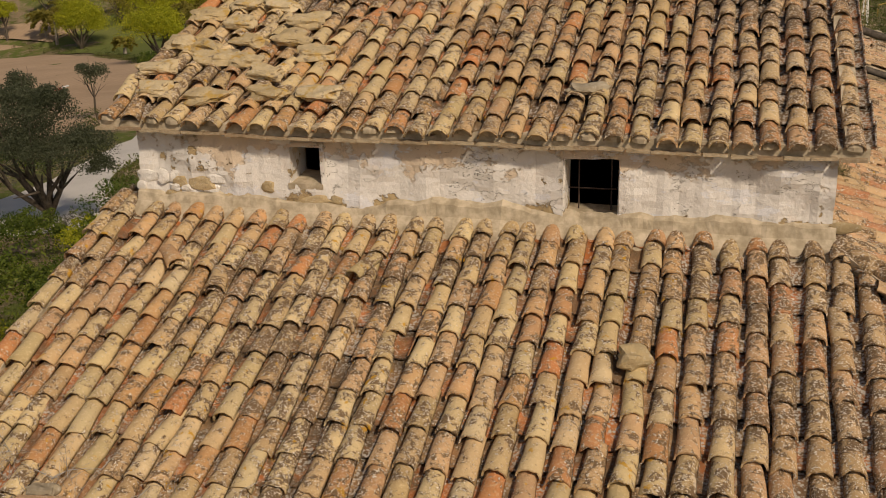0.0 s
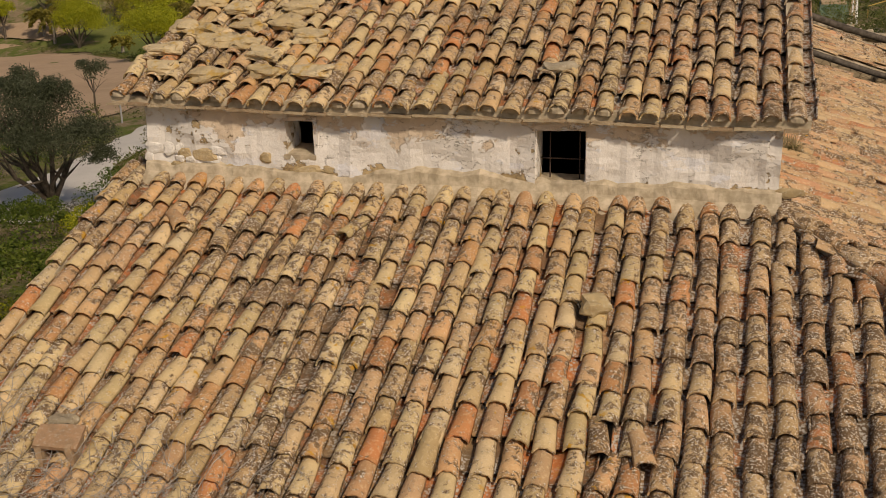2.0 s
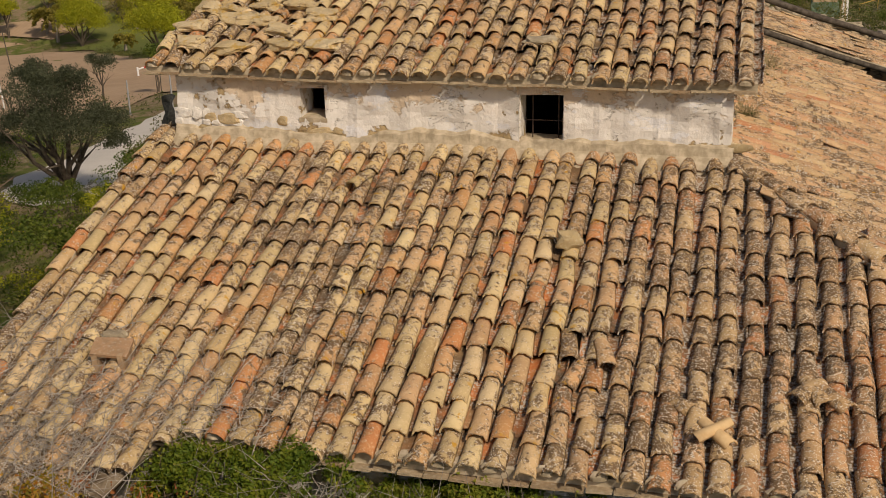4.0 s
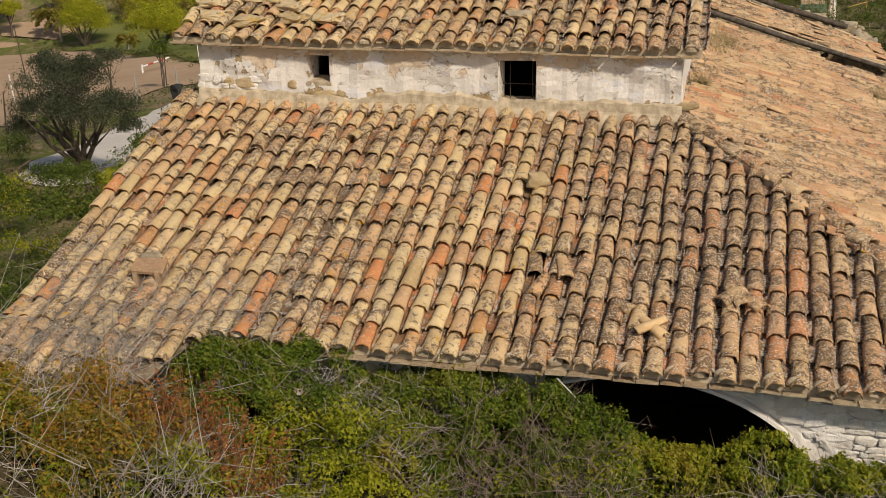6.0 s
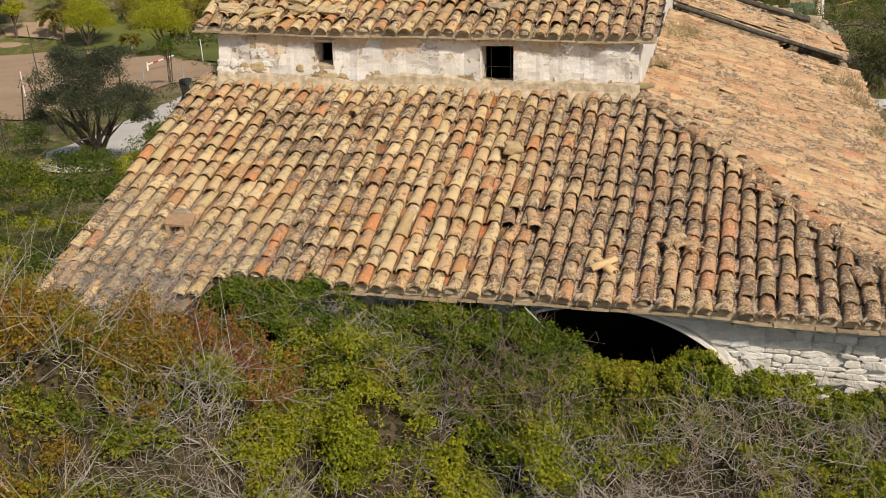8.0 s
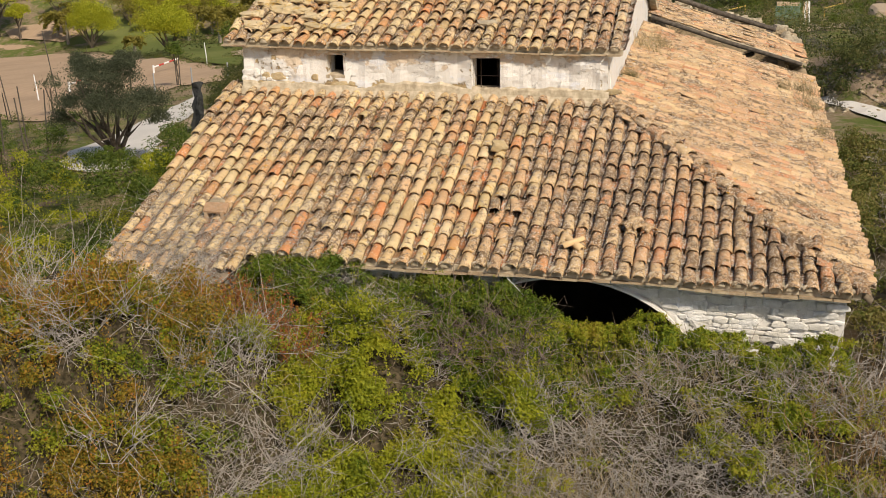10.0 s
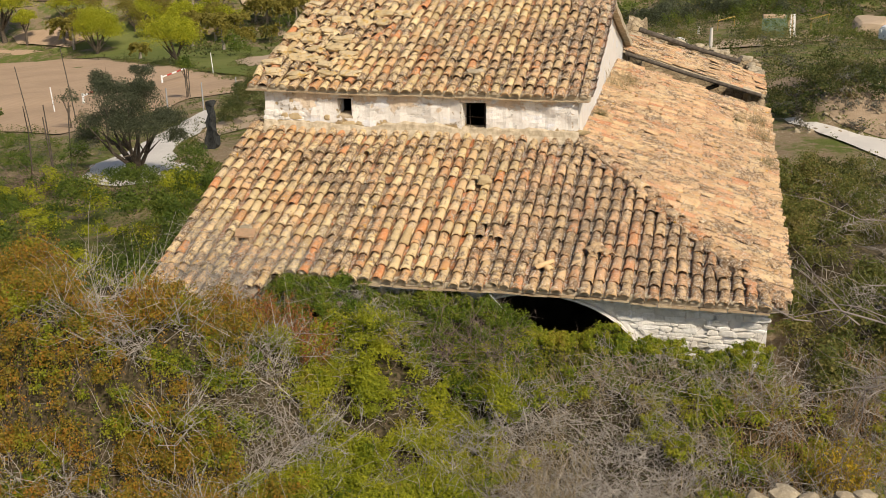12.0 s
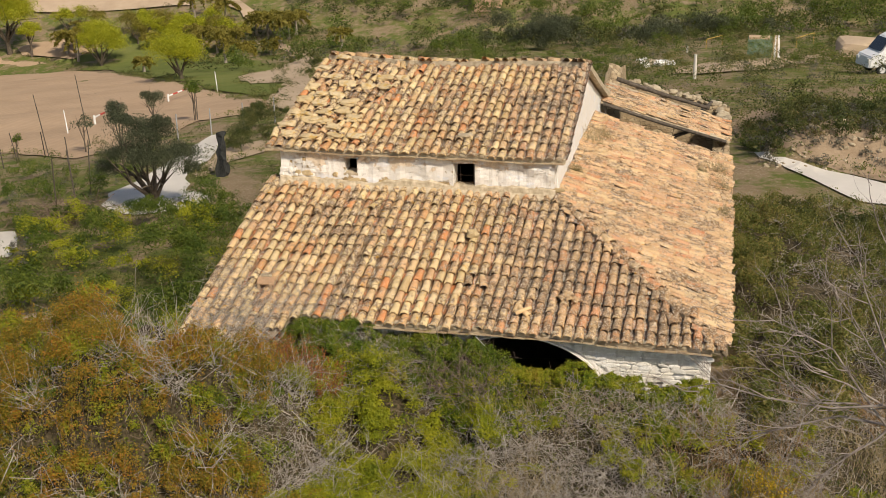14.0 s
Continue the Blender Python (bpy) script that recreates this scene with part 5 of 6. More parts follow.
sheet("concrete_yard", [(-21.1, 32.5), (-21.6, 32.5), (-20.9, 28.2), (-20.1, 24.6), (-19.5, 20.7), (-19.5, 17.9), (-18.0, 15.1), (-16.4, 14.5), (-14.6, 14.9), (-13.6, 15.4), (-14.4, 17.0), (-16.1, 18.4), (-17.6, 21.5), (-18.1, 24.7), (-18.5, 27.2)], CONCRETE,
      "pale concrete track bending round the olive tree", "track", 0.06, 1.2, 0.4)
sheet("concrete_yard", [(-21.4, 12.1), (-20.3, 12.4), (-18.7, 10.4), (-18.5, 9.3), (-19.1, 8.7)], CONCRETE, "pale concrete patch in the weeds", "track", 0.06, 1.2, 0.4)
sheet("dirt_path", [(-18.5, 27.2), (-17.4, 30.1), (-16.0, 28.9), (-15.6, 26.4), (-16.9, 24.0), (-16.6, 20.5), (-17.3, 21.4)], PALE_SOIL, "trodden earth path", "path", 0.05, 1.5, 0.4)
sheet("concrete_road", [(6.5, 21.1), (7.2, 19.5), (8.2, 19.0), (9.7, 18.3), (11.3, 16.5), (11.0, 14.0), (9.8, 14.4), (9.2, 15.4), (8.4, 17.0), (7.7, 18.2), (6.7, 19.9)], CONCRETE, "pale concrete road below an earth bank", "road", 0.06, 1.0, 0.25)
sheet("earth_bank", [(5.5, 27.6), (6.6, 31.5), (7.9, 32.1), (8.8, 23.8), (9.8, 21.4), (11.7, 20.3), (11.4, 17.0), (9.7, 18.6), (8.2, 19.1), (6.6, 21.2)], BANK, "cut earth bank with loose stones", "bank", 0.05, 0.8, 0.4)
sheet("stony_ground", [(-14.6, 2.7), (-13.2, 2.8), (-12.8, 3.5), (-11.9, 3.0), (-11.9, 1.6), (-12.7, 1.0), (-13.3, 0.9)], PALE_SOIL, "bare stony earth among the weeds", "earth", 0.05, 0.8, 0.4)
sheet("gravel_yard", [(2.0, 60.4), (4.5, 63.5), (7.5, 69.4), (10.8, 74.4), (14.3, 79.8), (14.1, 72.3), (9.9, 58.9), (6.7, 51.3), (4.3, 48.9), (2.5, 52.1)], PALE_SOIL, "light gravel yard with weeds", "gravel", 0.1, 2.0, 0.9)

# ---- trees and shrubs ----
YARD = leaf_material("yard_leaf", [(0, (0.025, 0.05, 0.009)), (0.4, (0.075, 0.115, 0.015)), (0.7, (0.16, 0.20, 0.027)), (1, (0.28, 0.27, 0.06))], 0.6)
OLIVE = leaf_material("olive_leaf", [(0, (0.035, 0.045, 0.022)), (0.5, (0.085, 0.10, 0.052)), (1, (0.17, 0.185, 0.11))], 0.2)
CITRUS = leaf_material("yellow_green_leaf", [(0, (0.16, 0.20, 0.015)), (0.5, (0.38, 0.40, 0.022)), (1, (0.58, 0.53, 0.04))], 0.3)
PALM = leaf_material("palm_leaf", [(0, (0.14, 0.13, 0.025)), (0.5, (0.25, 0.22, 0.04)), (1, (0.36, 0.28, 0.06))], 0.3)
GREEN = leaf_material("fresh_leaf", [(0, (0.03, 0.06, 0.010)), (0.45, (0.085, 0.135, 0.018)), (0.8, (0.19, 0.22, 0.03)), (1, (0.25, 0.24, 0.06))], 0.6)
SCRUB = leaf_material("scrub_leaf", [(0, (0.025, 0.04, 0.012)), (0.35, (0.06, 0.085, 0.02)), (0.65, (0.14, 0.14, 0.04)), (0.85, (0.22, 0.17, 0.075)), (1, (0.26, 0.15, 0.07))], 0.65)
WEED = leaf_material("weed_leaf", [(0, (0.05, 0.085, 0.015)), (0.4, (0.13, 0.16, 0.03)), (0.7, (0.24, 0.22, 0.07)), (1, (0.36, 0.29, 0.14))], 0.6)
GREY_SCRUB = leaf_material("grey_scrub_leaf", [(0, (0.08, 0.075, 0.055)), (0.6, (0.17, 0.16, 0.12)), (1, (0.27, 0.27, 0.22))], 0.4)
BARK = plain_material("bark", (0.07, 0.055, 0.04), (0.16, 0.13, 0.10), 8, 0.95, 0.8)
PALE_BARK = plain_material("pale_bark", (0.26, 0.22, 0.18), (0.42, 0.37, 0.31), 8, 0.95, 0.5)


def tree(name, label, category, foot, height, spread, leaf, leaves, size, seed, trunk=0.12, clear=0.3, limbs=7, clumps=60, sink=0.1, bark=None, group="", lean=0.0):
    """A tapered, forking trunk and a crown of many small leaves with gaps."""
    g = np.random.default_rng(seed)
    x, y = foot
    z = float(ground_height(x, y)) - sink
    ob = new(name)
    ob.location = (x, y, z)
    tagged(ob, label, category, group)
    fork = np.array([lean * 0.4, g.normal(0, 0.05) * height, clear * height])
    mid = np.array([lean, 0, (clear + 1) / 2 * height])
    paths = [(np.array([(0, 0, 0), fork * (0.5, 0.6, 0.5) + (g.normal(0, 0.05), 0, 0), fork]), (trunk * 1.3, trunk, trunk * 0.8))]
    for k in range(limbs):
        a = 2 * math.pi * (k + g.uniform(-0.3, 0.3)) / limbs
        out = np.array([math.cos(a) * spread * 0.75, math.sin(a) * spread * 0.75, 0]) * g.uniform(0.5, 1.0)
        tip = mid + out + (0, 0, g.uniform(-0.1, 0.35) * height)
        elbow = fork * 0.5 + tip * 0.5 + g.normal(0, 0.12 * spread, 3)
        paths.append((np.array([fork, elbow, tip]), (trunk * 0.6, trunk * 0.35, trunk * 0.08)))
        for _ in range(2):
            end = elbow + (tip - elbow) * 0.6 + g.normal(0, 0.3 * spread, 3)
            paths.append((np.array([elbow, (elbow + end) / 2, end]), (trunk * 0.25, trunk * 0.15, trunk * 0.05)))
    v, f = tubes(paths, 6)
    put("trunk", big_mesh("trunk", v, f, bark or BARK, True), ob)
    at, out = bush_cloud([(*mid, spread, (1 - clear) * height * 0.55 / spread)], leaves, seed + 50, max(9, clumps // 2))
    put("crown", leaves_mesh("crown", at, size * 0.8, leaf, tri=True, out=out), ob)
    return ob


olive = tree("olive_tree", "dark grey-green olive tree with a forked trunk", "tree", (-16.0, 15.2), 3.6, 1.5, OLIVE, 6500, 0.07, 3, 0.17, 0.12, 10, 50, lean=-0.15)
at, out = bush_cloud([(-1.2, 0.2, 2.1, 0.95, 0.75), (1.1, -0.1, 2.3, 1.0, 0.75), (0.1, 0.4, 2.9, 1.0, 0.75), (-0.75, 0, 3.5, 0.45, 0.9), (-1.9, 0.1, 1.5, 0.55, 0.8), (0.6, 0.2, 3.45, 0.5, 0.8), (1.7, 0.2, 1.75, 0.55, 0.8), (0.2, -0.6, 2.2, 0.8, 0.8)], 4600, 400, 14)
put("crown", leaves_mesh("crown", at, 0.05, OLIVE, tri=True, out=out), olive)
tree("young_tree", "slender young tree behind the olive", "tree", (-21.7, 23.4), 3.4, 0.75, OLIVE, 4500, 0.09, 4, 0.06, 0.35, 5, 26)
tree("young_tree", "small young tree at the field edge", "tree", (-25.7, 34.2), 2.9, 0.75, OLIVE, 2600, 0.10, 5, 0.05, 0.4, 5, 22)
tree("young_tree", "small round tree on two stakes", "tree", (-25.6, 38.9), 2.5, 0.55, GREEN, 2200, 0.11, 6, 0.05, 0.45, 5, 20)
tree("young_tree", "thin sapling at the field edge", "tree", (-27.6, 29.8), 2.2, 0.6, OLIVE, 900, 0.10, 7, 0.04, 0.35, 5, 16)
tree("young_tree", "tiny bright green sapling by the fence", "tree", (-30.4, 28.0), 1.5, 0.3, GREEN, 500, 0.10, 8, 0.03, 0.55, 4, 10)
tree("shade_tree", "large yellow-green leafy tree beyond the field", "tree", (-92.8, 119.3), 9.5, 4.6, CITRUS, 30000, 0.26, 9, 0.35, 0.2, 8, 80)
tree("shade_tree", "round yellow-green tree beyond the field", "tree", (-74.4, 112.3), 5.8, 3.1, CITRUS, 24000, 0.20, 10, 0.25, 0.12, 8, 70)
tree("shade_tree", "broad yellow-green tree beyond the field", "tree", (-46.1, 78.3), 4.6, 2.7, CITRUS, 24000, 0.17, 11, 0.22, 0.12, 8, 70)
tree("shade_tree", "small tree beside the large one", "tree", (-88.6, 118.1), 5.0, 1.6, CITRUS, 8000, 0.2, 12, 0.15, 0.35, 6, 26)


def palm(foot, height, seed, label="young palm with yellowing fronds"):
    g = np.random.default_rng(seed)
    x, y = foot
    ob = new("palm_tree")
    ob.location = (x, y, float(ground_height(x, y)) - 0.1)
    tagged(ob, label, "palm", "palms in the orchard")
    v, f = tubes([(np.array([(0, 0, 0), (0.05, 0, height * 0.35), (0, 0, height * 0.62)]), (0.22, 0.17, 0.13))], 6)
    put("trunk", big_mesh("trunk", v, f, PALE_BARK, True), ob)
    pts = []
    for k in range(20):
        a, up, reach = g.uniform(0, 6.28), g.uniform(0.1, 1.1), height * g.uniform(0.36, 0.5)
        t = np.linspace(0.1, 1, 26)
        droop = reach * (up * t - 0.85 * t**2)
        line = np.stack([np.cos(a) * reach * t, np.sin(a) * reach * t, height * 0.62 + droop], 1)
        pts.append(np.repeat(line, 3, 0) + g.normal(0, 0.05 * height * 0.3, (78, 3)))
    put("crown", leaves_mesh("crown", np.concatenate(pts), 0.5, PALM, 0.2, 0.3, True), ob)
    return ob


for k, (p, h) in enumerate([((-82.8, 117.9), 5.0), ((-79.8, 115.4), 5.6), ((-81.4, 120.0), 5.0), ((-70.2, 118.1), 3.6), ((-61.2, 112.7), 4.6), ((-52.9, 103.8), 5.4), ((-59.1, 115.1), 5.0), ((-61.4, 115.7), 4.8), ((-55.7, 113.7), 4.8),
                            ((-50.2, 103.0), 3.6), ((-53.5, 119.1), 5.2), ((-51.4, 118.3), 5.0), ((-50.4, 118.8), 5.4), ((-49.6, 119.4), 4.8), ((-41.5, 113.9), 3.6), ((-55.6, 120.3), 4.8), ((-67.1, 125.8), 5.6), ((-61.9, 124.6), 5.0), ((-50.7, 112.9), 3.4), ((-61.2, 98.9), 2.6)]):
    palm(p, h * (1.0 if k % 3 else 0.9), 100 + k)
for k, p in enumerate([(-75.7, 123.5), (-72.9, 121.9), (-70.5, 120.8), (-69.0, 121.2), (-66.9, 120.2), (-73.7, 124.3), (-70.7, 123.2), (-66.8, 122.1), (-64.6, 121.1), (-73.2, 120.3), (-66.6, 118.3), (-62.4, 120.1), (-82.9, 126.1), (-85.4, 126.4), (-87.5, 125.8), (-61.0, 120.4), (-58.5, 118.5), (-63.1, 122.6)]):
    tree("orchard_tree", "low yellow-green orchard tree", "tree", p, 3.4, 1.9, CITRUS if k % 3 else PALM, 2600, 0.22, 200 + k, 0.12, 0.2, 5, 26, group="orchard rows")


def on_paving(x, y):
    """True on the concrete of the tracks."""
    x, y = np.asarray(x, float), np.asarray(y, float)
    hit = np.zeros(x.shape, bool)
    for outline, _, paved in EDGES:
        if not paved:
            continue
        inside = np.zeros(x.shape, bool)
        for (ax, ay), (bx, by) in zip(outline, outline[1:] + outline[:1]):
            if ay != by:
                inside ^= ((ay > y) != (by > y)) & (x < (bx - ax) * (y - ay) / (by - ay) + ax)
        hit |= inside
    return hit


def shrubs(name, centres, radius, per, size, leaf, label, category="shrubs", tall=0.8, base=ground_height, sink=0.35):
    """A scatter of bushes as one thing that nobody would count."""
    g = np.random.default_rng(len(centres) + int(radius * 100))
    centres = np.asarray(centres, float)
    centres = centres[~on_paving(centres[:, 0], centres[:, 1])]
    x, y = centres[:, 0], centres[:, 1]
    r = radius * g.uniform(0.45, 1.0, len(x)) ** 1.5 * 1.45
    spots = np.stack([x, y, base(x, y) + r * sink * tall, r, tall * g.uniform(0.7, 1.2, len(x))], 1)
    pts, out = bush_cloud(spots, per, len(x) + 7, loose=0.6)
    if name.startswith(("yard", "edge", "bank")):
        ok = ~on_paving(pts[:, 0], pts[:, 1])
        pts, out = pts[ok], out[ok]
    bush = put(name, leaves_mesh(name, pts, size, leaf, tri=True, out=out), label=label, category=category, kind="stuff")


def spread(n, x0, x1, y0, y1, keep, seed):
    g = np.random.default_rng(seed)
    x, y = g.uniform(x0, x1, n), g.uniform(y0, y1, n)
    ok = keep(x, y)
    return list(zip(x[ok], y[ok]))


def on_hill(x, y):
    return (x > -52 - 0.2 * (y - 95)) & (fbm(x, y, 0.09, 5) + 0.5 * fbm(x, y, 0.3, 3) > -0.35)


def rough_land(x, y):
    """Scrub behind and beside the house, off the tracks, the yard and the fields."""
    road = (y > 13.5) & (y < 22.5) & (x > 5.5)
    yard = (y > 58) & (x > -1) & (y < 78) & (fbm(x, y, 0.4, 9) > 0.45)
    field = (x < -12 - 0.32 * (y - 20)) & (y < 100)
    house_ = (x > -6) & (x < 7) & (y < 16)
    return ~road & ~yard & ~field & ~house_ & (fbm(x, y, 0.22, 7) + 0.4 * fbm(x, y, 0.7, 2) > -0.5)


shrubs("hill_scrub", spread(2200, -120, 75, 92, 190, on_hill, 1), 1.9, 94, 0.272, SCRUB, "dense dark scrub on the far hillside", "scrub")
shrubs("grey_scrub", spread(520, -110, 75, 92, 190, on_hill, 2), 1.5, 102, 0.215, GREY_SCRUB, "grey leafless bushes on the far hillside", "scrub")
shrubs("green_bushes", spread(260, -70, 70, 88, 150, on_hill, 3), 1.8, 315, 0.185, GREEN, "green bushes on the hillside", "bushes", 1.0)
shrubs("rough_scrub", spread(800, -26, 40, 18, 100, rough_land, 4), 1.0, 142, 0.106, SCRUB, "scrub and weeds behind the house", "scrub")
shrubs("rough_weeds", spread(1900, -26, 42, 16, 96, rough_land, 5), 0.6, 49, 0.076, WEED, "green weeds on rough ground", "weeds", 0.6)
shrubs("green_bushes", spread(150, -24, 40, 19, 92, rough_land, 14), 1.25, 420, 0.10, YARD, "dark green bushes on rough ground", "bushes", 1.1, sink=0.5)
shrubs("brown_bushes", spread(110, -22, 40, 19, 92, rough_land, 15), 1.0, 330, 0.09, SIDE_LEAF, "brownish bushes on rough ground", "bushes", 0.9, sink=0.4)
shrubs("dark_bushes", spread(60, -42, 45, 93, 140, on_hill, 16), 2.4, 750, 0.17, YARD, "dark green bushes up the hillside", "bushes", 1.2, sink=0.5)
shrubs("grey_scrub", spread(420, -14, 40, 18, 90, rough_land, 6), 0.7, 129, 0.079, GREY_SCRUB, "dry grey bushes on rough ground", "scrub")
shrubs("dark_bushes", [(-18 + 26 * k / 17 + 1.5 * math.sin(k * 7.1), 96 + 5 * math.sin(k * 3.3)) for k in range(18)], 2.5, 2560, 0.15, OLIVE, "dark evergreen bushes behind the house", "bushes", 1.0)




def yard(x, y):
    near_tree = np.hypot(x + 16.2, y - 15.6) < 2.1
    path = on_paving(x, y)
    return ~near_tree & ~path & (x < -5.2) & ((x > -13) | (y < 13.4)) & (fbm(x, y, 0.5, 4) > -0.45)


shrubs("yard_bushes", spread(62, -20, -5.6, -5, 13, yard, 7), 0.95, 1288, 0.075, YARD, "lush green bushes in the overgrown yard", "bushes", 1.0, sink=0.5)
shrubs("yard_bushes", spread(75, -24, -5.6, -5, 14, yard, 17), 0.7, 952, 0.062, LIME, "fresh yellow-green bushes in the overgrown yard", "bushes", 1.1, sink=0.5)
shrubs("yard_bushes", spread(60, -25, -5.6, -4, 18, yard, 27), 0.8, 1064, 0.062, GREEN, "darker green bushes in the overgrown yard", "bushes", 1.2, sink=0.5)


shrubs("yard_scrub", spread(60, -31, -17, 7, 23, lambda x, y: ~on_paving(x, y) & (np.hypot(x + 16.2, y - 15.6) > 2.4), 37), 0.7, 700, 0.06, GREEN, "olive-green bushes at the far side of the yard", "bushes", 0.9, sink=0.5)
shrubs("yard_scrub", spread(40, -31, -13, 6, 24, lambda x, y: ~on_paving(x, y) & (np.hypot(x + 16.2, y - 15.6) > 2.2), 38), 0.7, 500, 0.05, GREY_SCRUB, "dry grey-brown bushes at the far side of the yard", "bushes", 0.9, sink=0.4)


shrubs("yard_bushes", [(-17.3, 13.1), (-16.2, 12.7), (-15.0, 13.1), (-13.9, 13.7), (-18.7, 13.3), (-12.9, 15.2), (-14.4, 12.2), (-12.2, 13.2)], 0.75, 1500, 0.055, YARD, "green bushes before the concrete track", "bushes", 1.0, sink=0.6)


def yard_edge(x, y):
    return ~on_paving(x, y) & (x < -4.9) & (y < 27 - 0.25 * (x + 30)) & (fbm(x, y, 0.8, 6) > -0.2) & ((x > -13) | (y > 6))


shrubs("yard_weeds", spread(900, -32, -4.8, 6, 30, yard_edge, 18), 0.42, 65, 0.054, SCRUB, "brown and green weeds between the field and the yard", "weeds", 0.7)
shrubs("yard_weeds", spread(500, -26, -4.8, -8, 22, yard, 8), 0.45, 65, 0.057, WEED, "green weeds in the yard", "weeds", 0.6)
shrubs("yard_scrub", spread(90, -24, -5, -6, 17, yard, 9), 0.7, 525, 0.042, SCRUB, "brownish scrub in the yard", "scrub", 1.0)
shrubs("hedge_bush", [(-36.4, 90.3), (-30.7, 72.8), (-37.5, 99.1), (-20.8, 37.2), (-18.9, 34.5), (-19.8, 33.4), (-17.9, 31.3), (-17.3, 27.0), (-17.2, 28.4), (-17.0, 29.8)], 1.2, 2730, 0.063, SCRUB, "dark bushes behind the roof corner", "bushes", 1.0)

edge = []
g = np.random.default_rng(31)
for outline, size, paved in EDGES:
    for a, b in zip(outline, outline[1:] + outline[:1]):
        for _ in range(int(math.dist(a, b) / (0.55 * size + 0.25) * (0.3 if paved else 1.0)) + 1):
            t = g.random()
            edge.append((a[0] + (b[0] - a[0]) * t + g.normal(0, 0.5 * size), a[1] + (b[1] - a[1]) * t + g.normal(0, 0.5 * size)))
shrubs("edge_weeds", [p for p in edge if p[1] < 100], 0.45, 34, 0.072, WEED, "weeds fringing the fields and tracks", "weeds", 0.6)
shrubs("edge_scrub", edge[::5], 0.7, 118, 0.083, SCRUB, "scrub fringing the fields and tracks", "scrub", 0.8)
shrubs("bank_scrub", spread(420, 6.2, 18, 17.5, 27, lambda x, y: y > 19.8, 32), 0.5, 182, 0.075, SCRUB, "scrub and dry grass on the bank", "scrub", 0.8)
shrubs("bank_grass", spread(190, 6.5, 18, 18.6, 26, lambda x, y: x > 0, 33), 0.4, 132, 0.07, GREY_SCRUB, "dry grey grass on the bank", "dry grass", 0.8)
shrubs("roadside_bushes", spread(130, 6.8, 14, 9.0, 12.3, lambda x, y: x > 0, 34), 0.55, 235, 0.065, SCRUB, "green scrub between the house and the road", "scrub", 0.9)

# bushes that stand out of the thicket
def front_spots(n, x0, x1, y0, y1, seed):
    return spread(n, x0, x1, y0, y1, lambda x, y: in_thicket(x, y), seed)


shrubs("wall_bushes", front_spots(46, 5.6, 7.6, -5.0, 9.0, 44), 0.6, 900, 0.06, SIDE_LEAF, "dark green bushes along the side wall", "bushes", 1.0, thicket_top, -0.2)

# ---- windows ----
def window_thing(box_, bars, name, label):
    x0, x1, z0, z1 = box_
    win = put(name, None, house, label)
    frame_bm = bmesh.new()
    t = 0.035
    for a, b, c, d_ in ((x0 - t, x0 + 0.01, z0, z1), (x1 - 0.01, x1 + t, z0, z1)):
        box(frame_bm, a, b, 0.01, 0.36, c, d_)
    box(frame_bm, x0 - t, x1 + t, 0.01, 0.36, z1 - 0.005, z1 + t)
    for v in frame_bm.verts:
        v.co += noise.noise_vector(v.co * 6) * 0.008
    part("window_frame", frame_bm, PLASTER, win, "crumbling plastered reveal")
    part("sill", rough_box(x0 - 0.01, x1 + 0.01, -0.02, 0.4, z0 - 0.04, z0 + 0.008, 0.012, 3), MORTAR, win, "worn stone sill")
    for k, (a, b) in enumerate(bars):
        v, f = tubes([(np.array([a, b]), (0.007, 0.007))], 6)
        put("bar", big_mesh("bar", v, f, IRON), win, "rusty iron bar")
    return win


window_thing(W1, [], "window", "small unglazed window opening")
window_thing(W2, [((x, 0.26, W2[2]), (x, 0.26, W2[3])) for x in (W2[0] + 0.1, W2[1] - 0.09)] + [((W2[0], 0.26, z), (W2[1], 0.26, z)) for z in (4.36,)], "window", "dark unglazed window with rusty iron bars")

# ---- on the roofs ----
UP_SLOPE = math.degrees(math.atan2(UP_RIDGE[1] - UP_EAVE[1], UP_RIDGE[0] - UP_EAVE[0]))
LOW_SLOPE = math.degrees(math.atan2(LOW_TOP[1] - LOW_EAVE[1], LOW_TOP[0] - LOW_EAVE[0]))


def upper_z(y):
    return UP_EAVE[1] + (y - UP_EAVE[0]) * (UP_RIDGE[1] - UP_EAVE[1]) / (UP_RIDGE[0] - UP_EAVE[0])


def lower_z(y):
    return LOW_EAVE[1] + (y - LOW_EAVE[0]) * (LOW_TOP[1] - LOW_EAVE[1]) / (LOW_TOP[0] - LOW_EAVE[0])


SLABS_AT = [(-4.29, 0.3), (-3.75, 0.23), (-3.2, 0.33), (-2.72, 0.34), (-4.44, 0.66), (-4.47, 1.23), (-4.17, 1.19), (-3.92, 0.97), (-3.63, 0.92), (-3.35, 0.72), (-3.98, 1.68), (-4.43, 1.86), (-4.09, 2.1),
            (-3.71, 2.12), (-3.31, 1.79), (-3.35, 1.4), (-3.61, 2.68), (-4.03, 2.94), (-3.1, 2.57), (-2.69, 2.6), (-2.82, 3.05), (-2.35, 3.08), (-3.0, 1.14), (-4.12, 3.95), (-4.4, 2.5), (-4.45, 3.4), (-3.75, 1.3)]
r = random.Random(21)
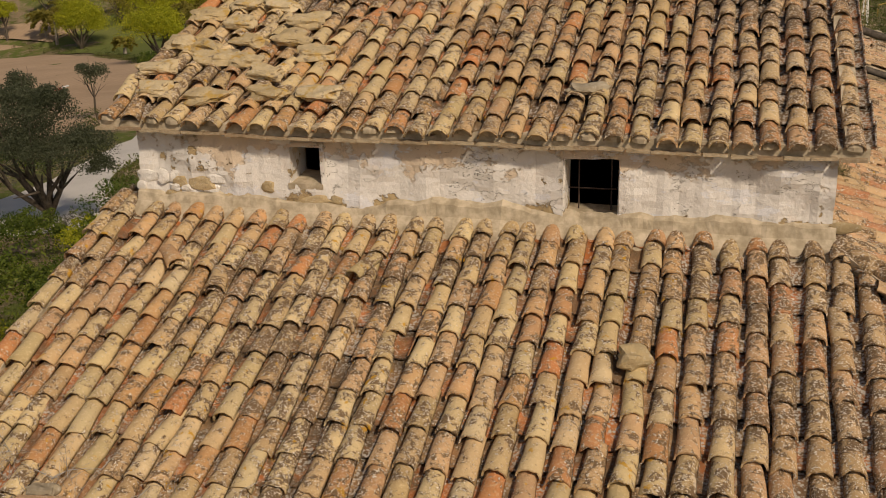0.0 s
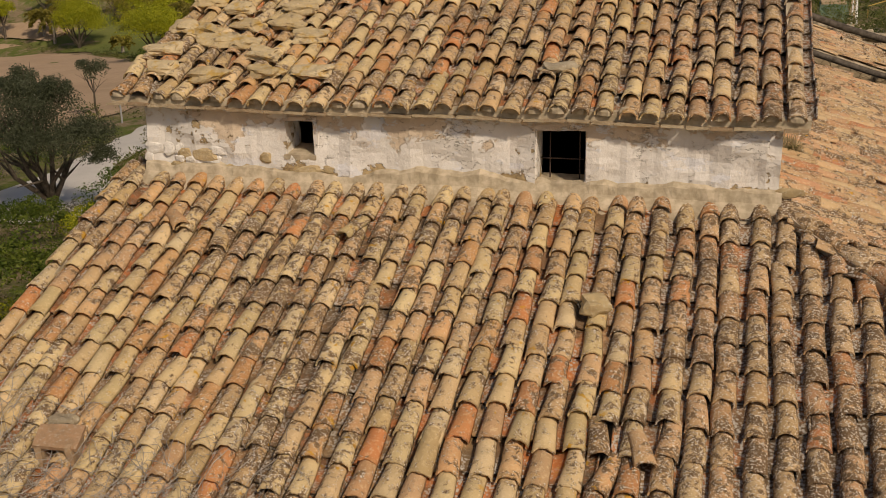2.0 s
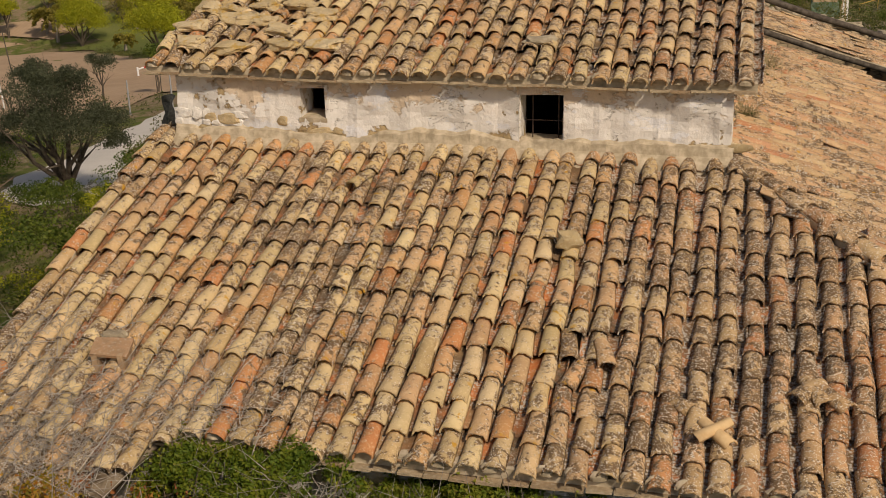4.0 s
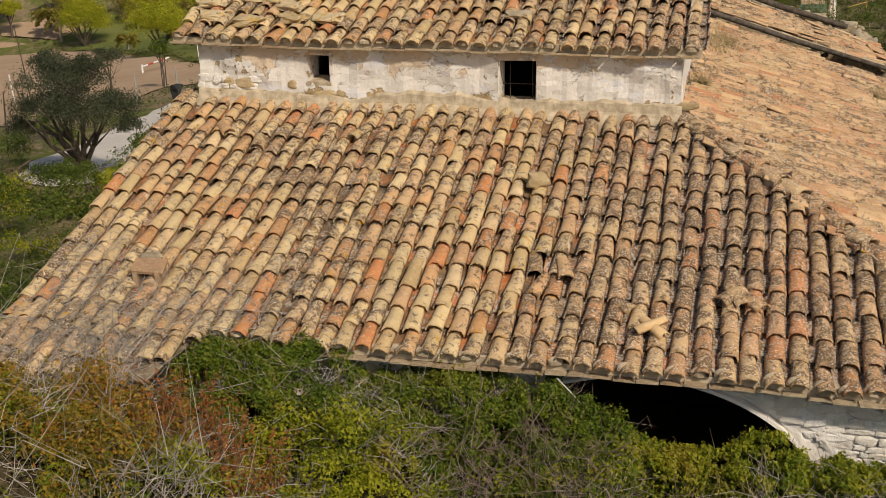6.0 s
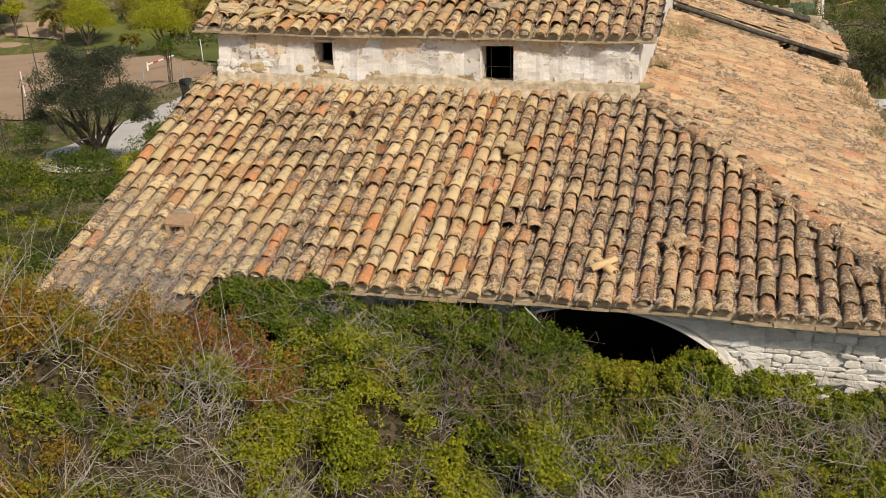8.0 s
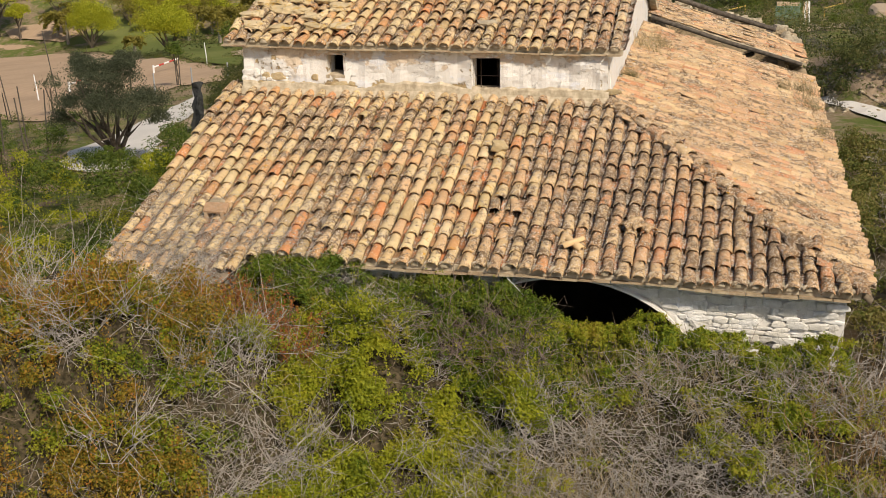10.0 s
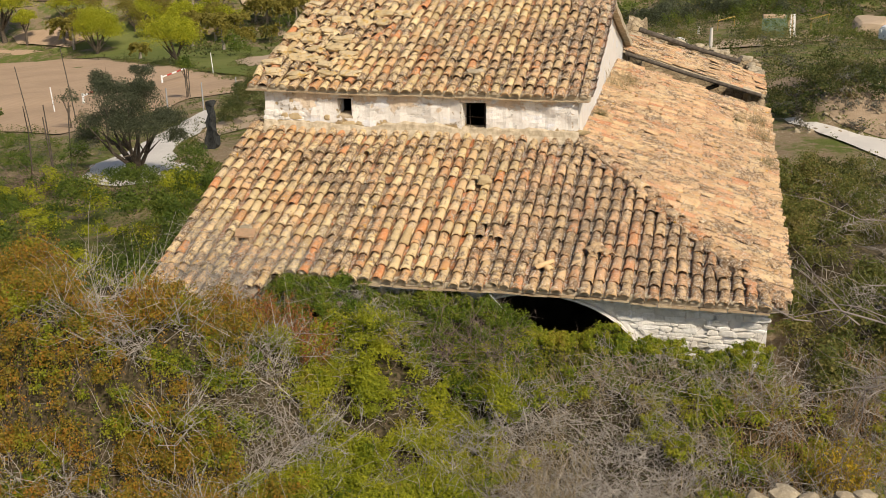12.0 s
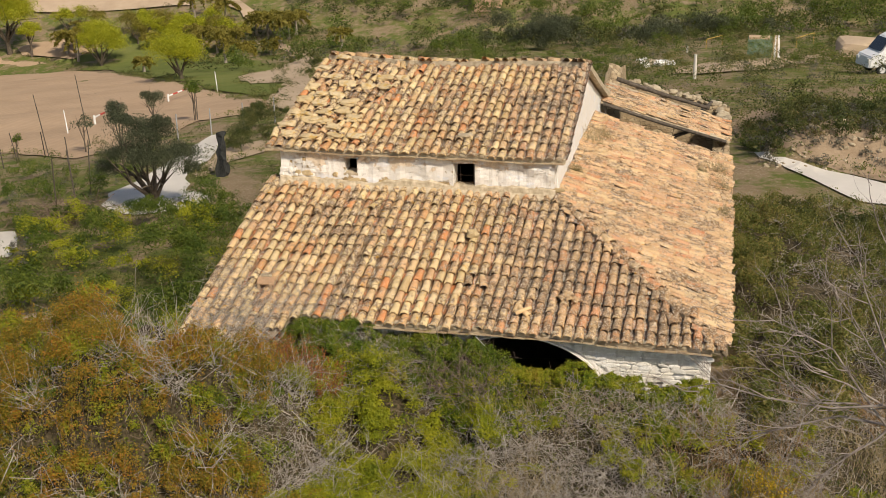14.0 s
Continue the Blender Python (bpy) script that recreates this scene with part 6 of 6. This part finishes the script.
for k, (x, y) in enumerate(SLABS_AT):
    bm = stone_lump(60 + k, r.uniform(0.32, 0.48), r.uniform(0.19, 0.25), r.uniform(0.08, 0.12), 3, 0.6, 0.65)
    me = bpy.data.meshes.new("stone_slab")
    bm.to_mesh(me), bm.free()
    me.materials.append(SLAB)
    ob = put("stone_slab", me, label="flat lichen-covered stone weighing down the roof tiles", category="stone", group="stones on the roof",
             m=pose(x, y, upper_z(y) + float(sag(x, y)) + 0.155, UP_SLOPE + r.uniform(-4, 4), r.uniform(-5, 5), r.uniform(-20, 14)))


def loose_stone(x, y, z, size, seed, label, material=STONE, tilt=(10, 5, 30)):
    bm = stone_lump(seed, *size, 3, 0.6, 0.5)
    me = bpy.data.meshes.new("loose_stone")
    bm.to_mesh(me), bm.free()
    me.materials.append(material)
    return put("loose_stone", me, label=label, category="stone", m=pose(x, y, z, *tilt))


loose_stone(0.31, -1.62, lower_z(-1.62) + 0.17, (0.22, 0.19, 0.16), 8, "pale lump of mortar lying on the tiles", FOOT_STONE)
loose_stone(-0.32, 0.57, upper_z(0.57) + 0.15, (0.34, 0.16, 0.08), 6, "flat stone lying on the upper roof", STONE, (16, 0, 10))
loose_stone(3.9, -5.02, 1.50, (0.15, 0.11, 0.16), 7, "pale stone block in the brambles", SLAB)


FRESH = plain_material("fresh_clay", (0.60, 0.40, 0.20), (0.68, 0.49, 0.27), 14, 0.9, 0.4)


def shard(x, y, turn, roll, label, k=0, lift=0.10, scale=(1, 0.8, 1)):
    """A broken tile lying loose."""
    me = COVERS[k].copy()
    me.name = "broken_tile"
    if label.startswith("pale"):
        me.materials[0] = FRESH
    return put("broken_tile", me, label=label, category="roof tile", group="loose tiles on the roof",
               m=pose(x, y, lower_z(y) + float(sag(x, y)) + lift, LOW_SLOPE, 0, 0) @ pose(0, 0, 0, 0, roll, turn) @ Matrix.Diagonal((*scale, 1)))


shard(1.86, -3.90, 40, 5, "pale broken tile laid across the roof", 1, 0.125, (0.7, 0.85, 0.8))
shard(1.58, -3.88, -48, 4, "pale broken tile lying loose", 2, 0.15, (0.6, 0.8, 0.7))
shard(1.55, -3.55, 55, -10, "broken tile lying loose", 4, 0.12, (0.8, 0.5, 0.8))
shard(2.72, -3.42, 38, 12, "lichened tile slipped across its row", 3)
shard(2.32, -3.35, -35, -10, "grey tile slipped askew", 5)
shard(2.55, -3.38, 25, 10, "grey tile slipped askew", 6)
shard(-2.02, -0.95, -20, -15, "whitish broken tile lying loose", 7)
shard(-3.15, -1.2, 12, 10, "bluish grey tile lying loose", 8)
shard(-3.6, -0.95, 40, 12, "broken tile beside a gap", 9)
shard(0.85, -3.15, 15, 20, "broken tile beside a hole", 2)
shard(4.75, -3.55, -12, 8, "short tile near the hip", 1)
shard(4.45, -3.75, 18, 8, "tile fallen over its neighbour", 4)

# little tile-and-brick vent low on the roof
vent = new("roof_vent")
vent.matrix_world = pose(-3.43, -3.52, lower_z(-3.52) + 0.06, 6, 0, 8) @ Matrix.Diagonal((0.7, 0.7, 0.62, 1))
tagged(vent, "small vent of bricks capped with a flat tile", "roof vent")
BRICK = stone_material("pale_brick", (0.42, 0.25, 0.14), (0.52, 0.36, 0.22))
part("brick", rough_box(-0.2, -0.13, -0.18, 0.16, -0.1, 0.22, 0.02, 2), BRICK, vent)
part("brick", rough_box(0.13, 0.2, -0.18, 0.16, -0.1, 0.22, 0.02, 2, seed=3), BRICK, vent)
part("cap", rough_box(-0.25, 0.23, -0.13, 0.2, 0.21, 0.26, 0.03, 3, pose(0, 0, 0, 10, 4, 6)), BRICK, vent, "flat clay slab")
# dark back: the shade of the vent's opening is in its colour
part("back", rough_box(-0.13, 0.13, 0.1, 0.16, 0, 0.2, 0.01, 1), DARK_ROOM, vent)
part("rubble", stone_lump(3, 0.3, 0.2, 0.16, 3, 0.5), STONE, vent, "grey stone leaning on the vent").location = (-0.05, 0.28, 0.24)

# weeds rooted in the side roof
r = random.Random(61)
for x, y, s in ((2.05, 4.9, 0.55), (2.25, 5.6, 0.4), (1.95, 2.2, 0.25), (5.2, 5.2, 0.4), (5.15, 6.4, 0.45), (5.3, 3.2, 0.3), (4.7, 5.9, 0.25)):
    z = LOW_TOP[1] - 0.353 * (x - XR) + 0.1
    g = np.random.default_rng(int(x * 100))
    foot = np.array([x, y, z - 0.05]) + g.normal(0, 0.3, (120, 3)) * (s, s * 1.6, 0.03)
    foot[:, 2] -= 0.353 * (foot[:, 0] - x)
    tuft = put("roof_weed", stems_mesh("roof_weed", foot, foot + g.normal(0, 0.22, (120, 3)) * (s, s, 0) + np.stack([np.zeros(120), np.zeros(120), g.uniform(0.3, 0.9, 120) * s], 1), 0.004, STRAW, 0.3),
               label="dry grass rooted between the roof tiles", category="weed", kind="stuff")
    put("leaves", leaves_mesh("leaves", foot + g.normal(0, 0.1, (120, 3)) * s + (0, 0, 0.12 * s), 0.04, SCRUB, tri=True), tuft)

# heap of cut branches by the stakes
x, y = (-19.1, 13.9)
g = np.random.default_rng(55)
foot = np.array([x, y, float(ground_height(x, y))]) + g.normal(0, 0.7, (160, 3)) * (1, 1, 0.12) + (0, 0, 0.25)
way = g.normal(0, 0.55, (160, 3)) * (1, 1, 0.7)
put("cut_brushwood", stems_mesh("cut_brushwood", foot - way, foot + way + (0, 0, 0.2), g.uniform(0.008, 0.022, 160), TWIG_DARK, 0.3), label="heap of cut branches beside the stakes in the yard", category="brushwood", kind="stuff")

# cable hanging across the arch
t = np.linspace(0, 1, 24)
pts = np.stack([0.95 + 0.32 * t + 0.12 * np.sin(t * 3.1), np.full(24, -4.36) - 0.02 * np.sin(5 * t), 2.72 - 0.62 * t], 1)
v, f = tubes([(pts, np.full(24, 0.006))], 5)
put("hanging_cable", big_mesh("hanging_cable", v, f, plain_material("grey_cable", (0.5, 0.5, 0.48), (0.62, 0.62, 0.6), 9, 0.5), True), label="pale cable hanging from the eave before the arch", category="cable")

# ---- bare tree in front, at the terrace ----
bare = new("bare_tree")
bare.location = (7.6, -12.6, 2.6)
tagged(bare, "leafless grey tree with long spreading twigs", "tree")
g = np.random.default_rng(77)
root = np.array([0.0, 0.0, 0.0])
fork = np.array([-0.8, -0.1, 3.45])
paths = [(np.array([root, (-0.1, 0.05, 1.8), fork]), (0.10, 0.07, 0.045))]
TIPS = [(-2.85, 0.0, 3.62), (-2.14, 0.2, 4.4), (-1.84, -0.2, 4.2), (-1.65, 0.2, 4.9), (-1.36, -0.1, 5.2), (-1.08, 0.3, 5.3), (-2.2, 0.1, 3.99), (-0.8, 0.2, 5.5), (-1.61, -0.3, 2.75), (-2.27, 0.2, 2.99)]


def twigs(start, end, rad, depth):
    start, end = np.asarray(start, float), np.asarray(end, float)
    span = np.linalg.norm(end - start)
    mid = (start + end) / 2 + g.normal(0, 0.07 * span, 3) - (0, 0, 0.03 * span)
    q1, q3 = (start + mid) / 2 + g.normal(0, 0.03 * span, 3), (mid + end) / 2 + g.normal(0, 0.03 * span, 3)
    paths.append((np.array([start, q1, mid, q3, end]), (rad, rad * 0.8, rad * 0.6, rad * 0.42, rad * 0.22)))
    if depth == 0:
        return
    for k in range(9 if depth > 1 else 5):
        f = g.uniform(0.2, 0.95)
        p = start + (end - start) * f + (mid - (start + end) / 2) * (1 - abs(2 * f - 1))
        way = (end - start) / span + g.normal(0, 0.55, 3) + (0, 0, 0.2)
        twigs(p, p + way / np.linalg.norm(way) * span * g.uniform(0.25, 0.5), rad * 0.45, depth - 1)


ASHEN = plain_material("ashen_bark", (0.16, 0.13, 0.12), (0.32, 0.28, 0.25), 7, 0.9)
v, f = tubes(paths, 6)
put("trunk", big_mesh("trunk", v, f, ASHEN, True), bare)
for tip in TIPS:
    paths.clear()
    twigs(fork + g.normal(0, 0.12, 3), tip, 0.014, 2)
    v, f = tubes(paths, 5)
    put("limb", big_mesh("limb", v, f, ASHEN, True), bare)

# dry-stone terrace wall
terrace = empty("terrace_wall", "low dry-stone terrace wall of pale rough stones", "stone wall")
r = random.Random(9)
for row in range(4):
    for k in range(22):
        x = 4.9 + k * 0.26 + r.uniform(-0.08, 0.08)
        s = r.uniform(0.24, 0.42)
        z = float(ground_height(x, -9.7)) - 0.2 + row * 0.2
        put("stone", STONES[r.randrange(6)], terrace, m=pose(x, -9.62 - 0.05 * row + r.uniform(-0.1, 0.1), z, r.uniform(-20, 20), r.uniform(-20, 20), r.uniform(0, 360)) @ Matrix.Diagonal((s, s * 0.9, s, 1)))

# stones on the bank and along the track
r = random.Random(12)
bank_stones = []
for k in range(420):
    x, y = r.uniform(6.8, 16), r.uniform(18.4, 22.5)
    z = float(ground_height(x, y)) + 0.03
    s = r.uniform(0.06, 0.28)
    bank_stones.append((r.randrange(6), pose(x, y, z, r.uniform(0, 40), r.uniform(0, 40), r.uniform(0, 360)) @ Matrix.Diagonal((s, s, s, 1))))
lump_shapes = []
for me in STONES:
    co = np.zeros(len(me.vertices) * 3)
    me.vertices.foreach_get("co", co)
    lump_shapes.append((co.reshape(-1, 3), np.array([p.vertices[:] for p in me.polygons])))
verts, faces, base = [], [], 0
for k, m in bank_stones:
    v, f = lump_shapes[k]
    a = np.array(m)
    verts.append(v @ a[:3, :3].T + a[:3, 3])
    faces.append(f + base)
    base += len(v)
put("bank_stones", big_mesh("bank_stones", np.concatenate(verts), np.concatenate(faces), stone_material("bank_stone", island=True)), label="loose stones on the earth bank", category="stones", kind="stuff")


# ---- fence, stakes and far things ----
def post(name, foot, height, rad, material, label, category, lean=(0, 0), group=""):
    x, y = foot
    z = float(ground_height(x, y))
    v, f = tubes([(np.array([(0, 0, -0.2), (lean[0] * 0.5, lean[1] * 0.5, height / 2), (lean[0], lean[1], height)]), (rad, rad, rad * 0.8))], 6)
    ob = put(name, big_mesh(name, v, f, material, True), label=label, category=category, group=group)
    ob.location = (x, y, z)
    return ob


WHITE = plain_material("white_paint", (0.72, 0.72, 0.70), (0.82, 0.82, 0.80), 6, 0.6)
RED = plain_material("red_paint", (0.45, 0.05, 0.04), (0.55, 0.08, 0.06), 6, 0.6)
NET = plain_material("dark_netting", (0.02, 0.022, 0.022), (0.05, 0.052, 0.05), 12, 0.8)
for p, h, l in (((-28.7, 28.1), 3.4, (-0.45, 0)), ((-29.2, 28.5), 1.4, (-0.1, 0)), ((-28.6, 32.0), 4.0, (-0.6, 0.3)), ((-30.0, 27.2), 1.6, (-0.25, 0)), ((-29.5, 25.3), 2.0, (-0.2, 0)), ((-25.6, 38.9), 2.0, (0, 0)), ((-25.6, 39.3), 2.0, (0.05, 0)),
                ((-20.9, 17.7), 2.6, (-0.1, 0)), ((-18.8, 14.5), 2.6, (-0.3, 0.2)), ((-20.4, 15.5), 2.2, (0.1, 0)), ((-20.4, 18.1), 2.4, (0.2, 0))):
    post("wooden_stake", p, h, 0.026, WOOD, "thin weathered wooden stake in the yard", "stake", l, "stakes in the yard")
for p in ((-33.4, 37.5), (-34.5, 61.5)):
    post("white_post", p, 1.5 if p[1] < 50 else 1.6, 0.04, WHITE, "white marker post at the field edge", "post", (-0.1, 0), "white posts")
for k in range(9):
    post("fence_post", (-23.0 + 1.3 * k, 31.5 + 1.4 * k), 1.5, 0.04, plain_material("galvanised", (0.3, 0.3, 0.3), (0.4, 0.4, 0.4), 9, 0.6) if k == 0 else bpy.data.materials["galvanised"], "thin metal fence post", "post", (0, 0), "fence along the track")
x, y = (-15.6, 20.9)
bm = rough_box(-0.19, 0.19, -0.15, 0.15, -0.1, 1.9, 0.0, 7)
for v in bm.verts:
    t = (v.co.z + 0.1) / 2.0
    v.co = Vector((v.co.x * (1.1 - 0.5 * t), v.co.y * (1.1 - 0.5 * t), v.co.z)) + noise.noise_vector(v.co * 2.6) * 0.22
me = bpy.data.meshes.new("draped_netting")
bm.to_mesh(me), bm.free()
me.materials.append(NET)
put("draped_netting", me, label="dark netting draped over a fence post", category="netting", m=pose(x, y, float(ground_height(x, y))))
for a, b in (((-33.6, 41.0), (-35.0, 46.7)), ((-36.2, 56.2), (-35.7, 59.2))):
    pa, pb = np.array([*a, float(ground_height(*a)) + 0.5]), np.array([*b, float(ground_height(*b)) + 0.7])
    bar_thing = empty("jump_pole", "red and white striped pole lying at the field edge", "pole", "striped poles")
    for k in range(5):
        v, f = tubes([(np.array([pa + (pb - pa) * k / 5, pa + (pb - pa) * (k + 1) / 5]), (0.06, 0.06))], 6)
        put("band", big_mesh("band", v, f, RED if k % 2 else WHITE), bar_thing)
    v, f = tubes([(np.array([pa - (0, 0, 0.7), pa + (0, 0, 0.15)]), (0.07, 0.07))], 6)
    put("foot", big_mesh("foot", v, f, WHITE), bar_thing)


def van(x, y, turn):
    """A white delivery van: body, glass, wheels."""
    ob = new("van")
    ob.matrix_world = pose(x, y, float(ground_height(x, y)), 0, 0, turn)
    tagged(ob, "white delivery van parked on rough ground", "van")
    paint = plain_material("van_paint", (0.72, 0.73, 0.74), (0.78, 0.79, 0.80), 3, 0.35, 0.0, 0.5)
    bm = bmesh.new()
    side = [(-2.6, 0.45), (-2.6, 2.3), (-2.4, 2.5), (0.9, 2.5), (1.35, 2.3), (1.95, 1.45), (2.6, 1.2), (2.75, 0.5)]
    left = [bm.verts.new((px, -0.95 if pz < 1.6 else -0.85, pz)) for px, pz in side]
    right = [bm.verts.new((px, 0.95 if pz < 1.6 else 0.85, pz)) for px, pz in side]
    bm.faces.new(left), bm.faces.new(right[::-1])
    for i in range(len(side)):
        j = (i + 1) % len(side)
        bm.faces.new((left[i], right[i], right[j], left[j]))
    bmesh.ops.recalc_face_normals(bm, faces=bm.faces[:])
    bmesh.ops.bevel(bm, geom=bm.edges[:], offset=0.06, segments=2, affect="EDGES")
    part("body", bm, paint, ob)
    glass = plain_material("dark_glass", (0.02, 0.022, 0.025), (0.03, 0.032, 0.035), 2, 0.1, 0.0, 0.6)
    bm = bmesh.new()
    q = [bm.verts.new(p) for p in ((1.42, -0.78, 2.24), (1.42, 0.78, 2.24), (1.96, 0.84, 1.5), (1.96, -0.84, 1.5))]
    bm.faces.new(q)
    bmesh.ops.translate(bm, verts=bm.verts[:], vec=(0.03, 0, 0.03))
    part("windscreen", bm, glass, ob)
    for sgn in (-1, 1):
        part("side_window", box(bmesh.new(), 0.55, 1.35, sgn * 0.9 - 0.02, sgn * 0.9 + 0.02, 1.5, 2.05), glass, ob)
        for wx in (-1.7, 1.8):
            bm = bmesh.new()
            bmesh.ops.create_cone(bm, cap_ends=True, segments=18, radius1=0.36, radius2=0.36, depth=0.22, matrix=pose(wx, sgn * 0.86, 0.36, 90))
            tyre = part("wheel", bm, NET, ob)
            bm = bmesh.new()
            bmesh.ops.create_cone(bm, cap_ends=True, segments=14, radius1=0.2, radius2=0.2, depth=0.24, matrix=pose(wx, sgn * 0.87, 0.36, 90))
            part("rim", bm, paint, tyre)
        part("headlight", box(bmesh.new(), 2.5, 2.72, sgn * 0.72 - 0.14, sgn * 0.72 + 0.14, 0.85, 1.08), WHITE, ob)
    return ob


VAN_AT = (15.6, 54.2)
van(VAN_AT[0] + 0.8, VAN_AT[1], 200)

# covered stack, sand, rubbish, barrier
SHEETING = plain_material("green_sheeting", (0.10, 0.17, 0.12), (0.22, 0.28, 0.20), 3, 0.8)
x, y = (8.1, 71.8)
stack = empty("covered_stack", "stack of boards under green sheeting", "stack")
stack.location = (x, y, float(ground_height(x, y)))
bm = rough_box(-0.9, 0.9, -0.6, 0.6, 0, 1.6, 0.12, 5)
part("sheet", bm, SHEETING, stack)
part("top_boards", rough_box(-0.85, 0.75, -0.6, 0.5, 1.6, 1.75, 0.05, 2), plain_material("raw_board", (0.42, 0.30, 0.18), (0.55, 0.42, 0.28), 6), stack)
for k in range(4):
    part("board", box(bmesh.new(), -0.08, 0.08, -0.03, 0.03, 0, 1.9, pose(1.0 + 0.18 * k, -0.3, 0, 0, 5 - 3 * k, 8)), WHITE if k % 2 else bpy.data.materials["raw_board"], stack)
x, y = (0.1, 66.8)
bags = empty("rubbish_heap", "heap of white bags and rubble in the grass", "rubbish")
bags.location = (x, y, float(ground_height(x, y)))
for k in range(9):
    part("bag", stone_lump(90 + k, 0.9, 0.8, 0.6, 2, 0.6), WHITE if k % 3 else STONE, bags).location = (-1.3 + 0.34 * k, 0.5 * math.sin(k * 2.1), 0.15 + 0.12 * (k % 2))
x, y = (17.4, 77.1)
bm = stone_lump(17, 6.5, 4.5, 3.0, 4, 0.25)
me = bpy.data.meshes.new("sand_heap")
bm.to_mesh(me), bm.free()
me.materials.append(PALE_SOIL)
put("sand_heap", me, label="heap of pale sand beyond the van", category="sand heap", m=pose(x, y, float(ground_height(x, y))))
YELLOW = plain_material("yellow_paint", (0.42, 0.28, 0.07), (0.5, 0.34, 0.10), 5, 0.7)
for a, b in (((3.8, 82.9), (5.2, 84.4)), ((11.7, 84.2), (13.4, 87.4))):
    barrier = empty("barrier", "yellow pole barrier at the yard", "barrier", "barriers")
    pa, pb = np.array([*a, float(ground_height(*a)) + 0.9]), np.array([*b, float(ground_height(*b)) + 1.0])
    v, f = tubes([(np.array([pa, pb]), (0.045, 0.045))], 6)
    put("rail", big_mesh("rail", v, f, YELLOW), barrier)
    for p in (pa, pb):
        v, f = tubes([(np.array([p - (0, 0, 1.1), p]), (0.04, 0.04))], 6)
        put("upright", big_mesh("upright", v, f, YELLOW), barrier)
for p, h in (((3.6, 47.4), 1.5), ((2.2, 80.7), 0.7)):
    post("concrete_post", p, h, 0.12, CONCRETE, "weathered concrete post in the grass", "post")
x, y = (-24.3, 123.0)
hut = empty("far_house", "small pinkish house far up the hillside", "house")
hut.location = (x, y, float(ground_height(x, y)))
part("wall", rough_box(-1.6, 1.6, -1.5, 1.5, -0.5, 3.2, 0.03, 2), plain_material("pink_render", (0.5, 0.32, 0.22), (0.58, 0.4, 0.3), 2), hut)
part("roof", rough_box(-1.8, 1.8, -1.7, 1.7, 3.2, 3.4, 0.04, 2), TILE_PAN, hut)
part("window", box(bmesh.new(), -0.5, 0.4, -1.56, -1.5, 1.2, 2.3), NET, hut)
